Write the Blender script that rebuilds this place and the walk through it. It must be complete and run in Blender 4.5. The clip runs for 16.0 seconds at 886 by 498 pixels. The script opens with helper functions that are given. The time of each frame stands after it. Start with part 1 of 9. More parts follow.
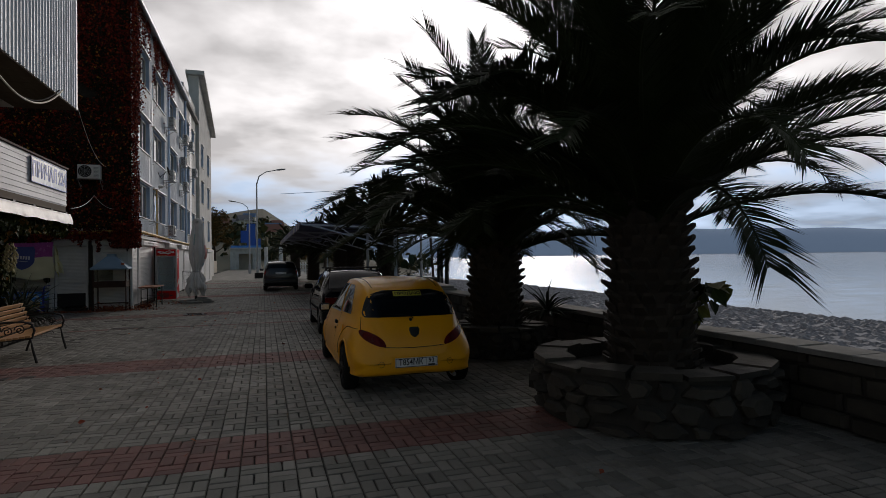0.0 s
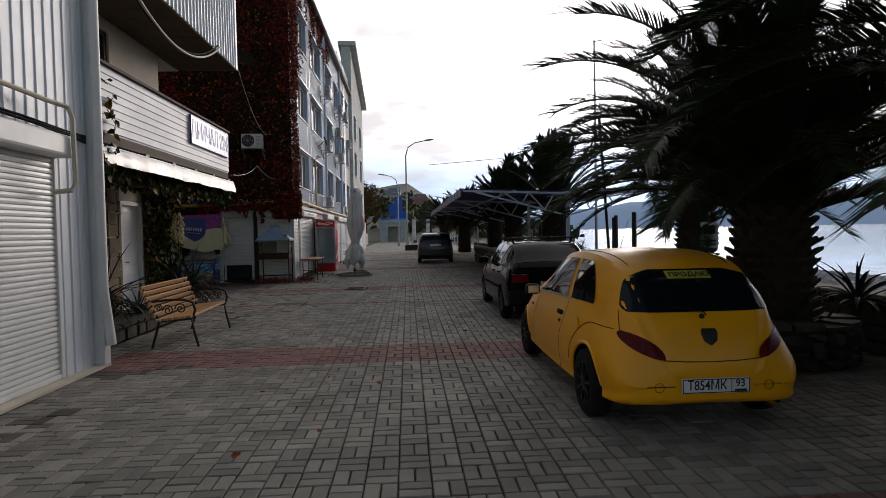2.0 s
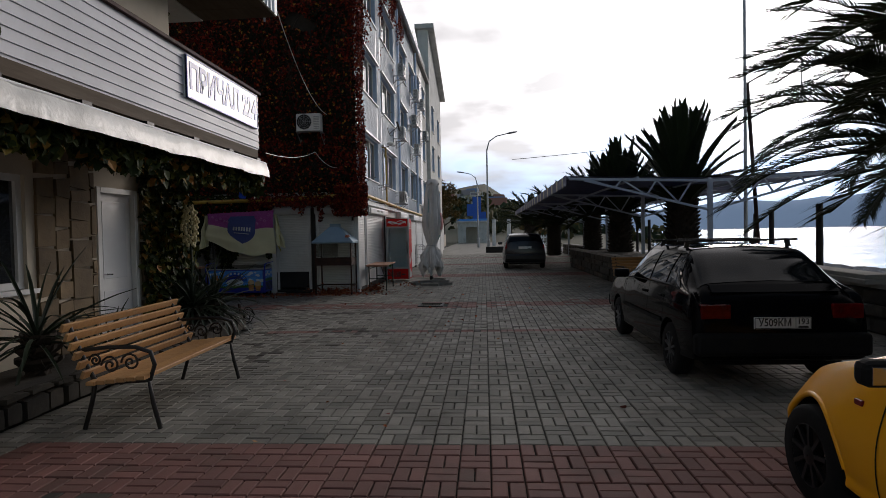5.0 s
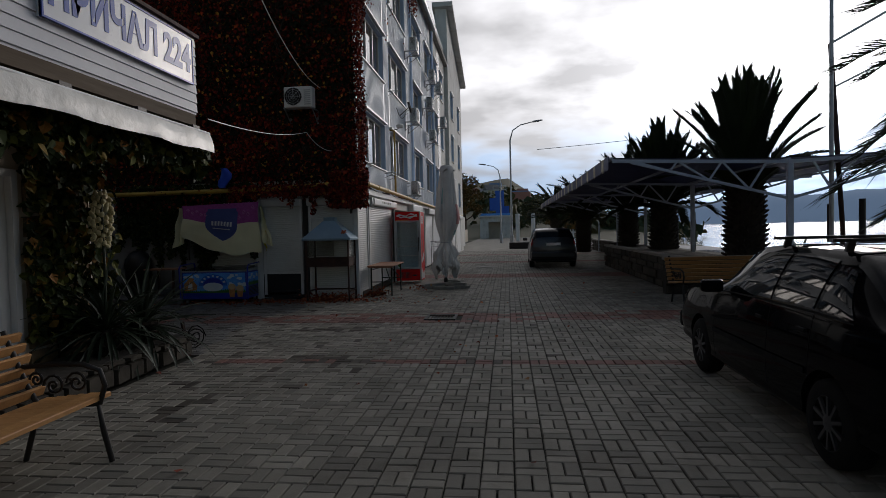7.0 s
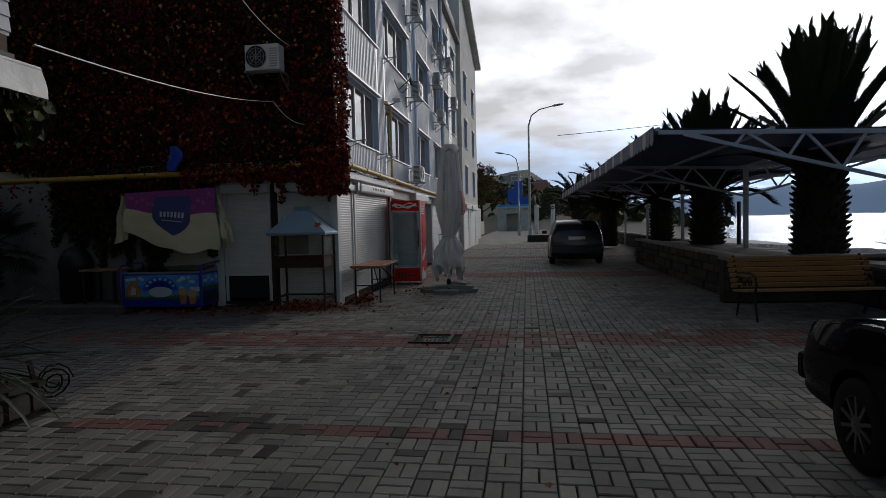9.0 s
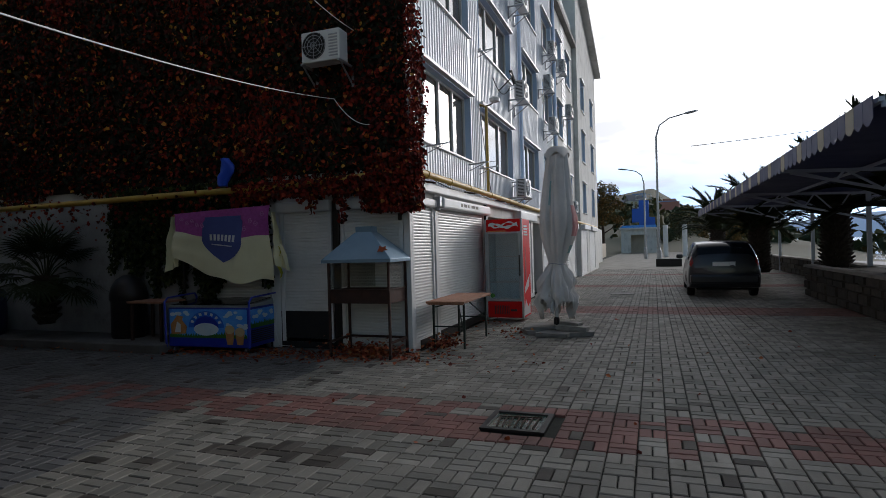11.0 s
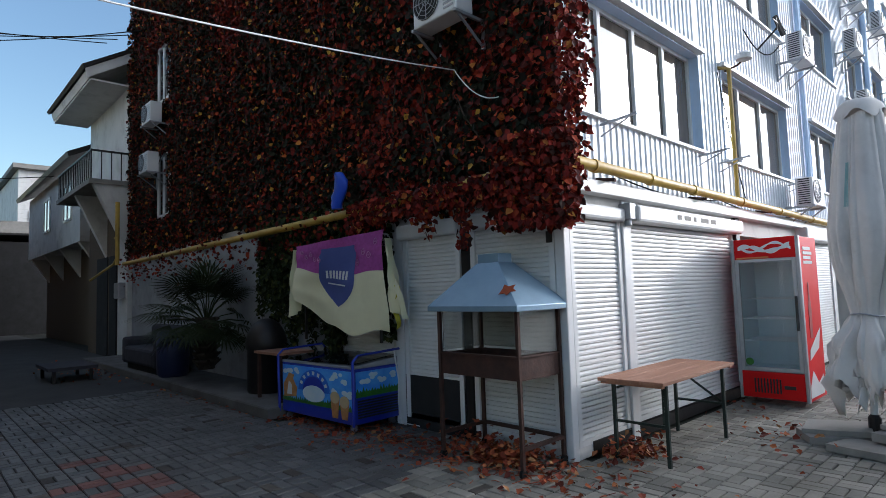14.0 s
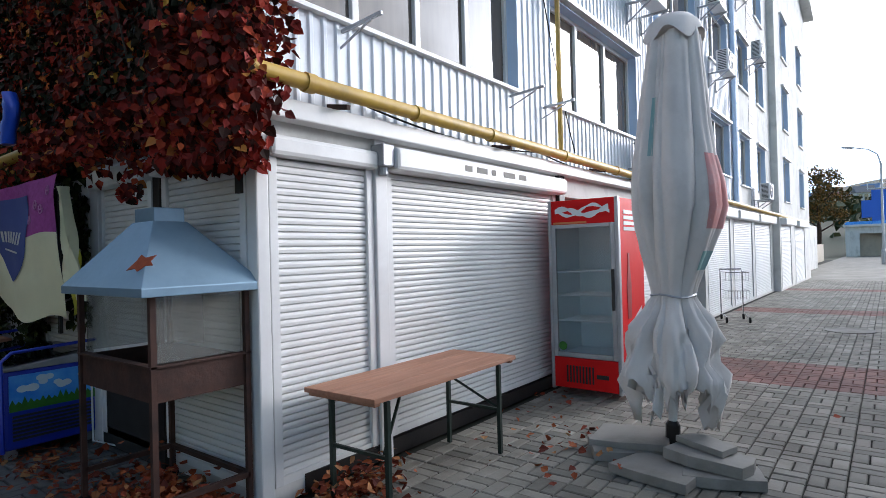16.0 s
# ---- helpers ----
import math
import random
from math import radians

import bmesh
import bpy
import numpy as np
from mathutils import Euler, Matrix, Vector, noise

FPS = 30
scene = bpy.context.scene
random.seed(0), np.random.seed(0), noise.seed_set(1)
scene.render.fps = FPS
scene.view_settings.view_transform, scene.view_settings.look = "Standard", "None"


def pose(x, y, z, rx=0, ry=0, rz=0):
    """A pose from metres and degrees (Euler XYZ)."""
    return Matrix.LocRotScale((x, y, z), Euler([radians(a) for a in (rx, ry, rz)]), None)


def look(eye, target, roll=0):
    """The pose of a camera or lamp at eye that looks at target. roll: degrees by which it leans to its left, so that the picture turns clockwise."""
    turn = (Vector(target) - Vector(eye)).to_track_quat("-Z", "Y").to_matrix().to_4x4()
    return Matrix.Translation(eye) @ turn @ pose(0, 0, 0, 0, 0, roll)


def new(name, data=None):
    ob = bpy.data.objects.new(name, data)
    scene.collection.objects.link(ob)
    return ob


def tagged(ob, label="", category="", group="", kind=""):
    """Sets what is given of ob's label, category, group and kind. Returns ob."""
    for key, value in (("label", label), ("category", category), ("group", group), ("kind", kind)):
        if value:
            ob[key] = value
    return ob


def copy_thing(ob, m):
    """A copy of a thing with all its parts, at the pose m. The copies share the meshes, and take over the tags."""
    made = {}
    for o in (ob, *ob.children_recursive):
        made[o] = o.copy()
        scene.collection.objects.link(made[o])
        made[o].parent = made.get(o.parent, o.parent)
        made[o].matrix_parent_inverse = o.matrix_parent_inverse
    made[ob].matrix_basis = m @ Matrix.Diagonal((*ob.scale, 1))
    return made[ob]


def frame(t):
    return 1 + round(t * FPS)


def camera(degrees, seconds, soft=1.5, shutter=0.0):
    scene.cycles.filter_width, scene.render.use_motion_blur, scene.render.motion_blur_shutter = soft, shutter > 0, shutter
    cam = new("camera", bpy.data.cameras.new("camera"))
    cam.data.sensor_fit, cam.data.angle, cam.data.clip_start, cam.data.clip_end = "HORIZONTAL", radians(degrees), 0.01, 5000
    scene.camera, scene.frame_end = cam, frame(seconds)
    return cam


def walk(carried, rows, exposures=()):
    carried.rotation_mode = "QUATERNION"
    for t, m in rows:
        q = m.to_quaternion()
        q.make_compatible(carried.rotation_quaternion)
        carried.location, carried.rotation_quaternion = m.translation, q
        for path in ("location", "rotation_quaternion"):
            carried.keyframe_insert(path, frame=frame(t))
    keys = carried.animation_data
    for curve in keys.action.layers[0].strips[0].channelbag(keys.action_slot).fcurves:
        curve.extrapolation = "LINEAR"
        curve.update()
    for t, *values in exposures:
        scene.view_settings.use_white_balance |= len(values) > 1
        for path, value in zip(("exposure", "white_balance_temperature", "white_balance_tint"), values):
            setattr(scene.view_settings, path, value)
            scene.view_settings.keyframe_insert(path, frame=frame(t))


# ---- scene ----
cam = camera(75.4, 16.0, 0.5)
METRES, EYE, TILT, LEAN, TURN = 18.8, 1.55, 0.25, 0.0, -17.4
ROWS = [
    (0.0, 0.0, 0.0, 0.0, 0.01, 0.52, 0.79),
    (0.5, -0.0181, 0.0265, -0.0017, 3.23, -0.02, 0.92),
    (1.0, -0.0321, 0.0558, -0.0025, 7.17, -0.56, 1.05),
    (1.5, -0.0494, 0.0833, -0.0035, 10.83, -1.63, 1.14),
    (2.0, -0.0634, 0.1145, -0.004, 13.84, -2.0, 1.21),
    (2.5, -0.0789, 0.1431, -0.0042, 16.59, -2.32, 1.26),
    (3.0, -0.0919, 0.1739, -0.0041, 18.0, -2.32, 1.29),
    (3.5, -0.1057, 0.2034, -0.005, 18.79, -2.16, 1.32),
    (4.0, -0.1172, 0.2334, -0.0053, 19.74, -1.86, 1.24),
    (6.5, -0.1645, 0.3836, -0.0063, 23.51, -1.67, 1.42),
    (7.0, -0.174, 0.4141, -0.0064, 23.83, -2.17, 1.41),
    (7.5, -0.1825, 0.4461, -0.0069, 23.51, -2.55, 1.38),
    (8.0, -0.1917, 0.4758, -0.0077, 23.81, -2.8, 1.34),
    (8.5, -0.1989, 0.5079, -0.0073, 24.47, -3.08, 1.4),
    (11.0, -0.2533, 0.6589, -0.0076, 37.52, -0.35, 1.75),
    (11.5, -0.2634, 0.6883, -0.0069, 42.27, 0.63, 1.88),
    (12.0, -0.2769, 0.7148, -0.0066, 47.39, 1.47, 1.97),
    (12.5, -0.2873, 0.7429, -0.0069, 52.59, 2.48, 2.03),
    (13.0, -0.2997, 0.7685, -0.007, 57.66, 3.45, 2.14),
    (13.5, -0.3111, 0.7941, -0.0071, 61.76, 4.01, 2.12),
    (14.0, -0.3234, 0.8202, -0.0079, 64.23, 4.09, 2.11),
    (14.5, -0.3346, 0.8447, -0.0076, 64.49, 3.13, 2.03),
    (15.0, -0.3426, 0.8722, -0.0082, 62.24, 2.2, 1.95),
    (15.5, -0.3502, 0.8998, -0.0085, 59.24, 1.22, 1.82),
    (16.0, -0.3548, 0.9297, -0.0082, 55.33, 0.29, 1.7),
]
EXPOSURES = [(0.0, -1.08, 6500, 14), (2.0, -0.38, 6500, 15), (4.0, -0.38, 6450, 15), (7.0, -1.0, 6250, 13), (8.5, -1.0, 6150, 13), (11.0, -0.22, 6050, 12), (12.5, 0.32, 5850, 12), (14.0, 1.05, 5700, 11), (16.0, 1.1, 5750, 12)]
walk(cam, [(t, pose(0, 0, EYE, TILT, LEAN, TURN) @ pose(METRES * x, METRES * y, METRES * z, 90 + pitch, roll, yaw)) for t, x, y, z, yaw, pitch, roll in ROWS], EXPOSURES)

# ---- daylight: a low, veiled sun over the sea, broken cloud ----
SUN_AZ, SUN_EL = 26.0, 13.5          # degrees from +y towards +x, and above the horizon
SUN_DIR = Vector((math.sin(radians(SUN_AZ)) * math.cos(radians(SUN_EL)), math.cos(radians(SUN_AZ)) * math.cos(radians(SUN_EL)), math.sin(radians(SUN_EL))))


def sky():
    world = bpy.data.worlds.new("sky")
    scene.world = world
    world.use_nodes = True
    nt = world.node_tree
    nt.nodes.clear()
    N = nt.nodes.new
    L = nt.links.new

    def math_node(op, a, b=None, c=None, clamp=False):
        n = N("ShaderNodeMath")
        n.operation, n.use_clamp = op, clamp
        for i, s in enumerate((a, b, c)):
            if s is None:
                continue
            if isinstance(s, (int, float)):
                n.inputs[i].default_value = s
            else:
                L(s, n.inputs[i])
        return n.outputs[0]

    tex = N("ShaderNodeTexSky")
    tex.sky_type, tex.sun_disc = "NISHITA", False
    tex.sun_elevation, tex.sun_rotation = radians(SUN_EL), radians(SUN_AZ)
    tex.air_density, tex.dust_density, tex.ozone_density = 1.2, 0.5, 1.6
    co = N("ShaderNodeTexCoord")
    sep = N("ShaderNodeSeparateXYZ")
    L(co.outputs["Generated"], sep.inputs[0])
    up = math_node("ADD", math_node("MAXIMUM", sep.outputs[2], 0.0), 0.16)
    flat = N("ShaderNodeCombineXYZ")
    L(math_node("DIVIDE", sep.outputs[0], up), flat.inputs[0])
    L(math_node("DIVIDE", sep.outputs[1], up), flat.inputs[1])
    noi = N("ShaderNodeTexNoise")
    noi.inputs["Scale"].default_value, noi.inputs["Detail"].default_value, noi.inputs["Roughness"].default_value = 1.15, 8, 0.56
    noi.inputs["Distortion"].default_value = 0.25
    L(flat.outputs[0], noi.inputs["Vector"])
    noi2 = N("ShaderNodeTexNoise")
    noi2.inputs["Scale"].default_value, noi2.inputs["Detail"].default_value = 2.4, 7
    L(flat.outputs[0], noi2.inputs["Vector"])
    dot = N("ShaderNodeVectorMath")
    dot.operation = "DOT_PRODUCT"
    dot.inputs[1].default_value = SUN_DIR
    L(co.outputs["Generated"], dot.inputs[0])
    near = math_node("MAXIMUM", dot.outputs["Value"], 0.0)
    veil = math_node("ADD", math_node("MULTIPLY", math_node("POWER", near, 2.0), VEIL_WIDE), math_node("MULTIPLY", math_node("POWER", near, 60.0), VEIL_NEAR))
    # cloud cover: denser towards the sun and the sea, clear sky inland
    cover = math_node("ADD", noi.outputs["Fac"], math_node("MULTIPLY", math_node("SUBTRACT", dot.outputs["Value"], 0.30), 0.55))
    mask = N("ShaderNodeMapRange")
    mask.inputs["From Min"].default_value, mask.inputs["From Max"].default_value = 0.40, 0.58
    mask.interpolation_type = "SMOOTHSTEP"
    L(cover, mask.inputs["Value"])
    shade = N("ShaderNodeMapRange")
    shade.inputs["From Min"].default_value, shade.inputs["From Max"].default_value = 0.35, 0.62
    shade.inputs["To Min"].default_value, shade.inputs["To Max"].default_value = 1.2, 0.66
    L(noi2.outputs["Fac"], shade.inputs["Value"])
    lum = math_node("MULTIPLY", math_node("ADD", veil, CLOUD_BASE), shade.outputs[0])
    cloud = N("ShaderNodeVectorMath")
    cloud.operation = "SCALE"
    # low over the horizon the cloud bank turns blue and dimmer with distance
    low = N("ShaderNodeMapRange")
    low.inputs["From Min"].default_value, low.inputs["From Max"].default_value = 0.05, 0.20
    low.interpolation_type = "SMOOTHSTEP"
    L(math_node("ADD", sep.outputs[2], math_node("MULTIPLY", math_node("SUBTRACT", noi2.outputs["Fac"], 0.5), 0.25)), low.inputs["Value"])
    tone = N("ShaderNodeMix")
    tone.data_type = "RGBA"
    tone.inputs[6].default_value, tone.inputs[7].default_value = (0.52, 0.66, 0.84, 1), (1.0, 0.985, 0.965, 1)
    L(low.outputs[0], tone.inputs["Factor"])
    L(tone.outputs[2], cloud.inputs[0])
    L(lum, cloud.inputs["Scale"])
    blue = N("ShaderNodeVectorMath")
    blue.operation = "SCALE"
    blue.inputs["Scale"].default_value = SKY_STRENGTH
    L(tex.outputs[0], blue.inputs[0])
    mix = N("ShaderNodeMix")
    mix.data_type = "RGBA"
    L(mask.outputs[0], mix.inputs["Factor"])
    L(blue.outputs[0], mix.inputs[6])
    L(cloud.outputs[0], mix.inputs[7])
    bg = N("ShaderNodeBackground")
    bg.inputs["Strength"].default_value = 1.0
    L(mix.outputs[2], bg.inputs["Color"])
    out = N("ShaderNodeOutputWorld")
    L(bg.outputs[0], out.inputs["Surface"])


VEIL_WIDE, VEIL_NEAR, CLOUD_BASE, SKY_STRENGTH = 2.2, 3.5, 0.03, 0.115
sky()
sun = new("sun", bpy.data.lights.new("sun", "SUN"))
sun.data.energy, sun.data.angle, sun.data.color = 1.15, radians(16.0), (1.0, 0.90, 0.78)
sun.matrix_world = look(SUN_DIR * 50, (0, 0, 0))

# ---- building helpers ----
class Geo:
    """Vertices and faces of one mesh, with a current transform m."""

    def __init__(self, m=None):
        self.v, self.f, self.m = [], [], m or Matrix()

    def add(self, verts, faces):
        n = len(self.v)
        self.v += [tuple(self.m @ Vector(p)) for p in verts]
        self.f += [tuple(i + n for i in f) for f in faces]
        return self

    def box(self, x0, y0, z0, x1, y1, z1):
        v = [(x, y, z) for z in (z0, z1) for y in (y0, y1) for x in (x0, x1)]
        return self.add(v, [(0, 2, 3, 1), (4, 5, 7, 6), (0, 1, 5, 4), (2, 6, 7, 3), (0, 4, 6, 2), (1, 3, 7, 5)])

    def chamfer(self, x0, y0, z0, x1, y1, z1, c):
        """A box with its top edges chamfered."""
        v = [(x0, y0, z0), (x1, y0, z0), (x1, y1, z0), (x0, y1, z0), (x0, y0, z1 - c), (x1, y0, z1 - c), (x1, y1, z1 - c), (x0, y1, z1 - c),
             (x0 + c, y0 + c, z1), (x1 - c, y0 + c, z1), (x1 - c, y1 - c, z1), (x0 + c, y1 - c, z1)]
        f = [(3, 2, 1, 0), (8, 9, 10, 11)]
        for i in range(4):
            j = (i + 1) % 4
            f += [(i, j, j + 4, i + 4), (i + 4, j + 4, j + 8, i + 8)]
        return self.add(v, f)

    def loft(self, rings, caps=True, closed=True):
        n = len(rings[0])
        v = [p for r in rings for p in r]
        f = []
        for i in range(len(rings) - 1):
            for j in range(n if closed else n - 1):
                k = (j + 1) % n
                f.append((i * n + j, i * n + k, (i + 1) * n + k, (i + 1) * n + j))
        if caps:
            f += [tuple(range(n))[::-1], tuple((len(rings) - 1) * n + j for j in range(n))]
        return self.add(v, f)

    def tube(self, pts, r, n=8, caps=True):
        pts = [Vector(p) for p in pts]
        rr = r if isinstance(r, (list, tuple)) else [r] * len(pts)
        rings = []
        side = None
        for i, p in enumerate(pts):
            d = (pts[min(i + 1, len(pts) - 1)] - pts[max(i - 1, 0)]).normalized()
            if side is None:
                side = d.orthogonal().normalized()
            side = (side - d * side.dot(d)).normalized()
            up = d.cross(side)
            rings.append([p + (side * math.cos(a) + up * math.sin(a)) * rr[i] for a in [2 * math.pi * k / n for k in range(n)]])
        return self.loft(rings, caps)

    def cyl(self, p0, p1, r0, r1=None, n=12):
        return self.tube([p0, p1], [r0, r0 if r1 is None else r1], n)

    def lathe(self, prof, n=16, caps=True):
        """Profile of (radius, z) turned round the z axis."""
        return self.loft([[(r * math.cos(2 * math.pi * k / n), r * math.sin(2 * math.pi * k / n), z) for k in range(n)] for r, z in prof], caps)

    def prism(self, poly, d0, d1, axis="x"):
        """A polygon in the plane across axis, extruded along it from d0 to d1."""
        put = {"x": lambda a, b, d: (d, a, b), "y": lambda a, b, d: (a, d, b), "z": lambda a, b, d: (a, b, d)}[axis]
        return self.loft([[put(a, b, d) for a, b in poly] for d in (d0, d1)])

    def bar(self, p0, p1, w, h=None):
        """A square bar between two points."""
        p0, p1 = Vector(p0), Vector(p1)
        d = (p1 - p0).normalized()
        up = Vector((0, 0, 1)) if abs(d.z) < 0.95 else Vector((0, 1, 0))
        s = d.cross(up).normalized() * w / 2
        u = s.cross(d).normalized() * (h or w) / 2
        return self.loft([[p - s - u, p + s - u, p + s + u, p - s + u] for p in (p0, p1)])

    def mesh(self, name, smooth=None):
        me = bpy.data.meshes.new(name)
        me.from_pydata(self.v, [], self.f)
        me.validate()
        bm = bmesh.new()
        bm.from_mesh(me)
        bmesh.ops.recalc_face_normals(bm, faces=bm.faces)
        bm.to_mesh(me)
        bm.free()
        if smooth is not None:
            me.shade_smooth()
            me.set_sharp_from_angle(angle=radians(smooth))
        return me


def part(name, geo, material, parent=None, label="", smooth=None, bevel=0.0, m=None):
    """One mesh object, under a thing or under a part."""
    me = geo.mesh(name, smooth) if isinstance(geo, Geo) else geo
    ob = new(name, me)
    if material and not me.materials:
        me.materials.append(material)
    if parent:
        ob.parent = parent
    if m:
        ob.matrix_basis = m
    if label:
        ob["label"] = label
    if bevel:
        b = ob.modifiers.new("bevel", "BEVEL")
        b.width, b.segments, b.limit_method, b.angle_limit = bevel, 2, "ANGLE", radians(40)
    return ob


def thing(name, m, label, category, group="", kind=""):
    ob = new(name)
    ob.empty_display_size = 0.2
    ob.matrix_basis = m
    return tagged(ob, label, category, group, kind)


def single(name, geo, material, label, category, group="", kind="", smooth=None, bevel=0.0, m=None):
    return tagged(part(name, geo, material, None, "", smooth, bevel, m), label, category, group, kind)


def text_mesh(body, size, align="CENTER", shear=0.0, depth=0.003, bold=0.012):
    """Letters as a mesh in the x-y plane, facing +z."""
    cu = bpy.data.curves.new("letters", "FONT")
    cu.body, cu.size, cu.align_x, cu.align_y, cu.shear, cu.extrude, cu.offset = body, size, align, "CENTER", shear, depth, size * bold
    ob = bpy.data.objects.new("letters", cu)
    scene.collection.objects.link(ob)
    me = bpy.data.meshes.new_from_object(ob.evaluated_get(bpy.context.evaluated_depsgraph_get()))
    me.materials.clear()
    bpy.data.objects.remove(ob)
    bpy.data.curves.remove(cu)
    return me


def facing(x, y, z, rz):
    """A pose for a flat thing drawn in x-y: upright, its face turned to heading rz (0 looks to -y, 90 to +x)."""
    return pose(x, y, z, 90, 0, rz)


# ---- materials ----
def material(name, c1, c2=None, rough=0.6, metal=0.0, scale=6.0, fine=60.0, bump=0.1, rnd=0.0, island=0.0, dirt=0.0, stretch=(1, 1, 1), spec=0.5, coat=0.0, trans=0.0, fine_mix=0.25):
    mt = bpy.data.materials.new(name)
    mt.use_nodes = True
    nt = mt.node_tree
    N, L = nt.nodes.new, nt.links.new
    b = nt.nodes["Principled BSDF"]
    b.inputs["Roughness"].default_value, b.inputs["Metallic"].default_value = rough, metal
    b.inputs["Specular IOR Level"].default_value, b.inputs["Coat Weight"].default_value = spec, coat
    b.inputs["Coat Roughness"].default_value = 0.05
    b.inputs["Transmission Weight"].default_value = trans
    c2 = c2 or tuple(x * 0.75 for x in c1)
    co = N("ShaderNodeTexCoord")
    mp = N("ShaderNodeMapping")
    mp.inputs["Scale"].default_value = stretch
    L(co.outputs["Object"], mp.inputs["Vector"])
    n1 = N("ShaderNodeTexNoise")
    n1.inputs["Scale"].default_value, n1.inputs["Detail"].default_value, n1.inputs["Roughness"].default_value = scale, 6, 0.6
    n2 = N("ShaderNodeTexNoise")
    n2.inputs["Scale"].default_value, n2.inputs["Detail"].default_value = fine, 4
    L(mp.outputs[0], n1.inputs["Vector"])
    L(mp.outputs[0], n2.inputs["Vector"])
    ramp = N("ShaderNodeMapRange")
    ramp.inputs["From Min"].default_value, ramp.inputs["From Max"].default_value = 0.3, 0.7
    L(n1.outputs["Fac"], ramp.inputs["Value"])
    fac = N("ShaderNodeMath")
    fac.operation = "MULTIPLY_ADD"
    fac.inputs[1].default_value, fac.inputs[2].default_value = 1 - fine_mix, 0
    L(ramp.outputs[0], fac.inputs[0])
    f2 = N("ShaderNodeMath")
    f2.operation, f2.use_clamp = "MULTIPLY_ADD", True
    f2.inputs[1].default_value = fine_mix
    L(n2.outputs["Fac"], f2.inputs[0])
    L(fac.outputs[0], f2.inputs[2])
    mix = N("ShaderNodeMix")
    mix.data_type = "RGBA"
    mix.inputs[6].default_value, mix.inputs[7].default_value = (*c1, 1), (*c2, 1)
    L(f2.outputs[0], mix.inputs["Factor"])
    colour = mix.outputs[2]
    if rnd or island:
        src = N("ShaderNodeObjectInfo").outputs["Random"] if rnd else N("ShaderNodeNewGeometry").outputs["Random Per Island"]
        val = N("ShaderNodeMapRange")
        a = rnd or island
        val.inputs["To Min"].default_value, val.inputs["To Max"].default_value = 1 - a, 1 + a
        L(src, val.inputs["Value"])
        sc = N("ShaderNodeVectorMath")
        sc.operation = "SCALE"
        L(colour, sc.inputs[0])
        L(val.outputs[0], sc.inputs["Scale"])
        colour = sc.outputs[0]
    if dirt:
        n3 = N("ShaderNodeTexNoise")
        n3.inputs["Scale"].default_value, n3.inputs["Detail"].default_value, n3.inputs["Roughness"].default_value = 1.3, 8, 0.7
        L(co.outputs["Object"], n3.inputs["Vector"])
        r3 = N("ShaderNodeMapRange")
        r3.inputs["From Min"].default_value, r3.inputs["From Max"].default_value = 0.52, 0.72
        r3.inputs["To Max"].default_value = dirt
        L(n3.outputs["Fac"], r3.inputs["Value"])
        md = N("ShaderNodeMix")
        md.data_type = "RGBA"
        md.inputs[7].default_value = (0.065, 0.052, 0.036, 1)
        L(r3.outputs[0], md.inputs["Factor"])
        L(colour, md.inputs[6])
        colour = md.outputs[2]
    L(colour, b.inputs["Base Color"])
    rr = N("ShaderNodeMapRange")
    rr.inputs["To Min"].default_value, rr.inputs["To Max"].default_value = max(rough - 0.1, 0.015), min(rough + (0.12 if rough > 0.08 else 0.01), 1)
    L(n1.outputs["Fac"], rr.inputs["Value"])
    L(rr.outputs[0], b.inputs["Roughness"])
    if bump:
        bp = N("ShaderNodeBump")
        bp.inputs["Strength"].default_value, bp.inputs["Distance"].default_value = bump, 0.01
        L(f2.outputs[0], bp.inputs["Height"])
        L(bp.outputs[0], b.inputs["Normal"])
    return mt


def ramp_material(name, stops, rough=0.6, island=True, spec=0.3, bump=0.0):
    """Many small pieces, each with its own colour out of stops."""
    mt = bpy.data.materials.new(name)
    mt.use_nodes = True
    nt = mt.node_tree
    b = nt.nodes["Principled BSDF"]
    b.inputs["Roughness"].default_value, b.inputs["Specular IOR Level"].default_value = rough, spec
    src = nt.nodes.new("ShaderNodeNewGeometry").outputs["Random Per Island"] if island else nt.nodes.new("ShaderNodeObjectInfo").outputs["Random"]
    cr = nt.nodes.new("ShaderNodeValToRGB")
    el = cr.color_ramp.elements
    while len(el) < len(stops):
        el.new(0.5)
    for e, (p, c) in zip(el, stops):
        e.position, e.color = p, (*c, 1)
    nt.links.new(src, cr.inputs[0])
    no = nt.nodes.new("ShaderNodeTexNoise")
    no.inputs["Scale"].default_value = 25
    co = nt.nodes.new("ShaderNodeTexCoord")
    nt.links.new(co.outputs["Object"], no.inputs["Vector"])
    mr = nt.nodes.new("ShaderNodeMapRange")
    mr.inputs["To Min"].default_value, mr.inputs["To Max"].default_value = 0.65, 1.35
    nt.links.new(no.outputs["Fac"], mr.inputs["Value"])
    sc = nt.nodes.new("ShaderNodeVectorMath")
    sc.operation = "SCALE"
    nt.links.new(cr.outputs[0], sc.inputs[0])
    nt.links.new(mr.outputs[0], sc.inputs["Scale"])
    nt.links.new(sc.outputs[0], b.inputs["Base Color"])
    return mt


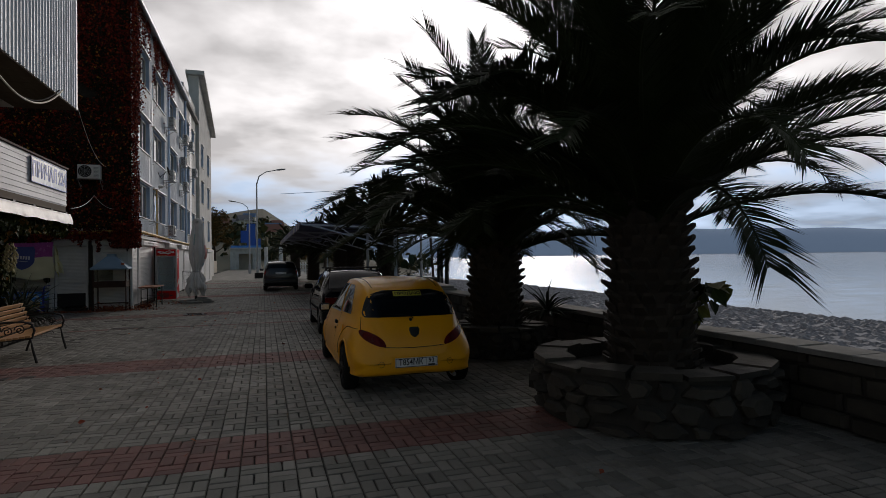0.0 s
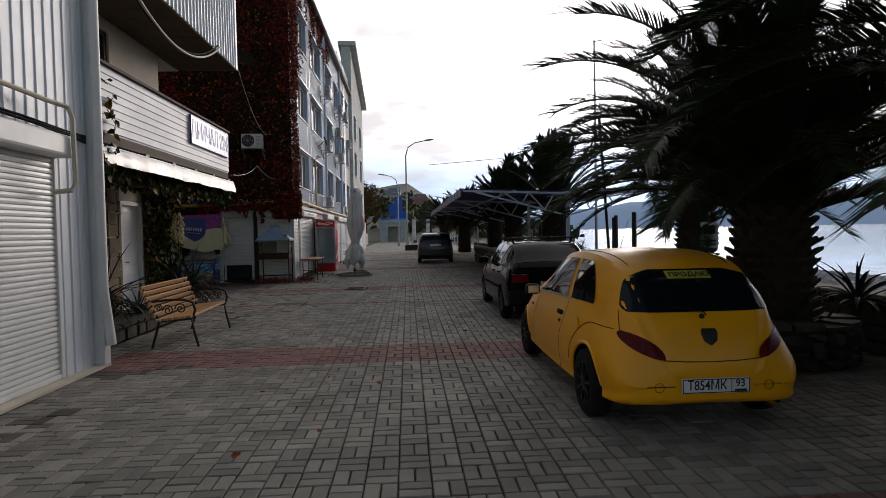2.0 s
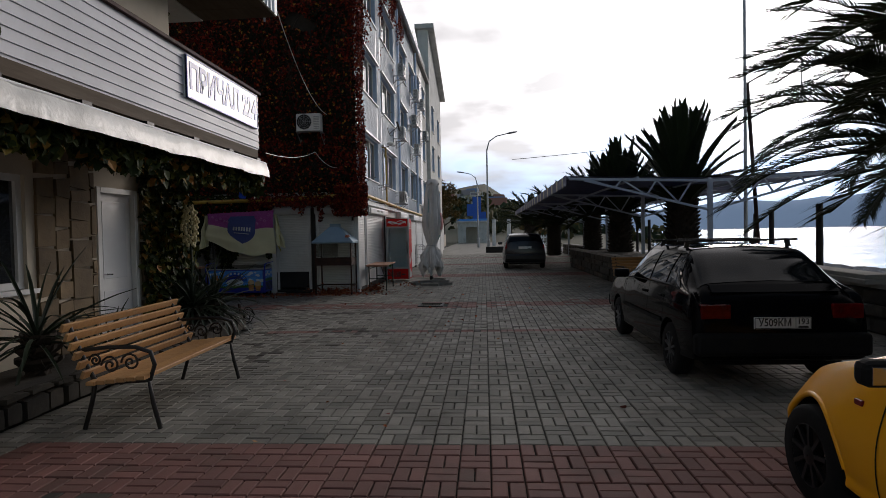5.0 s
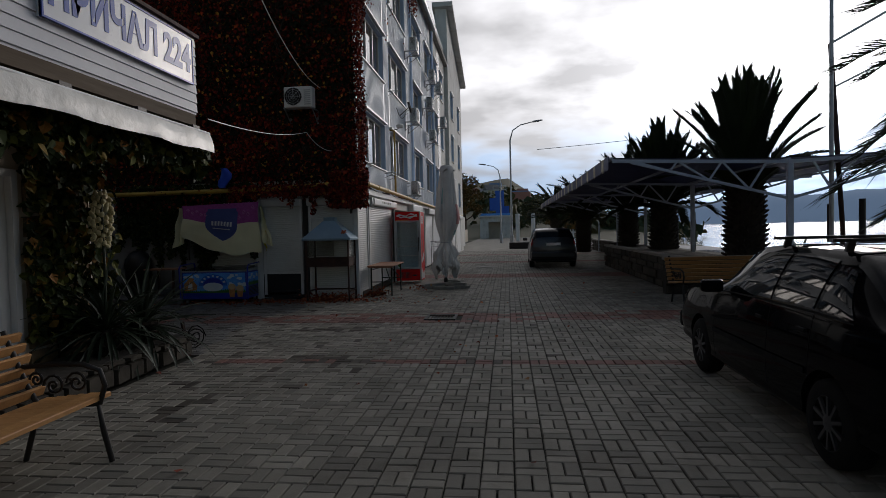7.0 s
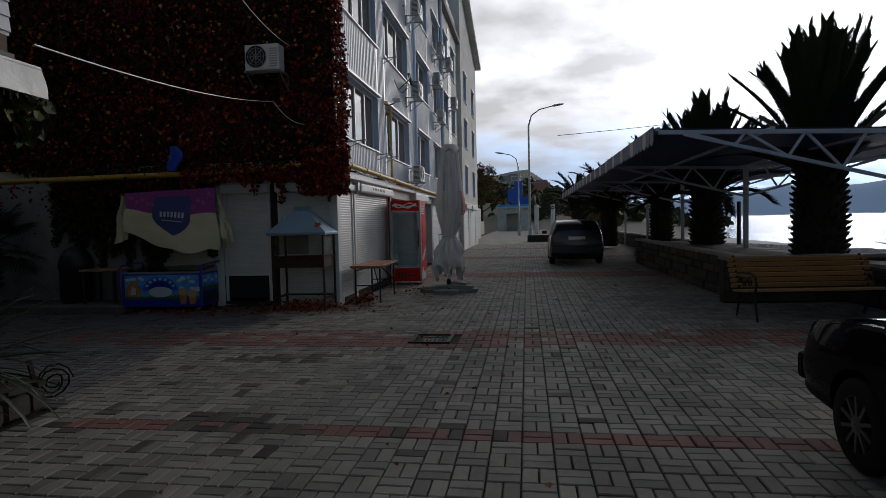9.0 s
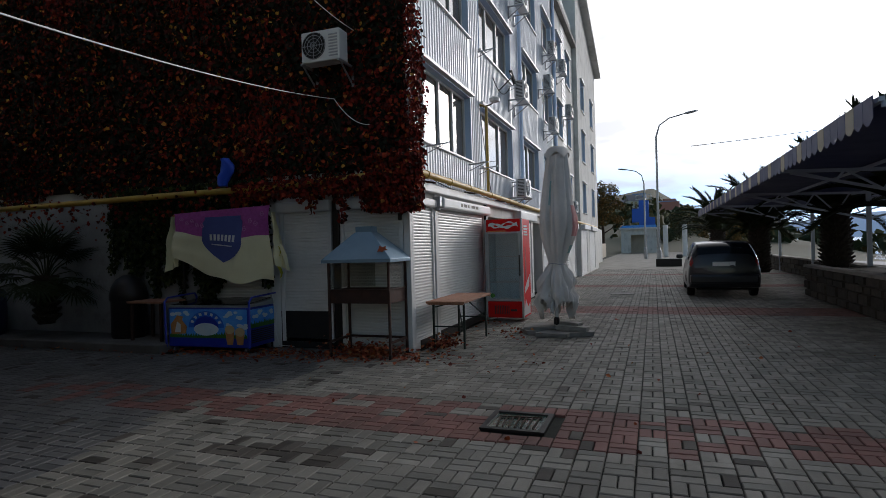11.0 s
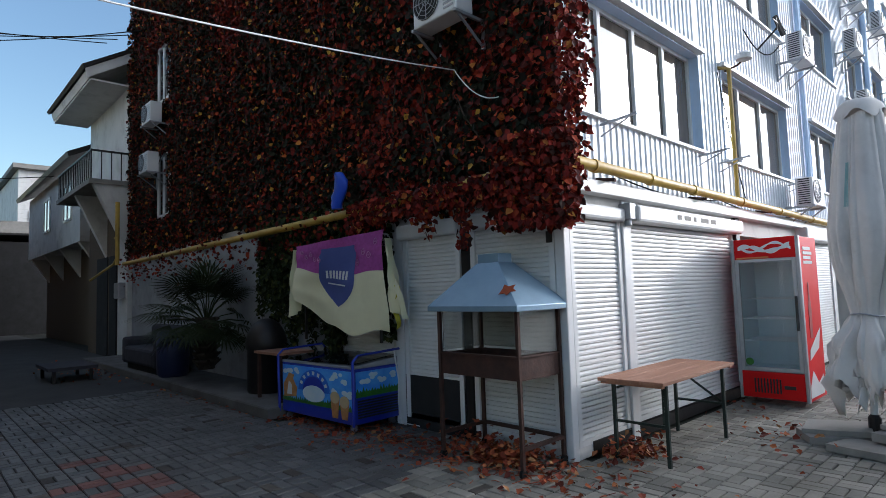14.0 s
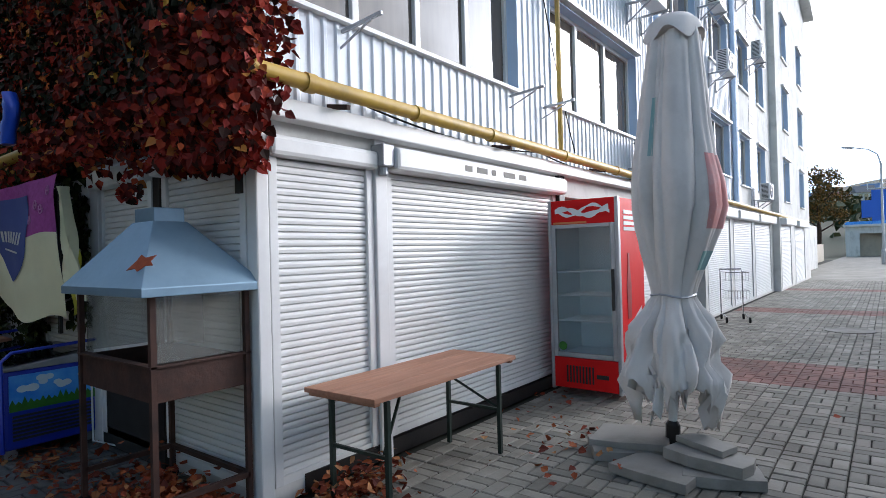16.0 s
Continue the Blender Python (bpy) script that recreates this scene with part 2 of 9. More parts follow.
def glass_material(name, tint=(0.9, 0.95, 0.95), rough=0.02):
    mt = bpy.data.materials.new(name)
    mt.use_nodes = True
    b = mt.node_tree.nodes["Principled BSDF"]
    b.inputs["Base Color"].default_value = (*tint, 1)
    b.inputs["Roughness"].default_value, b.inputs["Transmission Weight"].default_value, b.inputs["IOR"].default_value = rough, 1.0, 1.45
    return mt


M_WHITE = material("white_painted_metal", (0.78, 0.78, 0.78), (0.66, 0.66, 0.65), 0.42, 0.0, 2.0, 40, 0.05, dirt=0.12)
M_SHUTTER = material("white_shutter_slats", (0.80, 0.80, 0.79), (0.70, 0.70, 0.69), 0.38, 0.0, 1.5, 30, 0.04, dirt=0.10)
M_CORR = material("white_corrugated_sheet", (0.72, 0.76, 0.82), (0.62, 0.66, 0.72), 0.4, 0.0, 1.2, 20, 0.05, dirt=0.10)
M_PLASTER = material("white_plaster", (0.74, 0.73, 0.70), (0.58, 0.57, 0.54), 0.85, 0, 1.4, 40, 0.2, dirt=0.35)
M_BEIGE = material("beige_plaster", (0.62, 0.55, 0.44), (0.52, 0.46, 0.37), 0.85, 0, 1.4, 40, 0.2, dirt=0.2)
M_BLUE_REVEAL = material("pale_blue_sheet", (0.60, 0.74, 0.94), (0.52, 0.66, 0.88), 0.45, 0, 2, 30, 0.05, dirt=0.1)
# Near-black: darkness painted in for unlit rooms and openings, plain colour elsewhere.
M_DARK = material("near_black_and_gloom", (0.02, 0.02, 0.022), (0.012, 0.012, 0.012), 0.9, 0, 3, 30, 0.1)
# Brown soffit boards; also the dark brown that paints shade on alley walls.
M_SOFFIT_AND_SHADE = material("dark_boards_and_alley_shade", (0.12, 0.085, 0.05), (0.08, 0.055, 0.035), 0.8, 0, 4, 40, 0.2, stretch=(4, 0.4, 4))
M_SIDING = material("light_grey_siding", (0.55, 0.56, 0.60), (0.47, 0.48, 0.52), 0.5, 0, 1.5, 30, 0.05, dirt=0.12)
M_AWNING = material("creased_white_vinyl", (0.75, 0.74, 0.71), (0.55, 0.53, 0.48), 0.35, 0, 3, 12, 0.8, dirt=0.3)
M_GLASS = glass_material("window_glass", (0.85, 0.9, 0.92))
M_PANE = material("dark_window_glass", (0.03, 0.035, 0.04), (0.02, 0.022, 0.025), 0.03, 0, 1, 5, 0.0, spec=1.0, coat=1.0)
M_CURTAINED = material("window_glass_over_pale_curtains", (0.15, 0.125, 0.10), (0.05, 0.042, 0.036), 0.03, 0, 1.2, 6, 0.0, spec=0.55, coat=0.3, stretch=(1, 3, 0.4))
M_PIPE = material("yellow_gas_pipe_paint", (0.55, 0.36, 0.05), (0.42, 0.26, 0.05), 0.5, 0, 5, 50, 0.15, dirt=0.6)
M_GREYMETAL = material("galvanised_metal", (0.45, 0.46, 0.48), (0.35, 0.36, 0.38), 0.4, 0.6, 4, 50, 0.05, dirt=0.3)
M_BLACKMETAL = material("black_iron", (0.02, 0.02, 0.022), (0.035, 0.03, 0.027), 0.45, 0.5, 8, 70, 0.15)
M_RUST = material("rusty_brown_iron", (0.075, 0.030, 0.020), (0.03, 0.018, 0.015), 0.75, 0.2, 9, 80, 0.4)
M_HOOD = material("blue_grey_sheet_metal", (0.25, 0.36, 0.46), (0.19, 0.29, 0.38), 0.38, 0.3, 3, 40, 0.05, dirt=0.2)
M_WOOD = material("varnished_bench_wood", (0.50, 0.27, 0.10), (0.38, 0.19, 0.07), 0.4, 0, 3, 40, 0.15, rnd=0.12, stretch=(10, 0.7, 10))
M_TABLE = material("worn_pine_tabletop", (0.45, 0.22, 0.13), (0.27, 0.12, 0.07), 0.6, 0, 3, 50, 0.2, stretch=(8, 0.6, 8), dirt=0.3)
M_BLOCK = material("grey_paving_block", (0.27, 0.25, 0.21), (0.145, 0.135, 0.112), 0.72, 0, 1.1, 90, 0.8, island=0.30, dirt=0.6)
M_BLOCK1 = material("grey_paving_block_single", (0.27, 0.25, 0.21), (0.145, 0.135, 0.112), 0.72, 0, 1.1, 90, 0.8, rnd=0.30, dirt=0.6)
M_RED = material("red_paving_block", (0.215, 0.088, 0.070), (0.14, 0.066, 0.054), 0.72, 0, 1.1, 90, 0.6, island=0.22, dirt=0.6)
M_RED1 = material("red_paving_block_single", (0.215, 0.088, 0.070), (0.14, 0.066, 0.054), 0.72, 0, 1.1, 90, 0.6, rnd=0.22, dirt=0.6)
M_JOINT = material("dark_joint_sand", (0.018, 0.020, 0.011), (0.010, 0.011, 0.007), 0.95, 0, 8, 90, 0.3)
M_FACING = material("ochre_facing_stone", (0.24, 0.165, 0.085), (0.12, 0.085, 0.05), 0.8, 0, 5, 50, 0.6, rnd=0.4)
M_STONE = material("rubble_stone", (0.06, 0.05, 0.036), (0.028, 0.024, 0.019), 0.85, 0, 5, 50, 0.7, rnd=0.45)
M_MORTAR = material("stone_mortar", (0.045, 0.04, 0.033), (0.03, 0.026, 0.022), 0.95, 0, 6, 60, 0.4)
M_CONCRETE = material("weathered_concrete", (0.32, 0.30, 0.27), (0.22, 0.21, 0.19), 0.85, 0, 3, 60, 0.3, dirt=0.4)
M_SOIL = material("dark_soil", (0.05, 0.04, 0.03), (0.03, 0.025, 0.02), 0.95, 0, 8, 60, 0.6)
M_PEBBLE = material("grey_beach_pebbles", (0.30, 0.30, 0.31), (0.18, 0.18, 0.19), 0.8, 0, 9, 30, 0.8, island=0.3)
M_TRUNK = material("palm_trunk_fibre", (0.05, 0.036, 0.025), (0.025, 0.019, 0.014), 0.9, 0, 10, 60, 0.6)
M_FROND = material("palm_leaf_green", (0.026, 0.036, 0.010), (0.014, 0.021, 0.007), 0.6, 0, 2, 20, 0.05, rnd=0.3, spec=0.2)
M_YUCCA = material("agave_leaf", (0.035, 0.052, 0.028), (0.02, 0.032, 0.018), 0.45, 0, 3, 20, 0.05, rnd=0.25)
M_VINE = ramp_material("autumn_creeper_leaves", [(0.0, (0.007, 0.011, 0.005)), (0.45, (0.018, 0.018, 0.008)), (0.66, (0.055, 0.012, 0.009)), (0.88, (0.20, 0.018, 0.012)), (0.955, (0.46, 0.08, 0.02)), (1.0, (0.55, 0.34, 0.05))], 0.65, spec=0.15)
M_REDVINE = ramp_material("bright_red_creeper_leaves", [(0.0, (0.02, 0.010, 0.006)), (0.35, (0.09, 0.012, 0.009)), (0.7, (0.22, 0.018, 0.012)), (0.95, (0.34, 0.05, 0.018)), (1.0, (0.36, 0.16, 0.03))], 0.65, spec=0.15)
M_DARKVINE = ramp_material("dark_green_creeper_leaves", [(0.0, (0.010, 0.016, 0.006)), (0.7, (0.022, 0.034, 0.010)), (1.0, (0.07, 0.075, 0.016))], 0.65, spec=0.12)
M_GREENVINE = ramp_material("green_and_yellow_creeper_leaves", [(0.0, (0.012, 0.02, 0.006)), (0.55, (0.035, 0.05, 0.012)), (0.85, (0.12, 0.12, 0.02)), (1.0, (0.24, 0.10, 0.02))], 0.65, spec=0.15)
M_LITTER = ramp_material("fallen_red_leaves", [(0.0, (0.10, 0.018, 0.010)), (0.45, (0.24, 0.042, 0.016)), (0.8, (0.36, 0.09, 0.025)), (1.0, (0.38, 0.2, 0.08))], 0.7)
M_STEM = material("creeper_stems", (0.07, 0.045, 0.03), (0.04, 0.028, 0.02), 0.9, 0, 8, 50, 0.4)
M_YELLOW = material("yellow_car_paint", (0.90, 0.40, 0.004), (0.85, 0.37, 0.004), 0.35, 0, 1.5, 20, 0.0, spec=0.3, coat=0.2, dirt=0.06)
M_BLACKCAR = material("black_car_paint", (0.006, 0.006, 0.007), (0.003, 0.003, 0.004), 0.06, 0, 2, 20, 0.0, spec=0.05, coat=0.02)
M_GREYCAR = material("dark_grey_car_paint", (0.026, 0.026, 0.03), (0.022, 0.022, 0.025), 0.3, 0.4, 2, 20, 0.0, coat=0.4)
M_CARGLASS = material("tinted_car_glass", (0.007, 0.009, 0.012), (0.005, 0.007, 0.009), 0.03, 0, 1, 5, 0, spec=0.22)
M_RUBBER = material("black_rubber", (0.012, 0.012, 0.012), (0.008, 0.008, 0.008), 0.85, 0, 8, 60, 0.2, spec=0.2)
M_RIM = material("dull_alloy_rim", (0.16, 0.16, 0.17), (0.11, 0.11, 0.115), 0.35, 0.8, 8, 60, 0.05)
M_LAMPDARK = material("smoked_red_lens", (0.17, 0.004, 0.005), (0.03, 0.002, 0.002), 0.25, 0, 9, 40, 0.02, spec=0.15)
M_LAMPRED = material("red_tail_lamp", (0.22, 0.012, 0.012), (0.15, 0.01, 0.01), 0.2, 0, 5, 40, 0, spec=0.3, coat=0.15)
M_CHROME = material("chrome", (0.6, 0.6, 0.62), (0.5, 0.5, 0.52), 0.15, 1.0, 5, 40, 0)
M_PLATE = material("white_number_plate", (0.75, 0.75, 0.73), (0.68, 0.68, 0.66), 0.4, 0, 5, 40, 0)
M_BLACK = material("black_lettering", (0.015, 0.015, 0.015), (0.02, 0.02, 0.02), 0.5, 0, 5, 40, 0)
M_REDPAINT = material("red_fridge_enamel", (0.66, 0.012, 0.012), (0.56, 0.010, 0.010), 0.45, 0, 2, 30, 0.02, spec=0.12, coat=0.0)
M_BLUESIGN = material("blue_sign_letters", (0.05, 0.10, 0.40), (0.04, 0.08, 0.34), 0.3, 0, 3, 30, 0, spec=0.15, coat=0.10)
M_SIGNBOARD = material("glossy_white_sign_board", (0.62, 0.64, 0.68), (0.55, 0.57, 0.61), 0.25, 0, 2, 30, 0, spec=0.3, coat=0.15)
M_SIGN = material("white_sign_board", (0.72, 0.73, 0.74), (0.64, 0.65, 0.66), 0.3, 0, 2, 30, 0, coat=0.4)
M_BLUE = material("blue_enamel", (0.014, 0.035, 0.42), (0.010, 0.025, 0.34), 0.35, 0, 3, 30, 0, coat=0.3)
M_SKYBLUE = material("sky_blue_print", (0.02, 0.20, 0.80), (0.16, 0.50, 0.92), 0.35, 0, 4, 30, 0)
M_CLOUDPRINT = material("white_cloud_print", (0.70, 0.76, 0.80), (0.55, 0.68, 0.78), 0.35, 0, 8, 30, 0)
M_GREENPRINT = material("grass_green_print", (0.05, 0.22, 0.02), (0.02, 0.10, 0.012), 0.4, 0, 14, 60, 0)
M_BROWNPRINT = material("cone_brown_print", (0.62, 0.30, 0.10), (0.36, 0.15, 0.05), 0.4, 0, 14, 60, 0)
M_PURPLE = material("purple_cloth", (0.40, 0.08, 0.34), (0.26, 0.05, 0.22), 0.9, 0, 22, 90, 0.2)
M_CREAM = material("cream_cloth", (0.80, 0.77, 0.52), (0.72, 0.69, 0.46), 0.9, 0, 4, 90, 0.2, dirt=0.1)
M_NAVYCLOTH = material("blue_print_cloth", (0.07, 0.10, 0.30), (0.06, 0.08, 0.25), 0.9, 0, 5, 90, 0.2)
M_UMBRELLA = material("grey_white_umbrella_cloth", (0.72, 0.69, 0.66), (0.60, 0.57, 0.55), 0.9, 0, 2, 60, 0.3, dirt=0.2)
M_BAG = material("blue_plastic_bag", (0.02, 0.09, 0.62), (0.015, 0.06, 0.5), 0.35, 0, 8, 40, 0.4)
M_NAVYTARP = material("dark_blue_tarpaulin", (0.03, 0.04, 0.16), (0.02, 0.03, 0.11), 0.5, 0, 2, 30, 0.1)
M_PALETARP = material("pale_tarpaulin", (0.60, 0.55, 0.42), (0.50, 0.45, 0.35), 0.6, 0, 2, 30, 0.1)
M_TRUSS = material("pale_blue_painted_steel", (0.52, 0.57, 0.66), (0.44, 0.49, 0.58), 0.4, 0, 3, 40, 0.05, dirt=0.2)

# ---- the ground, the beach, the sea and the distance ----
CELL = 0.2


def sheet(name, xs, ys, height, mt, label, category, smooth=60):
    g = Geo()
    nx = len(xs)
    g.add([(x, y, height(x, y)) for y in ys for x in xs], [(j * nx + i, j * nx + i + 1, (j + 1) * nx + i + 1, (j + 1) * nx + i) for j in range(len(ys) - 1) for i in range(nx - 1)])
    return single(name, g, mt, label, category, kind="structure", smooth=smooth)


def land(x, y):
    """The promenade is flat; behind the sea wall the beach falls to the water, and far off hills rise."""
    if x > 5.0:
        z = -0.25 - 1.0 * min((x - 5.0) / 18.0, 1.0) - max(0.0, x - 23.0) * 0.15
        z = max(z, -6.0)
    else:
        z = -0.03
    if y > 95 and x < 60:
        z += 0.11 * (y - 95) * min(1.0, (60 - x) / 60) * (0.8 + 0.4 * noise.noise((x * 0.012, y * 0.012, 0)))
    return min(z, 46 + 8 * noise.noise((x * 0.01, 3, 0)))


M_LAND = material("distant_wooded_ground", (0.07, 0.085, 0.05), (0.10, 0.085, 0.05), 0.95, 0, 0.05, 0.6, 0.3)
M_SEA = material("calm_sea_water", (0.06, 0.075, 0.085), (0.05, 0.065, 0.075), 0.12, 0, 0.3, 2.0, 0.35, stretch=(1.0, 2.5, 1))
ground = sheet("ground", [-1500, -700, -300, -120, -60, -30, -18, -10, -6, 0, 5.0, 5.05, 7, 10, 14, 18, 23, 27, 40, 60, 90],
               [-300, -80, -20, 0, 10, 20, 30, 45, 60, 80, 95, 110, 130, 160, 200, 260, 340, 450, 700, 1500], land, M_JOINT, "dark ground under the paved promenade", "ground")
ground.data.materials.append(M_LAND)
ground.data.materials.append(M_PEBBLE)
for poly in ground.data.polygons:
    c = poly.center
    poly.material_index = 1 if c.y > 80 else 2 if c.x > 5 else 0
water = sheet("sea", [12, 40, 90, 200, 500, 1200, 3500], [-3000, -800, -200, 0, 50, 120, 300, 800, 2000, 4000], lambda x, y: -1.25, M_SEA, "calm silvery sea under a bright overcast sky", "sea")


def far_ridge():
    """A hazy mountain shore across the water."""
    g = Geo()
    pts = []
    for i in range(41):
        a = radians(6 + 62 * i / 40)
        h = 18 + 120 * math.sin(min(1.0, (i + 2) / 22) * math.pi / 2) * (1 - 0.62 * i / 40) + 22 * noise.noise((i * 0.33, 0, 0)) + 9 * noise.noise((i * 1.1, 5, 0))
        pts.append((a, max(h, 6)))
    v, f = [], []
    for a, h in pts:
        for r, z in ((2300, -4), (2340, h * 0.6), (2420, h), (2700, h * 0.7)):
            v.append((r * math.sin(a), r * math.cos(a), z))
    for i in range(40):
        for k in range(3):
            f.append((i * 4 + k, i * 4 + 4 + k, i * 4 + 5 + k, i * 4 + 1 + k))
    g.add(v, f)
    mt = material("haze_painted_mountain", (0.20, 0.27, 0.36), (0.17, 0.23, 0.32), 1.0, 0, 0.004, 0.03, 0)
    # Aerial haze painted in: bluish base colour plus a faint blue glow.
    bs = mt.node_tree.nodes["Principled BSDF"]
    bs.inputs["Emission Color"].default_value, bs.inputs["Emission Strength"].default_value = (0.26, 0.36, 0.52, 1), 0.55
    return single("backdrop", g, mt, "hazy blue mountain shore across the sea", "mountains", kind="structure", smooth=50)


far_ridge()


# ---- walls, with openings that go right through ----
def rects(a0, a1, b0, b1, holes):
    """The rectangle less its holes, as rectangles."""
    out = []
    cuts = sorted({a0, a1, *[h for o in holes for h in (o[0], o[1]) if a0 < h < a1]})
    for p, q in zip(cuts, cuts[1:]):
        spans = sorted((o[2], o[3]) for o in holes if o[0] < (p + q) / 2 < o[1])
        z = b0
        for s0, s1 in spans:
            if s0 > z + 1e-4:
                out.append((p, q, z, s0))
            z = max(z, s1)
        if z < b1 - 1e-4:
            out.append((p, q, z, b1))
    return out


def wall_x(x_out, x_in, y0, y1, z0, z1, holes=()):
    """A wall across x (its face at x_out), with holes (y0, y1, z0, z1)."""
    g = Geo()
    for a, b, c, d in rects(y0, y1, z0, z1, holes):
        g.box(min(x_out, x_in), a, c, max(x_out, x_in), b, d)
    return g


def wall_y(y_out, y_in, x0, x1, z0, z1, holes=()):
    g = Geo()
    for a, b, c, d in rects(x0, x1, z0, z1, holes):
        g.box(a, min(y_out, y_in), c, b, max(y_out, y_in), d)
    return g


def corrugated_x(x, y0, y1, z0, z1, holes=(), pitch=0.115, depth=0.014):
    """Upright ribs of trapezoid sheet, standing out to +x."""
    g = Geo()
    for a, b, c, d in rects(y0, y1, z0, z1, holes):
        prof, y = [(x, a)], math.ceil(a / pitch) * pitch
        while y < b - 0.06:
            prof += [(x, y), (x + depth, y + 0.014), (x + depth, y + 0.04), (x, y + 0.054)]
            y += pitch
        prof.append((x, b))
        v = [(px, py, z) for z in (c, d) for px, py in prof]
        n = len(prof)
        g.add(v, [(i, i + 1, n + i + 1, n + i) for i in range(n - 1)])
    return g


def lap_x(x, y0, y1, z0, z1, pitch=0.1, depth=0.016):
    """Level lap boards on a face that looks to +x."""
    g = Geo()
    n = max(1, round((z1 - z0) / pitch))
    h = (z1 - z0) / n
    for i in range(n):
        z = z0 + i * h
        g.prism([(x, z), (x + depth, z + 0.004), (x + depth * 0.3, z + h), (x, z + h)], y0, y1, "y")
    return g


def shutter(parent, along, a0, a1, z0, z1, face, pitch=0.044, name="shutter", box=0.22, box_d=0.2, out=1):
    """A closed roller shutter: bowed slats, side rails and the box over it. along 'y' faces +x, 'x' faces -y."""
    sg, rg, bg = Geo(), Geo(), Geo()
    n = max(1, int((z1 - z0 - 0.05) / pitch))
    prof = []
    for i in range(n):
        z = z0 + 0.05 + i * (z1 - z0 - 0.05) / n
        h = (z1 - z0 - 0.05) / n
        prof += [(-0.013, z), (0.005, z + h * 0.06), (0.008, z + h * 0.45), (0.005, z + h * 0.85), (-0.013, z + h * 0.90)]
    put = (lambda d, a, z: (face + d, a, z)) if along == "y" else (lambda d, a, z: (a, face - d, z))
    m = len(prof)
    sg.add([put(d, a, z) for a in (a0 + 0.03, a1 - 0.03) for d, z in prof], [(i, i + 1, m + i + 1, m + i) for i in range(m - 1)])

    def bx(g, a, b, d0, d1, c, d):
        p, q = put(d0, a, c), put(d1, b, d)
        g.box(*[min(u, v) for u, v in zip(p, q)], *[max(u, v) for u, v in zip(p, q)])

    bx(sg, a0 + 0.03, a1 - 0.03, 0.0, 0.02, z0, z0 + 0.05)
    bx(rg, a0, a0 + 0.06, -0.02, 0.03, z0, z1)
    bx(rg, a1 - 0.06, a1, -0.02, 0.03, z0, z1)
    p1 = part(name, sg, M_SHUTTER, parent, "white ribbed roller shutter, closed")
    part("guide_rail", rg, M_WHITE, p1, bevel=0.004)
    if box:
        bx(bg, a0 - 0.02, a1 + 0.02, -0.02, box_d, z1, z1 + box)
        part("shutter_box", bg, M_WHITE, p1, bevel=0.03)
    return p1

# ---- the long apartment building with shuttered stalls below ----
FX, WX = -4.05, -4.19                 # its seaward face and the plane of its windows
VY = 20.68                            # its creeper-clad end wall
block = thing("apartment_building", pose(0, 0, 0), "white four-storey apartment block with ground-floor shuttered stalls and creeper on its end wall", "building", kind="structure")
SILL = (3.08, 5.45, 7.82)
COLS = [(20.85, 23.70, 4), (24.40, 27.15, 3), (28.45, 30.6, 2), (31.6, 33.4, 2)]
holes = [(a, b, s, s + 1.22) for s in SILL for a, b, _ in COLS]
FAR_COLS = [(34.6, 35.9), (37.0, 38.3)]
far_holes = [(a, b, s, s + 1.3) for s in (3.0, 5.5, 8.0) for a, b in FAR_COLS]
TOWER_COLS = [(40.6, 41.9), (44.8, 46.1)]
tower_holes = [(a, b, s, s + 1.4) for s in (2.9, 5.3, 7.7) for a, b in TOWER_COLS]
ground_holes = [(20.73, 21.60, 0.10, 2.08), (21.74, 24.45, 0.10, 2.08), (24.62, 27.0, 0.05, 2.08), (27.2, 29.3, 0.05, 2.1), (29.5, 30.9, 0.0, 2.1), (31.1, 33.3, 0.05, 2.1), (33.6, 36.0, 0.05, 2.1), (36.3, 39.0, 0.05, 2.1), (39.6, 42.0, 0.05, 2.1), (43, 46, 0.05, 2.1)]
part("wall", wall_x(FX, -4.45, VY, 33.6, 0, 10.2, holes + ground_holes), M_PLASTER, block, "white plastered seaward wall")
part("wall", wall_x(FX, -4.45, 33.6, 39.4, 0, 11.2, far_holes + ground_holes), M_PLASTER, block)
tw = Geo()
for a, b, c, d in rects(39.4, 48.0, 0, 10.9, tower_holes + ground_holes):
    tw.box(-4.45, a, c, -3.85, b, d)
part("wall", tw, M_PLASTER, block, "pale plastered end bay")
gb = Geo()
gb.prism([(39.4, 10.9), (48.0, 10.9), (48.0, 11.3), (39.4, 13.4)], -4.45, -3.85, "x")
gb.prism([(39.2, 13.35), (48.3, 11.15), (48.3, 11.35), (39.2, 13.6)], -4.6, -3.5, "x")
part("gable", gb, M_PLASTER, block)
part("cladding", corrugated_x(FX + 0.004, VY, 33.6, 2.42, 10.2, holes), M_CORR, block, "white ribbed metal cladding")
part("cladding", lap_x(FX + 0.004, 33.65, 34.55, 2.4, 11.2, 0.2), M_SIDING, block)
part("cladding", lap_x(FX + 0.004, 35.95, 36.95, 2.4, 11.2, 0.2), M_SIDING, block)
# Dark brown plate paints the shade seen in gaps between the leaves.
M_LEAFGAP = material("leaf_gap_shade", (0.030, 0.022, 0.015), (0.012, 0.010, 0.008), 0.95, 0, 9, 60, 0.8)
part("leaf_gap_backing", wall_y(VY - 0.010, VY - 0.001, -16.9, -4.06, 2.62, 10.15, [(-14.95, -14.05, 3.25, 4.75), (-14.95, -14.05, 5.85, 7.25)]), M_LEAFGAP, block, "dark plate for the shade between the creeper leaves")
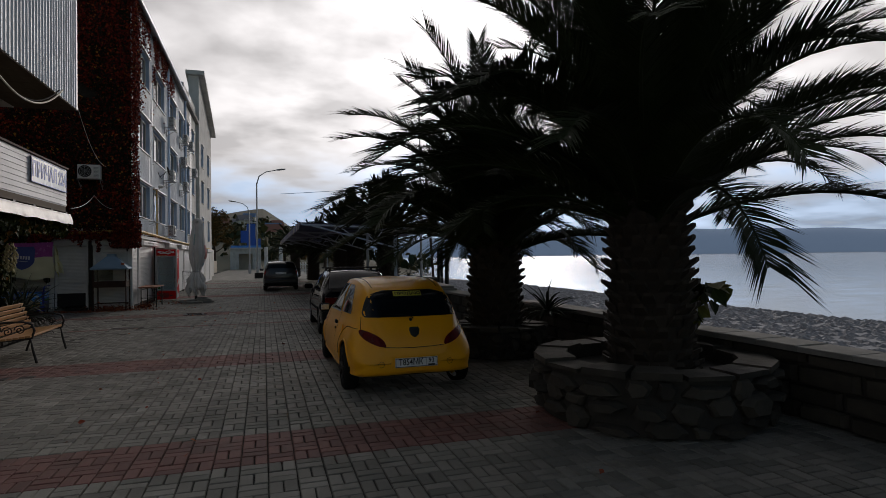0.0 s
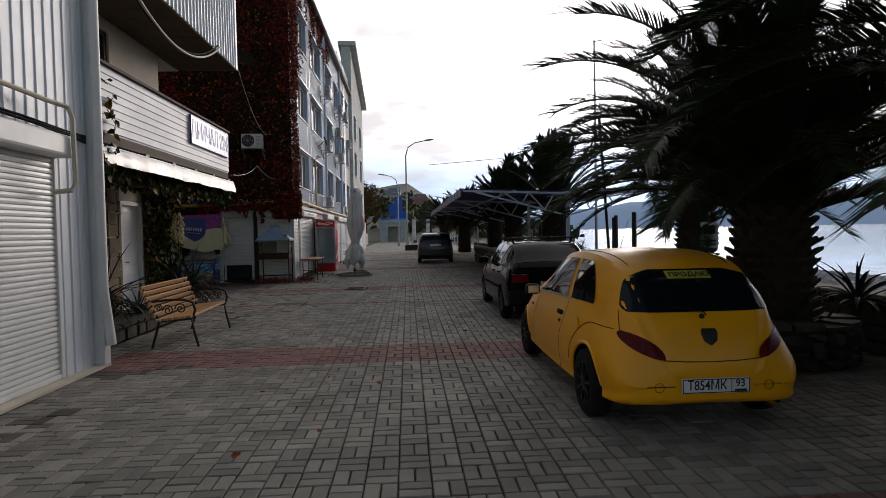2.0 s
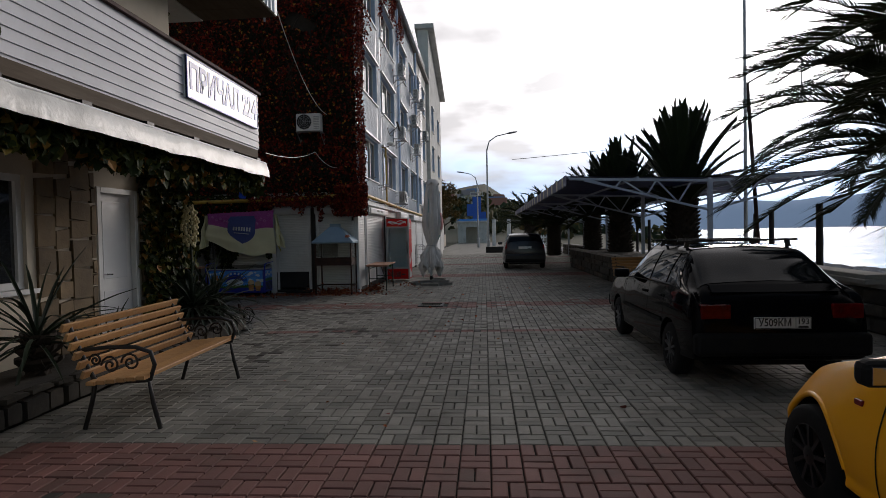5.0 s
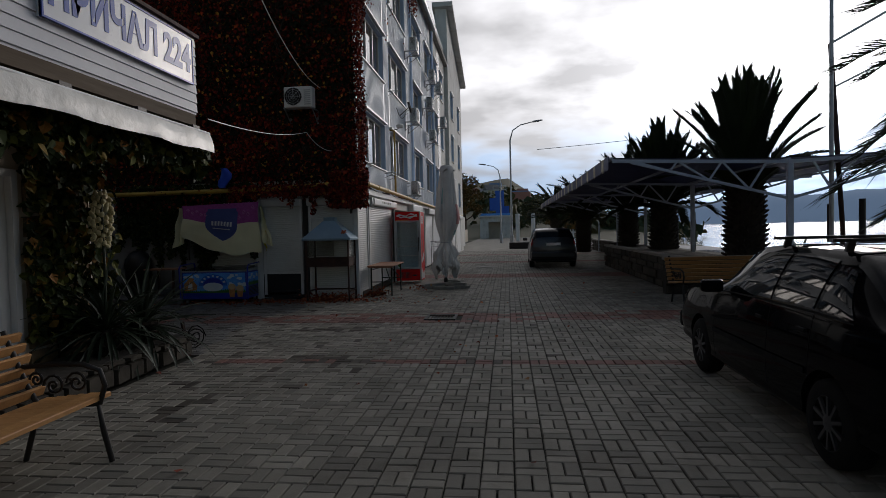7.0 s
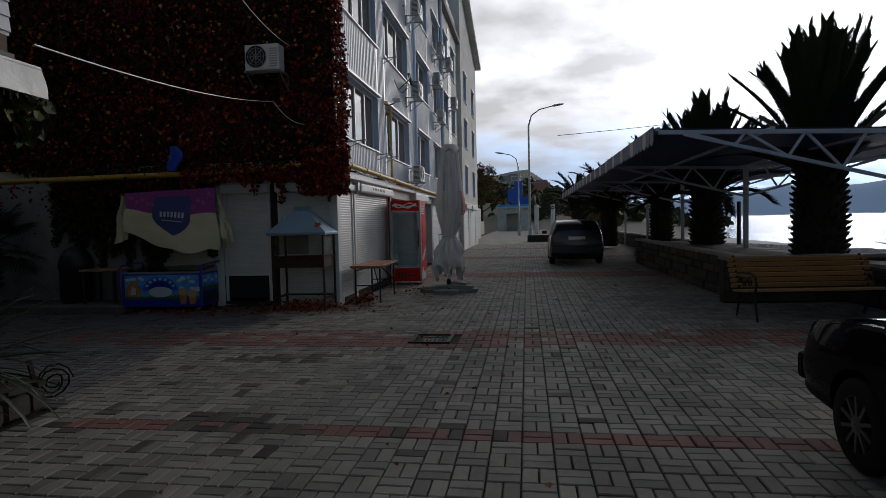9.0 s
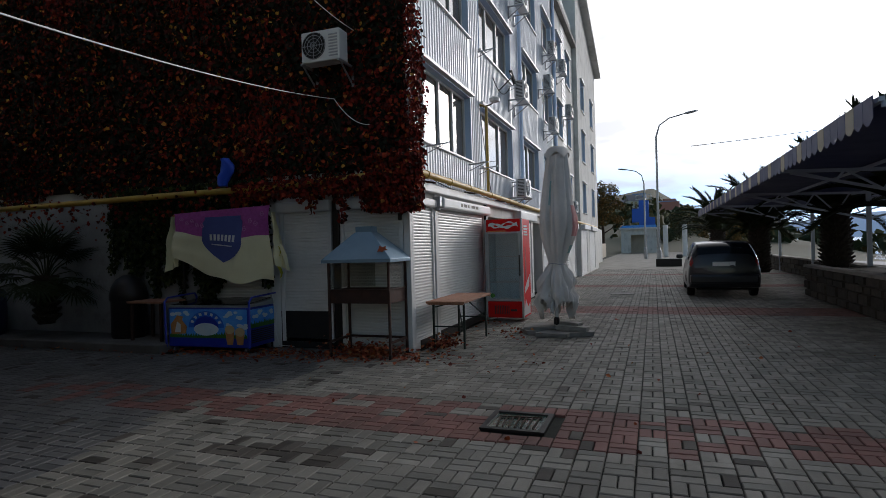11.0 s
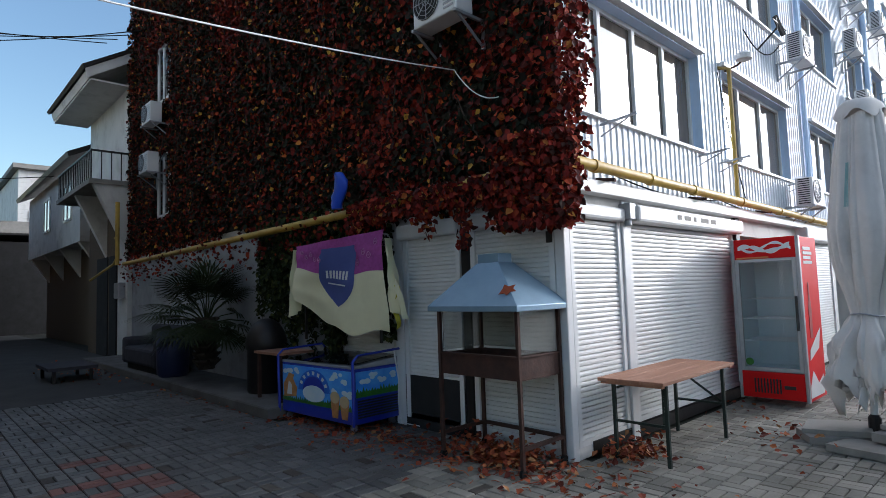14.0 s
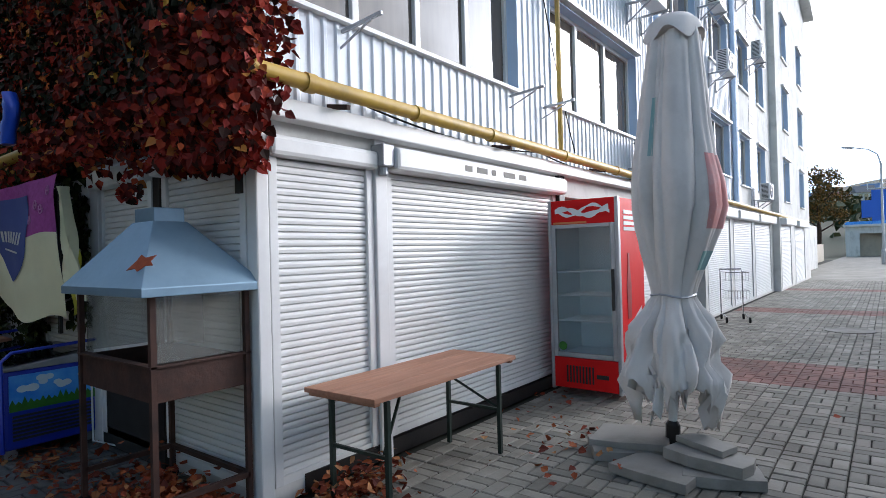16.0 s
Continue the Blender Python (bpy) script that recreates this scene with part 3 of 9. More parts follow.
M_OLDWALL = material("grey_old_whitewash", (0.40, 0.41, 0.42), (0.24, 0.25, 0.26), 0.9, 0, 1.6, 40, 0.3, dirt=0.6)
part("wall_face", Geo().box(-16.9, VY - 0.012, 0, -7.62, VY - 0.001, 2.45), M_OLDWALL, block, "greyer whitewashed lower wall")
part("wall", wall_y(VY, VY + 0.3, -16.9, -4.45, 0, 10.2, [(-14.9, -14.1, 3.3, 4.7), (-14.9, -14.1, 5.9, 7.2), (-5.15, -4.46, 0.1, 2.05), (-6.2, -5.3, 0.1, 2.05), (-7.5, -6.4, 0.6, 2.0)]), M_PLASTER, block, "white plastered end wall under the creeper")
part("wall", Geo().box(-16.9, 47.7, 0, -4.45, 48.0, 11.0).box(-16.9, VY + 0.3, 0, -16.6, 47.7, 10.2), M_PLASTER, block)
# Near-black paint gives the rooms their unlit look.
part("interior_wall", Geo().box(-6.6, VY + 0.5, 0.02, -6.5, 47.5, 10.0).box(-6.5, VY + 2.0, 2.3, -4.46, 47.5, 2.36).box(-16.5, VY + 1.2, 0.02, -6.6, VY + 1.3, 10.0), M_DARK, block, "room walls painted near-black for unlit rooms")
part("roof", Geo().box(-17.1, VY - 0.15, 10.2, -3.85, 39.4, 10.38).box(-17.1, 39.4, 10.95, -4.4, 48.1, 11.1), M_CONCRETE, block, "flat grey roof with a thin edge")
part("gutter", Geo().tube([(-3.80, 20.6, 10.16), (-3.80, 33.5, 10.16)], 0.07), M_GREYMETAL, block)
part("downpipe", Geo().tube([(-3.98, 33.75, 10.6), (-3.98, 33.75, 2.4)], 0.06).tube([(-3.98, 28.0, 10.1), (-3.98, 28.0, 2.5)], 0.045), M_BLUE_REVEAL, block)
part("fascia", Geo().box(FX, VY, 2.30, -3.93, 48.0, 2.42), M_WHITE, block, "white metal flashing over the stalls", bevel=0.01)


def block_window(y0, y1, z0, z1, n, face, back, reveal_mat, sill=True):
    fr, pn = Geo(), []
    t = 0.055
    fr.box(back - 0.03, y0, z0, back + 0.04, y0 + t, z1).box(back - 0.03, y1 - t, z0, back + 0.04, y1, z1)
    fr.box(back - 0.03, y0 + t, z0, back + 0.04, y1 - t, z0 + t).box(back - 0.03, y0 + t, z1 - t, back + 0.04, y1 - t, z1)
    w = (y1 - y0 - t) / n
    for i in range(1, n):
        fr.box(back - 0.03, y0 + t / 2 + i * w - t * 0.6, z0 + t, back + 0.045, y0 + t / 2 + i * w + t * 0.6, z1 - t)
    win = part("window", fr, M_WHITE, block, "white plastic window in a pale blue reveal", bevel=0.006)
    for i in range(n):
        a, b = y0 + t / 2 + i * w, y0 + t / 2 + (i + 1) * w
        part("pane", Geo().box(back - 0.008, a + 0.02, z0 + 0.03, back + 0.008, b - 0.02, z1 - 0.03), M_CURTAINED, win)
    rv = Geo().box(back + 0.04, y0 + 0.003, z0, face + 0.02, y0 + 0.012, z1).box(back + 0.04, y0 + 0.013, z1 - 0.012, face + 0.02, y1 - 0.013, z1 - 0.003)
    rv2 = Geo().box(back + 0.04, y1 - 0.012, z0, face + 0.02, y1 - 0.002, z1)
    part("reveal", rv, reveal_mat, win)
    part("reveal", rv2, reveal_mat, win)
    part("head_flashing", Geo().box(back + 0.1, y0 - 0.06, z1 + 0.02, face + 0.09, y1 + 0.06, z1 + 0.07), M_WHITE, win)
    if sill:
        part("sill", Geo().box(back + 0.04, y0 - 0.03, z0 - 0.03, face + 0.06, y1 + 0.03, z0), M_WHITE, win)


for s in SILL:
    for a, b, n in COLS:
        block_window(a, b, s, s + 1.22, n, FX, WX, M_BLUE_REVEAL)
for a, b, c, d in far_holes:
    block_window(a, b, c, d, 2, FX, -4.19, M_BLUE_REVEAL)
for a, b, c, d in tower_holes:
    block_window(a, b, c, d, 2, -3.85, -4.0, M_BLUE_REVEAL)
for (a, b, c, d) in ((-14.9, -14.1, 3.3, 4.7), (-14.9, -14.1, 5.9, 7.2)):
    g = Geo()
    for p, q in ((a, a + 0.06), (b - 0.06, b), ((a + b) / 2 - 0.03, (a + b) / 2 + 0.03)):
        g.box(p, VY - 0.03, c, q, VY + 0.05, d)
    g.box(a, VY - 0.03, c, b, VY + 0.05, c + 0.06).box(a, VY - 0.03, d - 0.06, b, VY + 0.05, d)
    w = part("window", g, M_WHITE, block, "white window framed by creeper")
    part("pane", Geo().box(a + 0.05, VY, c + 0.05, b - 0.05, VY + 0.015, d - 0.05), M_PANE, w)

# roller shutters of the stalls
shutter(block, "y", 20.73, 21.60, 0.10, 2.08, FX - 0.02, box=0.13, box_d=0.09)
shutter(block, "y", 21.74, 24.45, 0.14, 2.08, FX - 0.02, box=0.17, box_d=0.17)
for a, b, c in ((27.2, 29.3, 0.05), (31.1, 33.3, 0.05), (33.6, 36.0, 0.05), (36.3, 39.0, 0.05)):
    shutter(block, "y", a, b, c, 2.1, FX - 0.02)
shutter(block, "y", 39.6, 42.0, 0.05, 2.1, -3.87)
shutter(block, "y", 43, 46, 0.05, 2.1, -3.87)
shutter(block, "x", -5.15, -4.14, 0.10, 2.05, VY - 0.02, box=0.16, box_d=0.12)
shutter(block, "x", -6.2, -5.3, 0.10, 2.05, VY - 0.02, box=0.16, box_d=0.12)
shutter(block, "x", -7.5, -6.4, 0.60, 2.0, VY - 0.02, box=0.16, box_d=0.12)
part("corner_post", Geo().box(-4.135, VY - 0.045, 0, FX + 0.015, VY + 0.045, 2.3), M_WHITE, block, "white corner post with rivets", bevel=0.01)
part("post", Geo().box(FX - 0.1, 21.61, 0, FX + 0.03, 21.73, 2.3), M_WHITE, block, bevel=0.008)
part("post", Geo().box(FX - 0.1, 24.46, 0, FX + 0.05, 24.60, 2.3), M_BLACKMETAL, block, bevel=0.008)
part("post", Geo().box(-5.28, VY - 0.05, 0, -5.17, VY + 0.05, 2.2), M_BLACKMETAL, block, bevel=0.008)
part("post", Geo().box(-6.38, VY - 0.05, 0, -6.22, VY + 0.05, 2.2), M_WHITE, block, bevel=0.008)
part("plinth", Geo().box(-7.6, VY - 0.04, 0, -5.30, VY - 0.005, 0.56), M_DARK, block, "near-black panel along the lower wall")
part("plinth", Geo().box(-4.12, 20.95, 0, FX + 0.01, 24.45, 0.12), M_BLACKMETAL, block)

part("shutter_motor", Geo().box(FX - 0.02, 21.60, 2.10, FX + 0.12, 21.72, 2.26).cyl((FX + 0.06, 21.66, 2.04), (FX + 0.06, 21.66, 2.12), 0.035), M_GREYMETAL, block, "grey shutter motor bracket", bevel=0.01)
part("lock_plate", Geo().box(-4.20, VY - 0.075, 1.86, -4.15, VY - 0.05, 1.96), M_BLACK, block)
for i, (y, w) in enumerate(((22.55, 0.10), (22.72, 0.16), (22.95, 0.07), (23.15, 0.20), (23.42, 0.14))):
    part("lettering_bar", Geo().box(FX + 0.151, y, 2.15, FX + 0.153, y + w, 2.20), M_CONCRETE, block, "worn unreadable lettering")

# yellow gas pipe along the front and the end wall
gp = Geo().tube([(-3.86, 20.45, 2.52), (-3.86, 28.5, 2.44), (-3.86, 47.5, 2.36)], 0.05, 12)
gp.tube([(-3.86, 20.45, 2.52), (-6.0, 20.34, 2.42), (-15.2, 20.34, 2.36), (-16.3, 20.34, 2.36)], 0.05, 12)
for y in (20.9, 21.9, 22.9, 24.33, 25.8, 27.4):
    gp.cyl((-3.86, y - 0.035, 2.518 - (y - 20.45) * 0.0099), (-3.86, y + 0.035, 2.518 - (y - 20.45) * 0.0099), 0.06, n=12)
gp.tube([(-3.9, 24.33, 2.47), (-3.9, 24.33, 4.25), (-4.05, 24.33, 4.3)], 0.028, 8)
gas = single("gas_pipe", gp, M_PIPE, "yellow gas pipe bracketed along the wall", "pipe", smooth=40)
for y in (21.2, 23.2, 25.4, 27.6, 30, 33, 36):
    part("bracket", Geo().bar((FX, y, 2.46), (-3.84, y, 2.42), 0.03), M_RUST, gas)

# ---- the cafe building: corrugated corner, balcony, upper bay ----
cafe = thing("cafe_building", pose(0, 0, 0), "cafe building with white corrugated corner, sided balcony and stone-faced ground floor", "building", kind="structure")
AX = -4.12
part("wall", wall_x(AX, -4.4, -14, 9.25, 0, 9.0, [(5.9, 8.62, 0.04, 2.32)]), M_PLASTER, cafe)
part("cladding", corrugated_x(AX + 0.004, -14, 9.22, 0.03, 9.0, [(5.9, 8.62, 0.0, 2.36)], 0.16, 0.013), M_CORR, cafe, "white ribbed metal cladding with screws")
part("wall", wall_y(9.25, 8.97, -20, -4.4, 0, 9.0), M_PLASTER, cafe)
part("corner_trim", Geo().box(-4.16, 9.20, 0.0, -4.0, 9.34, 9.0), M_WHITE, cafe, "white corner flashing", bevel=0.01)
part("downpipe", Geo().tube([(-3.99, 9.20, 9.0), (-3.99, 9.20, 0.9), (-3.94, 9.24, 0.25)], 0.055, 12), M_WHITE, cafe, "white downpipe", smooth=40)
shutter(cafe, "y", 5.9, 8.62, 0.04, 2.32, AX - 0.01, 0.055, box=0.22, box_d=0.22)
part("threshold", Geo().box(AX, 5.4, 0.0, -3.98, 9.3, 0.03), M_BEIGE, cafe)
part("gas_pipe", Geo().tube([(-4.0, 3.0, 2.95), (-3.97, 8.25, 2.84), (-3.90, 8.48, 2.82), (-3.88, 8.52, 2.72), (-3.88, 8.54, 2.05), (-3.90, 8.50, 1.98), (-4.05, 8.45, 1.96)], 0.026, 8), M_PALETARP, cafe, "beige gas pipe", smooth=40)
cb = Geo()
for k in range(6):
    cb.tube([(AX + 0.06, -2 + 0.4 * k, 2.72 + 0.02 * k), (AX + 0.05, 4, 2.64 + 0.012 * k), (AX + 0.07 + 0.006 * k, 8.0, 2.62 + 0.02 * math.sin(k * 2.0)), (AX + 0.05, 9.1, 2.55 + 0.016 * k)], 0.009, 5)
part("cable", cb, M_RUBBER, cafe, "bundle of black cables")
# recessed ground floor
BX = -5.4
part("wall", wall_x(BX, BX - 0.3, 9.25, 14.3, 0, 9.0, [(10.2, 11.5, 1.0, 2.15), (12.55, 13.35, 0.12, 2.12), (10.4, 12.4, 3.75, 4.9)]), M_BEIGE, cafe, "yellowish stone-faced wall")
# Run on to x -20 out of view, to keep the alley dark.
part("wall", wall_y(14.3, 14.0, -20, BX - 0.3, 0, 9.0), M_BEIGE, cafe)
# The second box is an unseen storey, added to keep skylight off the alley.
part("upper_floor_and_light_blocker", Geo().box(-20.0, 14.32, 5.10, BX - 0.02, 15.4, 9.0).box(-20.0, -6.0, 9.16, -7.5, 15.3, 12.4), M_PLASTER, cafe)
# Painted near-black for the unlit cafe rooms.
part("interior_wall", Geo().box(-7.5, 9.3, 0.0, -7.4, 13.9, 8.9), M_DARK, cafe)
part("slab", Geo().box(BX, 9.25, 2.62, -4.06, 14.2, 2.74), M_SOFFIT_AND_SHADE, cafe, "dark balcony slab")
part("balcony_front", lap_x(-4.06, 9.30, 14.22, 2.76, 3.54, 0.098).box(-4.10, 9.28, 2.74, -4.06, 14.22, 3.54), M_SIDING, cafe, "light grey lap siding")
part("balcony_side", Geo().box(BX, 14.18, 2.74, -4.10, 14.22, 3.54), M_SIDING, cafe)
part("handrail", Geo().box(-4.13, 9.28, 3.54, -4.01, 14.24, 3.575), M_RUST, cafe)
aw = Geo()
rows_a = []
for i in range(61):
    y = 9.34 + (14.42 - 9.34) * i / 60
    w = 0.012 * noise.noise((y * 3.1, 0.3, 0)) + 0.008 * noise.noise((y * 9, 2, 0))
    rows_a.append([(-4.02 + w, y, 2.57), (-3.99 + 2 * w, y, 2.50), (-3.985 - w, y, 2.44), (-3.97 + 2.5 * w, y, 2.365 + 0.02 * noise.noise((y * 2, 7, 0)))])
aw.loft(rows_a, False, False)
part("awning_valance", aw, M_AWNING, cafe, "creased white vinyl awning valance", smooth=80)
part("awning_bar", Geo().tube([(-4.04, 9.34, 2.57), (-4.04, 14.42, 2.57)], 0.022), M_WHITE, cafe)
hb = Geo()
for i in range(6):
    hb.box(-4.3, 9.6 + i * 0.9, 2.56, -4.03, 9.72 + i * 0.9, 2.62)
part("awning_bracket", hb, M_BLACKMETAL, cafe)
# the upper bay, standing out over the balcony
part("bay_wall", Geo().box(-4.3, 9.26, 5.15, -4.15, 15.4, 9.0).box(BX, 15.25, 5.15, -4.15, 15.4, 9.0), M_PLASTER, cafe)
part("cladding", corrugated_x(-4.146, 9.28, 15.4, 5.12, 9.0, (), 0.16, 0.025), M_CORR, cafe)
sf = Geo()
for i in range(14):
    sf.box(BX - 0.0, 9.27 + i * 0.437, 5.10, -4.16, 9.27 + i * 0.437 + 0.425, 5.145)
part("soffit", sf, M_SOFFIT_AND_SHADE, cafe, "brown boarded soffit", bevel=0.004)
part("roof", Geo().box(-20.2, -14.2, 9.0, -3.95, 9.3, 9.15).box(-20.2, 9.3, 9.0, -4.0, 15.5, 9.15), M_CONCRETE, cafe)
# cafe window, balcony window and door
wg = Geo()
for p, q, c, d in ((10.2, 10.27, 1.0, 2.15), (11.43, 11.5, 1.0, 2.15), (10.81, 10.88, 1.07, 2.08), (10.27, 11.43, 1.0, 1.07), (10.27, 11.43, 2.08, 2.15)):
    wg.box(BX - 0.12, p, c, BX - 0.04, q, d)
w = part("window", wg, M_WHITE, cafe, "white-framed cafe window")
part("pane", Geo().box(BX - 0.09, 10.25, 1.05, BX - 0.075, 11.45, 2.1), M_PANE, w)
part("sill", Geo().box(BX - 0.1, 10.12, 0.95, BX + 0.08, 11.58, 1.0), M_WHITE, w, bevel=0.006)
w = part("window", wall_x(BX - 0.04, BX - 0.12, 10.4, 12.4, 3.75, 4.9, [(10.48, 11.36, 3.83, 4.82), (11.44, 12.32, 3.83, 4.82)]), M_BLACKMETAL, cafe, "dark balcony window")
part("pane", Geo().box(BX - 0.09, 10.44, 3.8, BX - 0.075, 12.36, 4.86), M_PANE, w)
dr = part("door", Geo().box(BX - 0.10, 12.62, 0.14, BX - 0.05, 13.28, 2.05), M_WHITE, cafe, "white plastic cafe door, shut", bevel=0.005)
part("door_frame", wall_x(BX + 0.02, BX - 0.12, 12.55, 13.35, 0.12, 2.12, [(12.62, 13.28, 0.13, 2.05)]), M_WHITE, dr, bevel=0.005)
part("panel", Geo().box(BX - 0.05, 12.72, 0.25, BX - 0.042, 13.18, 0.85).box(BX - 0.05, 12.72, 1.0, BX - 0.042, 13.18, 1.95), M_SIGN, dr, bevel=0.003)
part("door_handle", Geo().tube([(BX - 0.05, 12.70, 1.06), (BX + 0.0, 12.70, 1.06), (BX + 0.0, 12.82, 1.05)], 0.01), M_CHROME, dr)
# stone facing beside the door
rng = random.Random(4)
for y0, y1 in ((9.35, 10.15), (11.6, 12.5), (13.4, 14.25)):
    y = y0
    while y < y1:
        w = min(rng.uniform(0.16, 0.34), y1 - y)
        z = 0.05
        while z < 2.5:
            h = rng.uniform(0.14, 0.36)
            j = lambda: rng.uniform(-0.03, 0.03)
            a, b, c, d = (y + 0.012 + j() * 0.3, z + 0.012), (y + w - 0.012, z + 0.012 + j()), (y + w - 0.012 + j() * 0.3, z + h - 0.012), (y + 0.012, z + h - 0.012 + j())
            part("stone", Geo().prism([a, b, c, d], BX, BX + rng.uniform(0.025, 0.05), "x"), M_FACING, cafe)
            z += h
        y += w
# pier sign
sign = thing("name_sign", pose(-4.03, 13.12, 3.26), "white board sign with blue Cyrillic letters on the balcony", "sign")
part("board", Geo().box(-0.03, -0.98, -0.235, 0.02, 0.98, 0.235), M_SIGNBOARD, sign, bevel=0.004)
part("border", wall_x(0.026, 0.0, -0.98, 0.98, -0.235, 0.235, [(-0.965, 0.965, -0.22, 0.22)]), M_BLUESIGN, sign)
tm = text_mesh("ПРИЧАЛ 224", 0.36, bold=0.035)
part("lettering", tm, M_BLUESIGN, sign, "blue letters", m=pose(0.022, 0, 0.0, 90, 0, 90) @ Matrix.Diagonal((0.86, 1.05, 1, 1)))

# ---- houses deeper in the alley ----
house = thing("alley_house", pose(0, 0, 0), "white gabled house with an iron balcony in the alley", "house", kind="structure")
HX, HY = -17.1, 20.62
part("wall", Geo().box(-21.2, HY, 4.45, HX, 28, 7.1), M_PLASTER, house)
# Shade below the balcony is put into the wall colour.
part("ground_floor", Geo().box(-21.2, HY, 0, HX - 0.9, 28, 4.45), M_SOFFIT_AND_SHADE, house, "ground floor with the shade under the balcony put in as brown")
part("pier", Geo().box(HX - 0.9, HY, 0, HX, 28, 4.45), M_PLASTER, house, "grimy white pier")
part("gable", Geo().prism([(HY, 7.1), (28, 7.1), (24, 9.6)], -21.2, HX, "x"), M_PLASTER, house)
part("roof", Geo().prism([(19.72, 6.98), (24, 9.75), (24, 9.95), (19.66, 7.18)], -21.6, HX + 0.12, "x").prism([(29.1, 6.5), (24, 9.75), (24, 9.95), (29.2, 6.7)], -21.6, HX + 0.12, "x"), M_PLASTER, house, "pitched roof with deep white soffits")
part("soffit", Geo().box(-21.6, 19.74, 6.93, HX + 0.1, HY, 6.975), M_PLASTER, house, "white boarded eaves soffit")
part("roof_sheet", Geo().prism([(19.60, 7.185), (24, 9.955), (24, 10.02), (19.54, 7.25)], -21.65, HX + 0.2, "x").prism([(29.25, 6.705), (24, 9.955), (24, 10.02), (29.3, 6.77)], -21.65, HX + 0.2, "x"), M_BLACKMETAL, house, "dark sheet roof")
part("fascia", Geo().prism([(19.66, 6.94), (24, 9.80), (24, 9.95), (19.62, 7.18)], HX + 0.12, HX + 0.16, "x"), M_WHITE, house)
part("balcony_slab", Geo().box(-21.2, 19.75, 4.38, HX + 0.05, HY, 4.5), M_CONCRETE, house)
for x in (HX - 0.1, -19.2):
    part("bracket", Geo().prism([(HY, 4.38), (19.85, 4.38), (HY, 2.7)], x - 0.1, x + 0.1, "x"), M_PLASTER, house)
for i in range(19):
    part("baluster", Geo().bar((-21.1 + i * 0.22, 19.8, 4.5), (-21.1 + i * 0.22, 19.8, 5.2), 0.022), M_BLACKMETAL, house)
for i in range(4):
    part("baluster", Geo().bar((HX, 19.8 + i * 0.22, 4.5), (HX, 19.8 + i * 0.22, 5.2), 0.022), M_BLACKMETAL, house)
part("handrail", Geo().bar((-21.2, 19.8, 5.21), (HX + 0.03, 19.8, 5.21), 0.045).bar((HX, 19.8, 5.21), (HX, HY, 5.21), 0.045), M_BLACKMETAL, house)
# Thin panels on the wall paint the dark of open doorways.
part("doorway", Geo().box(-20.1, HY - 0.03, 0.0, -18.95, HY + 0.005, 2.7).box(-18.75, HY - 0.03, 0.0, -18.05, HY + 0.005, 2.7), M_DARK, house, "flat dark panels for the unlit doorways")
part("meter_box", Geo().box(HX - 0.62, HY - 0.16, 1.55, HX - 0.18, HY, 1.95), M_GREYMETAL, house, "grey meter box", bevel=0.01)
part("gas_pipe", Geo().tube([(-16.75, 20.3, 2.36), (-16.75, 20.3, 3.9)], 0.05, 8).tube([(-17.6, 20.5, 3.4), (-17.6, 20.5, 2.6), (-17.9, 20.5, 2.45), (-20, 20.4, 2.1)], 0.035, 8).tube([(-16.8, 20.4, 2.5), (-17.25, 20.45, 2.5), (-17.25, 20.45, 3.1), (-17.6, 20.45, 3.1)], 0.025, 8), M_PIPE, house)
# the next house of the row, its upper storey standing out on struts
row = thing("row_house", pose(0, 0, 0), "white two-storey row house, its ground floor painted dark for shade", "house", kind="structure")
part("wall", Geo().box(-32.0, 20.5, 3.4, -21.9, 28, 6.0), M_PLASTER, row)
# Dark brown stands in for the shade under the upper storey.
part("ground_floor", Geo().box(-32.0, 21.2, 0, -21.9, 28, 3.4), M_SOFFIT_AND_SHADE, row, "ground floor with its shade put in as dark brown")
part("roof", Geo().prism([(20.1, 5.95), (24, 7.9), (24, 8.05), (20.05, 6.1)], -32.4, -21.5, "x"), M_BLACKMETAL, row, "dark sheet roof")
for x in (-22.3, -25.4, -28.5, -31.5):
    part("strut", Geo().prism([(21.2, 3.4), (20.55, 3.4), (21.2, 2.4)], x - 0.12, x + 0.12, "x"), M_PLASTER, row)
for x in (-24.4, -28.2):
    w = part("window", wall_y(20.46, 20.52, x, x + 1.3, 4.2, 5.5, [(x + 0.07, x + 0.62, 4.28, 5.42), (x + 0.68, x + 1.23, 4.28, 5.42)]), M_WHITE, row)
    part("pane", Geo().box(x + 0.05, 20.48, 4.25, x + 1.25, 20.49, 5.45), M_PANE, w)
far_white = thing("tenement", pose(-46, 22.6, 0), "narrow white sided tenement at the end of the alley", "house", kind="structure")
part("wall", lap_x(6.0, -1.6, 6, 0, 9.0, 0.25).box(-6, -1.6, 0, 6.0, 6, 9.0), M_PLASTER, far_white)
part("roof", Geo().box(-6.4, -1.9, 9.0, 6.4, 6.4, 9.25), M_CONCRETE, far_white)
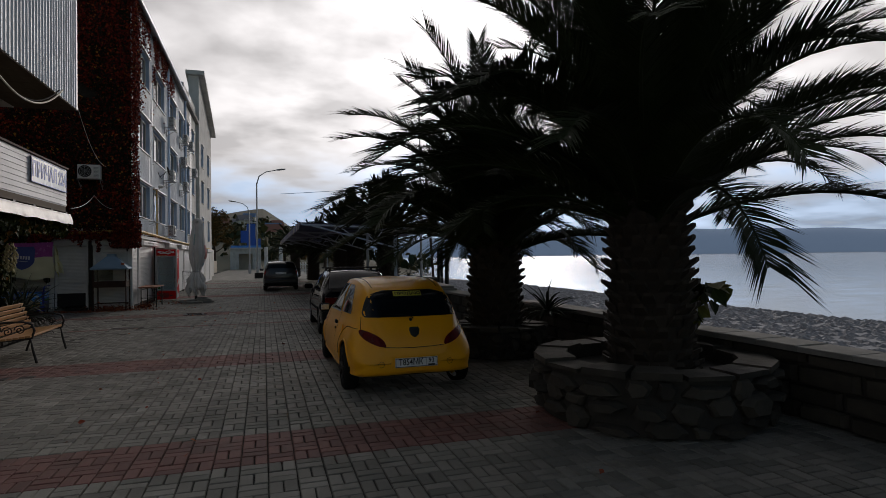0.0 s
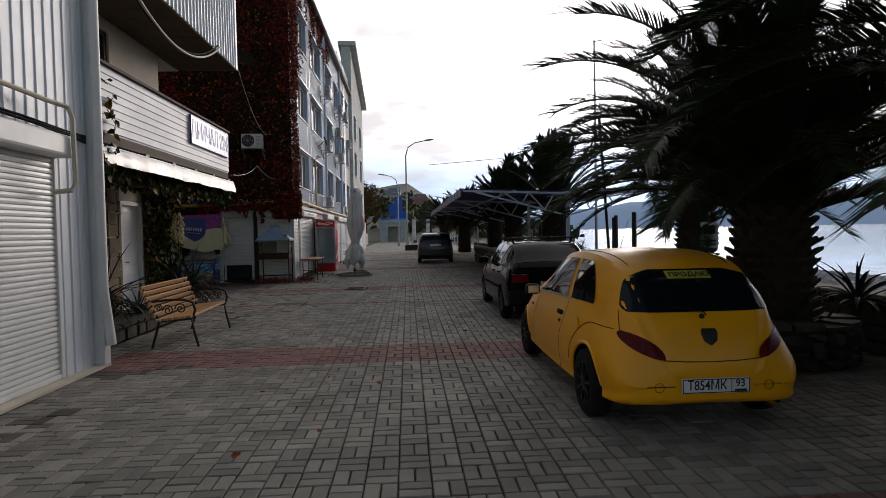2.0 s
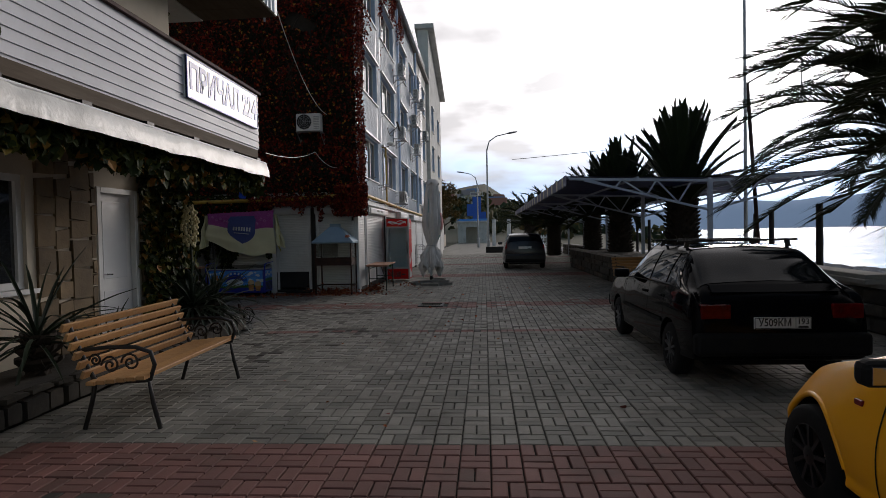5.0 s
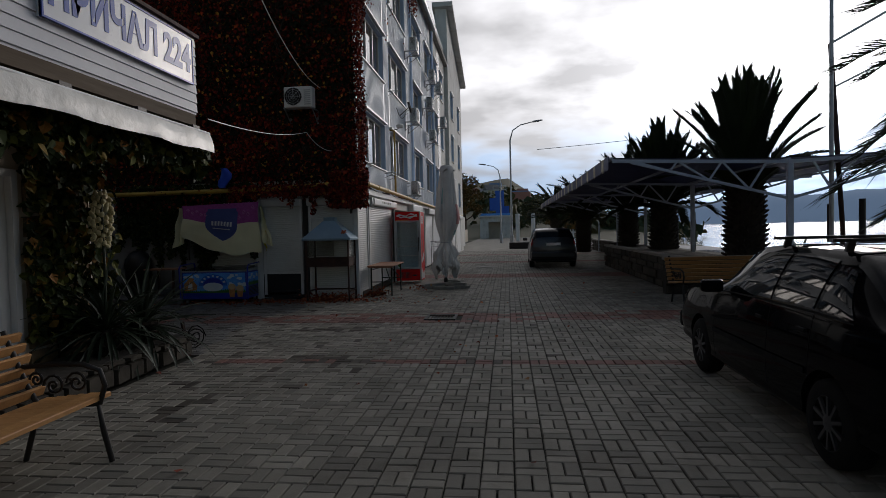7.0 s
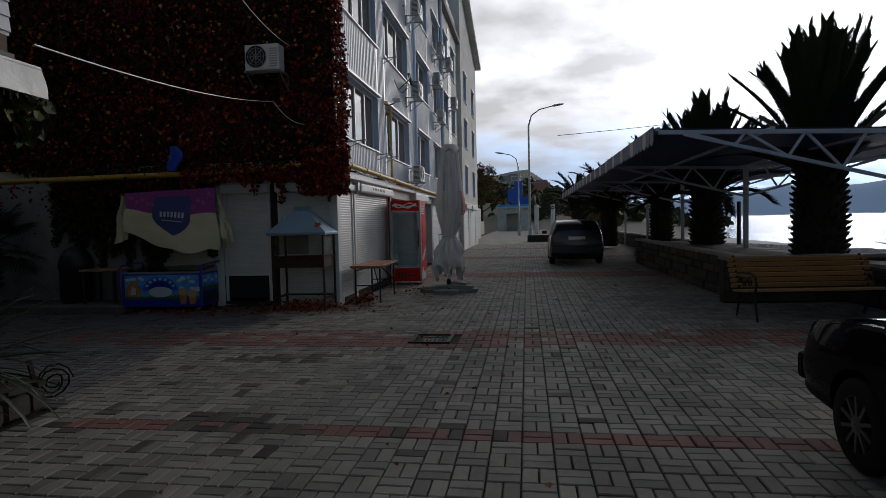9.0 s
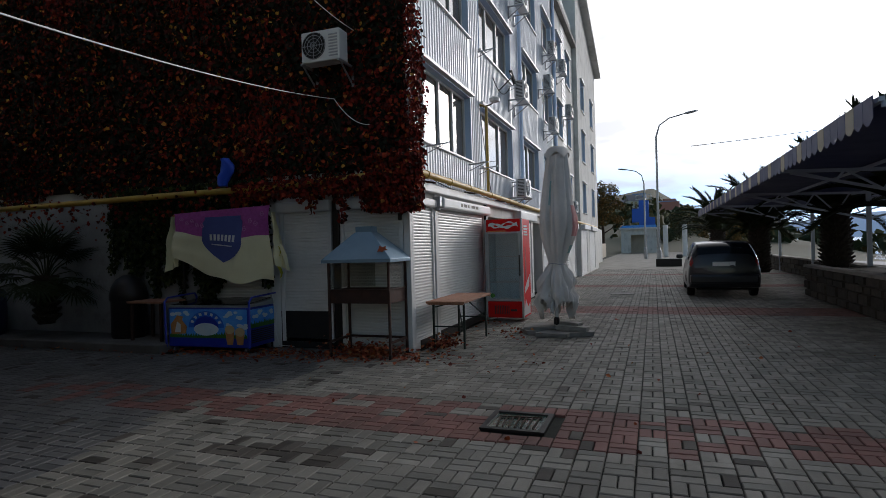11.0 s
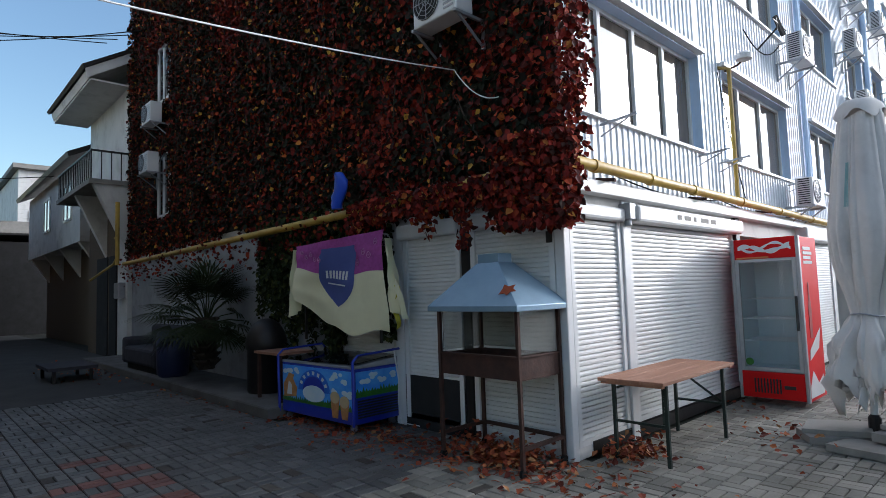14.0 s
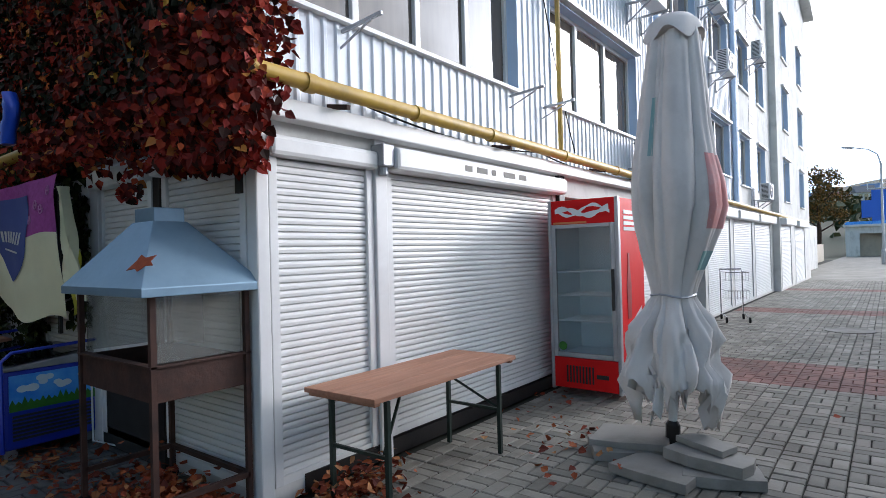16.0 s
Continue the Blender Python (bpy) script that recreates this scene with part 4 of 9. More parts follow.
for z in (2.6, 5.4):
    for y in (-0.6, 1.6):
        w = part("window", wall_x(6.06, 6.02, y - 0.5, y + 0.5, z, z + 1.3, [(y - 0.43, y - 0.04, z + 0.08, z + 1.22), (y + 0.04, y + 0.43, z + 0.08, z + 1.22)]), M_WHITE, far_white)
        part("pane", Geo().box(6.02, y - 0.45, z + 0.05, 6.03, y + 0.45, z + 1.25), M_PANE, w)
    part("balcony", Geo().box(6.0, -2.6, z - 0.5, 7.4, -0.9, z - 0.35).box(7.35, -2.6, z - 0.35, 7.4, -0.9, z + 0.5), M_CONCRETE, far_white)
# Near-black block added for the gloom at the alley's end.
shed = thing("dark_shed", pose(-37.8, 18.2, 0), "dark block with a sheet roof, added to darken the alley's end", "shed", kind="structure")
part("wall", Geo().box(-1.5, -4.5, 0, 1.5, 5.2, 4.6), M_DARK, shed)
part("roof", Geo().prism([(-1.9, 4.6), (1.9, 4.9), (1.9, 5.0), (-1.9, 4.7)], -4.8, 5.5, "y"), M_BLACKMETAL, shed, "dark sheet roof")
opposite = thing("alley_building", pose(0, 0, 0), "tall building on the other side of the alley, painted dark for shade", "building", kind="structure")
# The building's shaded side is painted as a dark brown wall.
part("wall", Geo().box(-35.5, 6, 0, -24.5, 17.6, 6.4), M_SOFFIT_AND_SHADE, opposite, "wall with its shade put in as dark brown")
part("roof", Geo().box(-36.0, 5.5, 6.4, -24.0, 18.0, 6.6), M_BLACKMETAL, opposite)

# ---- parked cars ----
def catmull(keys, s):
    """A smooth curve through rows of numbers at the places in column 0."""
    n = len(keys)
    i = 0
    while i < n - 2 and s > keys[i + 1][0]:
        i += 1
    a, b = keys[i], keys[i + 1]
    u = min(max((s - a[0]) / (b[0] - a[0]), 0), 1)
    p, q = keys[max(i - 1, 0)], keys[min(i + 2, n - 1)]
    out = []
    for k in range(1, len(a)):
        m0 = (b[k] - p[k]) / (b[0] - p[0]) * (b[0] - a[0]) if b[0] != p[0] else 0
        m1 = (q[k] - a[k]) / (q[0] - a[0]) * (b[0] - a[0]) if q[0] != a[0] else 0
        u2, u3 = u * u, u * u * u
        out.append((2 * u3 - 3 * u2 + 1) * a[k] + (u3 - 2 * u2 + u) * m0 + (-2 * u3 + 3 * u2) * b[k] + (u3 - u2) * m1)
    return out


class CarShell:
    """A car's skin: keys (y, z_bottom, z_belt, z_roof, w_mid, w_belt, w_roof), half widths; y from the tail forwards."""

    def __init__(self, keys, high=1.0):
        self.k = [(k[0], k[1], k[2] * high, k[3] * high, *k[4:]) for k in keys]
        self.length = keys[-1][0]

    def at(self, y, v, off=0.0):
        """v runs from 0 (sill middle) over 3 (waist), 4 (belt), 6 (roof edge) to 7 (roof middle)."""
        zb, zl, zr, wm, wl, wr = catmull(self.k, y)
        zm = zb + (zl - zb) * 0.55
        sec = [(0, 0.0, zb), (1, wm * 0.88, zb), (2, wm * 0.985, zb + 0.10), (3, wm, zm), (4, wl, zl), (5, (wl + wr) / 2 + 0.012, (zl + zr) / 2), (5.7, wr, zr - 0.055), (6.2, wr * 0.86, zr - 0.012), (7, 0.0, zr + 0.012)]
        x, z = catmull(sec, v)
        if off:
            x2, z2 = catmull(sec, min(v + 0.05, 7))
            x1, z1 = catmull(sec, max(v - 0.05, 0))
            t = Vector((x2 - x1, z2 - z1)).normalized()
            x, z = x + t.y * off, z - t.x * off
        return (x, y, z)

    def body(self, ny=150):
        vs = [0, 0.6, 1] + [1 + 0.1 * k for k in range(1, 31)] + [4.3, 4.7, 5, 5.35, 5.7, 5.95, 6.2, 6.6, 7]
        ys = sorted({self.length * i / ny for i in range(ny + 1)} | {0.015, 0.04, self.length - 0.015, self.length - 0.04})
        rings = []
        for y in ys:
            half = [self.at(y, v) for v in vs]
            rings.append(half + [(-x, yy, z) for x, yy, z in half[-2:0:-1]])
        return Geo().loft(rings)

    def half_width(self, y, z):
        """Half the width of the skin at a length and a height; None above the roof."""
        last = self.at(y, 1.0)
        if z < last[2]:
            return last[0]
        for k in range(11, 71):
            p = self.at(y, k * 0.1)
            if p[2] >= z:
                f = (z - last[2]) / max(p[2] - last[2], 1e-6)
                return last[0] + (p[0] - last[0]) * f
            last = p
        return None

    def tail(self, x, z, off=0.0):
        """The point of the rounded tail that lies behind (x, z)."""
        lo, hi = 0.0, 1.3
        for _ in range(18):
            mid = (lo + hi) / 2
            w = self.half_width(mid, z)
            if w is not None and w > abs(x):
                hi = mid
            else:
                lo = mid
        return (x, hi - off, z)

    def flank(self, y, z, side, off=0.0):
        return (side * ((self.half_width(y, z) or 0.0) + off), y, z)

    def tail_panel(self, edge, z0, z1, off=0.006, nx=14, nz=8):
        """A panel draped over the tail; edge(f) gives its two x at the fraction f of its height."""
        rows = []
        for j in range(nz + 1):
            f = j / nz
            a, b = edge(f)
            rows.append([self.tail(a + (b - a) * i / nx, z0 + (z1 - z0) * f, off) for i in range(nx + 1)])
        return Geo().loft(rows, False, False)

    def patch(self, y0, y1, v0, v1, off=0.006, side=0, nu=12, nv=8, y0b=None, y1b=None, curve=1.0):
        """A panel laid on the skin between two lengths (y0, y1 at v0; y0b, y1b at v1). side 1 or -1: that flank; 0: right across."""
        y0b, y1b = y0 if y0b is None else y0b, y1 if y1b is None else y1b
        g = Geo()
        rows = []
        for j in range(nv + 1):
            f = j / nv
            v = v0 + (v1 - v0) * f
            a, b = y0 + (y0b - y0) * f ** curve, y1 + (y1b - y1) * f
            rows.append([self.at(a + (b - a) * i / nu, v, off) for i in range(nu + 1)])
        if side:
            rows = [[(x * side, y, z) for x, y, z in r] for r in rows]
        else:
            rows = rows + [[(-x, y, z) for x, y, z in r] for r in rows[-2::-1]]
        return g.loft(rows, False, False)


def cut_arches(ob, wheels, r, track, root):
    """Round wheel openings in both flanks, each with a dark liner."""
    bm = bmesh.new()
    bm.from_mesh(ob.data)
    inside = [f for f in bm.faces if abs(f.calc_center_median().x) > 0.40 and any(math.hypot(f.calc_center_median().y - y, f.calc_center_median().z - z) < r for y, z in wheels)]
    bmesh.ops.delete(bm, geom=inside, context="FACES")
    for v in bm.verts:
        if v.is_boundary and abs(v.co.x) > 0.5:
            for y, z in wheels:
                d = math.hypot(v.co.y - y, v.co.z - z)
                if d < r + 0.06 and v.co.z > 0.30:
                    v.co.y, v.co.z = y + (v.co.y - y) * r / d, z + (v.co.z - z) * r / d
    bm.to_mesh(ob.data)
    bm.free()
    ob.data.shade_smooth()
    ob.data.set_sharp_from_angle(angle=radians(40))
    for y, z in wheels:
        for s in (-1, 1):
            arc = [(y + (r + 0.004) * math.cos(radians(a)), z + (r + 0.004) * math.sin(radians(a))) for a in range(-10, 191, 10)]
            part("arch_liner", Geo().loft([[(s * x, p, q) for p, q in arc] for x in (0.42, track + 0.03)], False, False).add([(s * 0.42, p, q) for p, q in arc], [tuple(range(len(arc)))]), M_RUBBER, root)


def car(name, m, label, shell, paint, wheels, r_wheel, track, spokes, arch=0.05, rim=None):
    root = thing(name, m, label, "car")
    body = part("body", shell.body(), paint, root, smooth=40)
    cut_arches(body, [(y, r_wheel) for y in wheels], r_wheel + arch, track, root)
    part("underbody", Geo().box(-track + 0.12, 0.25, 0.2, track - 0.12, shell.length - 0.25, 0.5), M_RUBBER, root)
    for y in wheels:
        for s in (-1, 1):
            ty = Geo(pose(s * track, y, r_wheel, 0, 90 * s, 0))
            R = r_wheel
            ty.lathe([(R * 0.62, -0.085), (R * 0.90, -0.09), (R * 0.985, -0.07), (R, -0.03), (R, 0.03), (R * 0.985, 0.07), (R * 0.90, 0.09), (R * 0.62, 0.085)], 32, False)
            w = part("wheel", ty, M_RUBBER, root, "black tyre", smooth=50)
            rm = Geo(pose(s * track, y, r_wheel, 0, 90 * s, 0))
            rm.lathe([(R * 0.64, -0.08), (R * 0.64, 0.08), (R * 0.60, 0.085), (R * 0.57, 0.02), (R * 0.1, 0.0), (0.01, 0.0)], 28, False)
            part("rim_barrel", rm, M_BLACKMETAL, w, smooth=40)
            sp = Geo(pose(s * track, y, r_wheel, 0, 90 * s, 0))
            for k in range(spokes):
                a = 2 * math.pi * k / spokes
                sp.bar((0.03 * math.cos(a), 0.03 * math.sin(a), 0.075), (R * 0.6 * math.cos(a), R * 0.6 * math.sin(a), 0.08), 0.022, 0.02)
            sp.lathe([(0.055, 0.03), (0.055, 0.085), (0.03, 0.092), (0.005, 0.092)], 16, False)
            part("rim", sp, rim or M_RIM, w, smooth=40)
    return root


def number_plate(root, body_text, region, y, z, tilt=0, width=0.52):
    pl = part("number_plate", Geo().box(-0.26, -0.006, -0.056, 0.26, 0.006, 0.056), M_PLATE, root, bevel=0.003, m=pose(0, y, z, tilt, 0, 0))
    part("plate_border", wall_y(-0.009, -0.005, -0.256, 0.256, -0.052, 0.052, [(-0.25, 0.25, -0.046, 0.046), ]), M_BLACK, pl)
    part("divider", Geo().box(0.115, -0.009, -0.05, 0.119, -0.005, 0.05), M_BLACK, pl)
    part("lettering", text_mesh(body_text, 0.095, depth=0.001), M_BLACK, pl, m=pose(-0.07, -0.008, 0.002, 90, 0, 0) @ Matrix.Diagonal((0.86, 1.05, 1, 1)))
    part("lettering", text_mesh(region, 0.075, depth=0.001), M_BLACK, pl, m=pose(0.184, -0.008, 0.013, 90, 0, 0))
    part("region_mark", Geo().box(0.14, -0.008, -0.045, 0.23, -0.0065, -0.028), M_BLACK, pl)
    return pl


# the yellow three-door hatchback
CARS = Matrix.Scale(0.94, 4)
KA = CarShell([(0.0, 0.29, 0.47, 0.52, 0.50, 0.40, 0.30), (0.03, 0.26, 0.55, 0.64, 0.61, 0.45, 0.36), (0.10, 0.24, 0.68, 0.82, 0.69, 0.52, 0.43), (0.17, 0.23, 0.77, 0.94, 0.73, 0.565, 0.47), (0.34, 0.22, 0.855, 1.14, 0.765, 0.635, 0.50), (0.55, 0.21, 0.875, 1.265, 0.785, 0.665, 0.52),
               (0.90, 0.21, 0.875, 1.345, 0.80, 0.695, 0.535), (1.35, 0.21, 0.865, 1.37, 0.815, 0.72, 0.55), (1.85, 0.21, 0.86, 1.35, 0.815, 0.735, 0.55), (2.2, 0.21, 0.85, 1.25, 0.815, 0.735, 0.55), (2.6, 0.22, 0.84, 1.04, 0.815, 0.73, 0.56),
               (2.86, 0.23, 0.82, 0.905, 0.81, 0.71, 0.57), (3.2, 0.24, 0.73, 0.78, 0.78, 0.66, 0.52), (3.48, 0.26, 0.59, 0.65, 0.70, 0.58, 0.44), (3.6, 0.31, 0.49, 0.53, 0.58, 0.48, 0.34)])
M_DARKRIM = material("blackened_steel_rim", (0.03, 0.03, 0.032), (0.018, 0.018, 0.02), 0.4, 0.6, 8, 60, 0.05)
ka = car("hatchback", pose(1.63, 6.27, 0, 0, 0, -0.2) @ CARS, "bright yellow rounded three-door hatchback parked on the paving", KA, M_YELLOW, (0.64, 3.07), 0.28, 0.715, 9, rim=M_DARKRIM)


def glass_edge(f):
    w = 0.600 - 0.13 * f ** 1.6 - 0.16 * max(0.0, (f - 0.72) / 0.28) ** 2.4 - 0.03 * max(0.0, (0.15 - f) / 0.15) ** 2
    return (-w, w)


rw = part("rear_window", KA.tail_panel(glass_edge, 0.925, 1.235, 0.006, 24, 14), M_CARGLASS, ka, "dark rear window", smooth=60)
part("sticker", KA.tail_panel(lambda f: (-0.19, 0.17), 1.165, 1.222, 0.011, 8, 4), material("yellow_sticker", (0.62, 0.58, 0.06), None, 0.5), rw, "yellow for-sale sticker")
ya, yb = KA.tail(0, 1.17)[1], KA.tail(0, 1.215)[1]
part("sticker_lettering", text_mesh("ПРОДАЮ", 0.072, depth=0.001, bold=0.03), M_BLACK, rw, "black letters", m=pose(-0.01, KA.tail(0, 1.192)[1] - 0.022, 1.196, math.degrees(math.atan2(0.045, yb - ya)), 0, 0))
part("windscreen", KA.patch(2.22, 2.72, 5.5, 7, 0.006, 0, 10, 8), M_CARGLASS, ka, smooth=60)


def lamp_edge(f):
    """A leaf from the inner lower tip to the outer upper corner, as x at each height."""
    mid = 0.372 + 0.252 * f ** 0.75
    w = 0.115 * math.sin(math.pi * min(max(f, 0.0), 1.0)) ** 0.6
    return (mid - w, mid + w * 0.75)


for s in (-1, 1):
    part("door_window", KA.patch(1.40, 2.46, 4.2, 5.58, 0.006, s, 14, 10, 1.42, 1.98), M_CARGLASS, ka, "dark side window", smooth=60)
    part("quarter_window", KA.patch(0.74, 1.29, 4.2, 5.58, 0.006, s, 10, 14, 1.04, 1.32, 2.6), M_CARGLASS, ka, smooth=60)
    part("window_trim", KA.patch(1.38, 2.46, 4.15, 4.22, 0.009, s, 14, 1), M_GREYMETAL, ka)
    part("tail_lamp", KA.tail_panel(lambda f: tuple(sorted(s * q for q in lamp_edge(f))), 0.583, 0.785, 0.012, 10, 14), M_LAMPDARK, ka, "dark red leaf-shaped tail lamp", smooth=60)
    part("boot_seam", Geo().tube([KA.tail(s * 0.372, 0.583, 0.002), KA.tail(s * 0.2, 0.572, 0.002), KA.tail(0, 0.568, 0.002)], 0.004, 5), M_RUBBER, ka)
    part("boot_seam", Geo().tube([KA.tail(s * (0.625 - 0.02 * k / 4), 0.785 + 0.14 * k / 4, 0.002) for k in range(5)], 0.004, 5), M_RUBBER, ka)
    wing = [KA.flank(0.30 + 0.07 * k, 0.785, s, 0.001) for k in range(5)]
    wing += [KA.flank(0.62 + 0.42 * math.sin(radians(a)), 0.36 + 0.425 * math.cos(radians(a)), s, 0.001) for a in range(5, 86, 8)]
    part("wing_seam", Geo().tube(wing, 0.004, 5), M_RUBBER, ka, "curved joint between bumper and flank")
    part("bumper_plug", Geo().tube([KA.tail(s * 0.42 + 0.035 * math.cos(radians(a)), 0.385 + 0.035 * math.sin(radians(a)), 0.001) for a in range(0, 361, 24)], 0.0025, 4), M_RUBBER, ka)
    part("door_seam", KA.patch(1.345, 1.355, 1.3, 4.2, 0.003, s, 1, 18, 1.335, 1.345), M_RUBBER, ka)
    part("door_seam", KA.patch(2.475, 2.485, 1.6, 4.2, 0.003, s, 1, 14), M_RUBBER, ka)
    part("door_handle", Geo(Matrix.Translation(KA.flank(1.47, 0.765, s, 0.012))).box(-0.016, -0.07, -0.024, 0.016, 0.07, 0.024), M_RUBBER, ka, "black door handle", bevel=0.012)
    part("door_lock", Geo(Matrix.Translation(KA.flank(1.43, 0.685, s, 0.002)) @ pose(0, 0, 0, 0, 90, 0)).cyl((0, 0, -0.01), (0, 0, 0.01), 0.016), M_RUBBER, ka)
    mi = part("wing_mirror", Geo(Matrix.Translation((s * 0.835, 2.43, 0.895))).box(-0.085, -0.04, -0.06, 0.085, 0.07, 0.06), M_RUBBER, ka, "black wing mirror", bevel=0.035)
    part("mirror_glass", Geo().box(s * 0.835 - 0.06, 2.384, 0.855, s * 0.835 + 0.06, 2.389, 0.935), M_CHROME, mi, bevel=0.002)
    part("side_repeater", Geo(Matrix.Translation(KA.flank(2.66, 0.70, s, 0.002))).box(-0.01, -0.03, -0.015, 0.01, 0.03, 0.015), M_LAMPRED, ka, bevel=0.006)
    for wy in (0.64, 3.07):
        lip = []
        for a in range(10, 171, 8):
            py, pz = wy + 0.335 * math.cos(radians(a)), 0.28 + 0.335 * math.sin(radians(a))
            lip.append(KA.flank(py, pz, s, -0.006))
        part("arch_lip", Geo().tube(lip, 0.016, 8), M_YELLOW, ka, "yellow wheel arch lip", smooth=60)
part("fuel_cap", Geo(Matrix.Translation(KA.flank(0.98, 0.70, -1, -0.004)) @ pose(0, 0, 0, 0, -80, 0)).lathe([(0.085, 0.0), (0.085, 0.006), (0.078, 0.008), (0.01, 0.008)], 24), M_YELLOW, ka, smooth=30)
for s in (-1, 1):
    part("roof_seam", Geo().tube([KA.at(y, 6.25, 0.001) if s > 0 else (-KA.at(y, 6.25, 0.001)[0], y, KA.at(y, 6.25, 0.001)[2]) for y in [0.58 + 0.1 * k for k in range(15)]], 0.004, 5), M_RUBBER, ka)
by = KA.tail(0, 0.76)[1]
part("badge", Geo(pose(0, by, 0.755, 62, 0, 0)).prism([(-0.055, 0.055), (0.055, 0.055), (0.066, 0.02), (0.05, -0.045), (0, -0.08), (-0.05, -0.045), (-0.066, 0.02)], -0.02, 0.012, "z"), M_BLACK, ka, "black shield badge", bevel=0.01)
part("lock", Geo(pose(-0.03, KA.tail(0, 0.89)[1], 0.89, 55, 0, 0)).cyl((0, 0, -0.02), (0, 0, 0.012), 0.02), M_BLACK, ka)
part("plate_recess", KA.tail_panel(lambda f: (-0.30, 0.30), 0.325, 0.47, 0.003, 12, 4), M_YELLOW, ka, smooth=60)
number_plate(ka, "Т854МК", "93", -0.02, 0.397)
part("exhaust", Geo().cyl((0.47, -0.02, 0.22), (0.47, 0.3, 0.24), 0.028), M_CHROME, ka)
part("wiper", Geo().tube([KA.tail(0.0, 0.90, 0.02), KA.tail(-0.02, 0.93, 0.03), KA.tail(-0.16, 0.955, 0.02), KA.tail(-0.34, 0.965, 0.02)], 0.006, 5), M_RUBBER, ka)
part("aerial", Geo().cyl((0, 1.9, 1.345), (0, 1.65, 1.66), 0.004, 0.002, 6), M_RUBBER, ka)

# the black five-door hatchback with a roof rack
LA = CarShell([(0.0, 0.34, 0.66, 0.70, 0.74, 0.72, 0.66), (0.04, 0.30, 0.80, 0.85, 0.79, 0.765, 0.70), (0.14, 0.27, 0.90, 0.955, 0.81, 0.775, 0.70), (0.30, 0.25, 0.915, 1.06, 0.82, 0.78, 0.66), (0.72, 0.24, 0.92, 1.33, 0.825, 0.785, 0.585), (0.95, 0.23, 0.92, 1.385, 0.825, 0.785, 0.575),
               (1.5, 0.22, 0.91, 1.405, 0.825, 0.785, 0.58), (2.15, 0.22, 0.90, 1.385, 0.825, 0.785, 0.585), (2.40, 0.22, 0.895, 1.30, 0.825, 0.78, 0.60), (2.86, 0.22, 0.885, 1.00, 0.825, 0.775, 0.66), (3.05, 0.23, 0.875, 0.925, 0.82, 0.77, 0.68),
               (3.6, 0.25, 0.83, 0.87, 0.81, 0.76, 0.68), (3.90, 0.27, 0.76, 0.80, 0.79, 0.74, 0.66), (4.0, 0.33, 0.68, 0.71, 0.75, 0.70, 0.60)], 0.985)
la = car("hatchback", pose(1.83, 11.32, 0, 0, 0, -0.4) @ CARS, "black angular five-door hatchback with a roof rack", LA, M_BLACKCAR, (0.72, 3.18), 0.28, 0.73, 10)
part("rear_window", LA.patch(0.26, 0.78, 5.6, 7, 0.006, 0, 10, 8), M_CARGLASS, la, smooth=60)
part("windscreen", LA.patch(2.36, 2.92, 5.6, 7, 0.006, 0, 10, 8), M_CARGLASS, la, smooth=60)
for s in (-1, 1):
    part("door_window", LA.patch(1.62, 2.58, 4.25, 5.6, 0.006, s, 14, 8, 1.62, 2.28), M_CARGLASS, la, smooth=60)
    part("door_window", LA.patch(0.98, 1.55, 4.25, 5.6, 0.006, s, 10, 8), M_CARGLASS, la, smooth=60)
    part("quarter_window", LA.patch(0.52, 0.92, 4.3, 5.5, 0.006, s, 10, 8, 0.74, 0.92), M_CARGLASS, la, smooth=60)
    part("rub_strip", LA.patch(0.98, 2.75, 2.75, 2.9, 0.012, s, 14, 1), M_RUBBER, la)
    part("belt_trim", LA.patch(0.5, 2.75, 4.14, 4.2, 0.008, s, 16, 1), M_RUBBER, la)
    part("tail_lamp", Geo(Matrix.Translation((s * 0.60, 0.02, 0.76))).box(-0.14, -0.02, -0.07, 0.14, 0.1, 0.07), M_LAMPDARK, la, "dark red tail lamp", bevel=0.012)
    part("headlamp", Geo(Matrix.Translation((s * 0.58, 3.94, 0.66))).box(-0.13, -0.05, -0.06, 0.13, 0.06, 0.06), M_CHROME, la, "clear headlamp", bevel=0.015)
    mi = part("wing_mirror", Geo(Matrix.Translation((s * 0.90, 2.55, 0.97))).box(-0.10, -0.04, -0.06, 0.10, 0.05, 0.06), M_BLACKCAR, la, bevel=0.03)
    for y in (1.585, 0.955, 2.74):
        part("door_seam", LA.patch(y - 0.004, y + 0.004, 1.6, 4.2, 0.002, s, 1, 14), M_RUBBER, la)
    for y in (1.05, 1.72):
        part("door_handle", Geo(Matrix.Translation(LA.at(y, 3.7, 0.012)) if s > 0 else Matrix.Diagonal((-1, 1, 1, 1)) @ Matrix.Translation(LA.at(y, 3.7, 0.012))).box(-0.01, -0.06, -0.015, 0.012, 0.06, 0.015), M_RUBBER, la, bevel=0.006)
part("spoiler", Geo().prism([(0.10, 0.935), (0.16, 0.935), (0.26, 1.0), (0.20, 1.005)], -0.6, 0.6, "x"), M_BLACKCAR, la, bevel=0.008)
part("bumper", Geo().box(-0.80, -0.05, 0.34, 0.80, 0.10, 0.56), M_RUBBER, la, "black plastic bumper", bevel=0.04)
part("bumper", Geo().box(-0.78, 3.93, 0.34, 0.78, 4.06, 0.54), M_RUBBER, la, bevel=0.04)
number_plate(la, "У509КМ", "193", -0.012, 0.655)
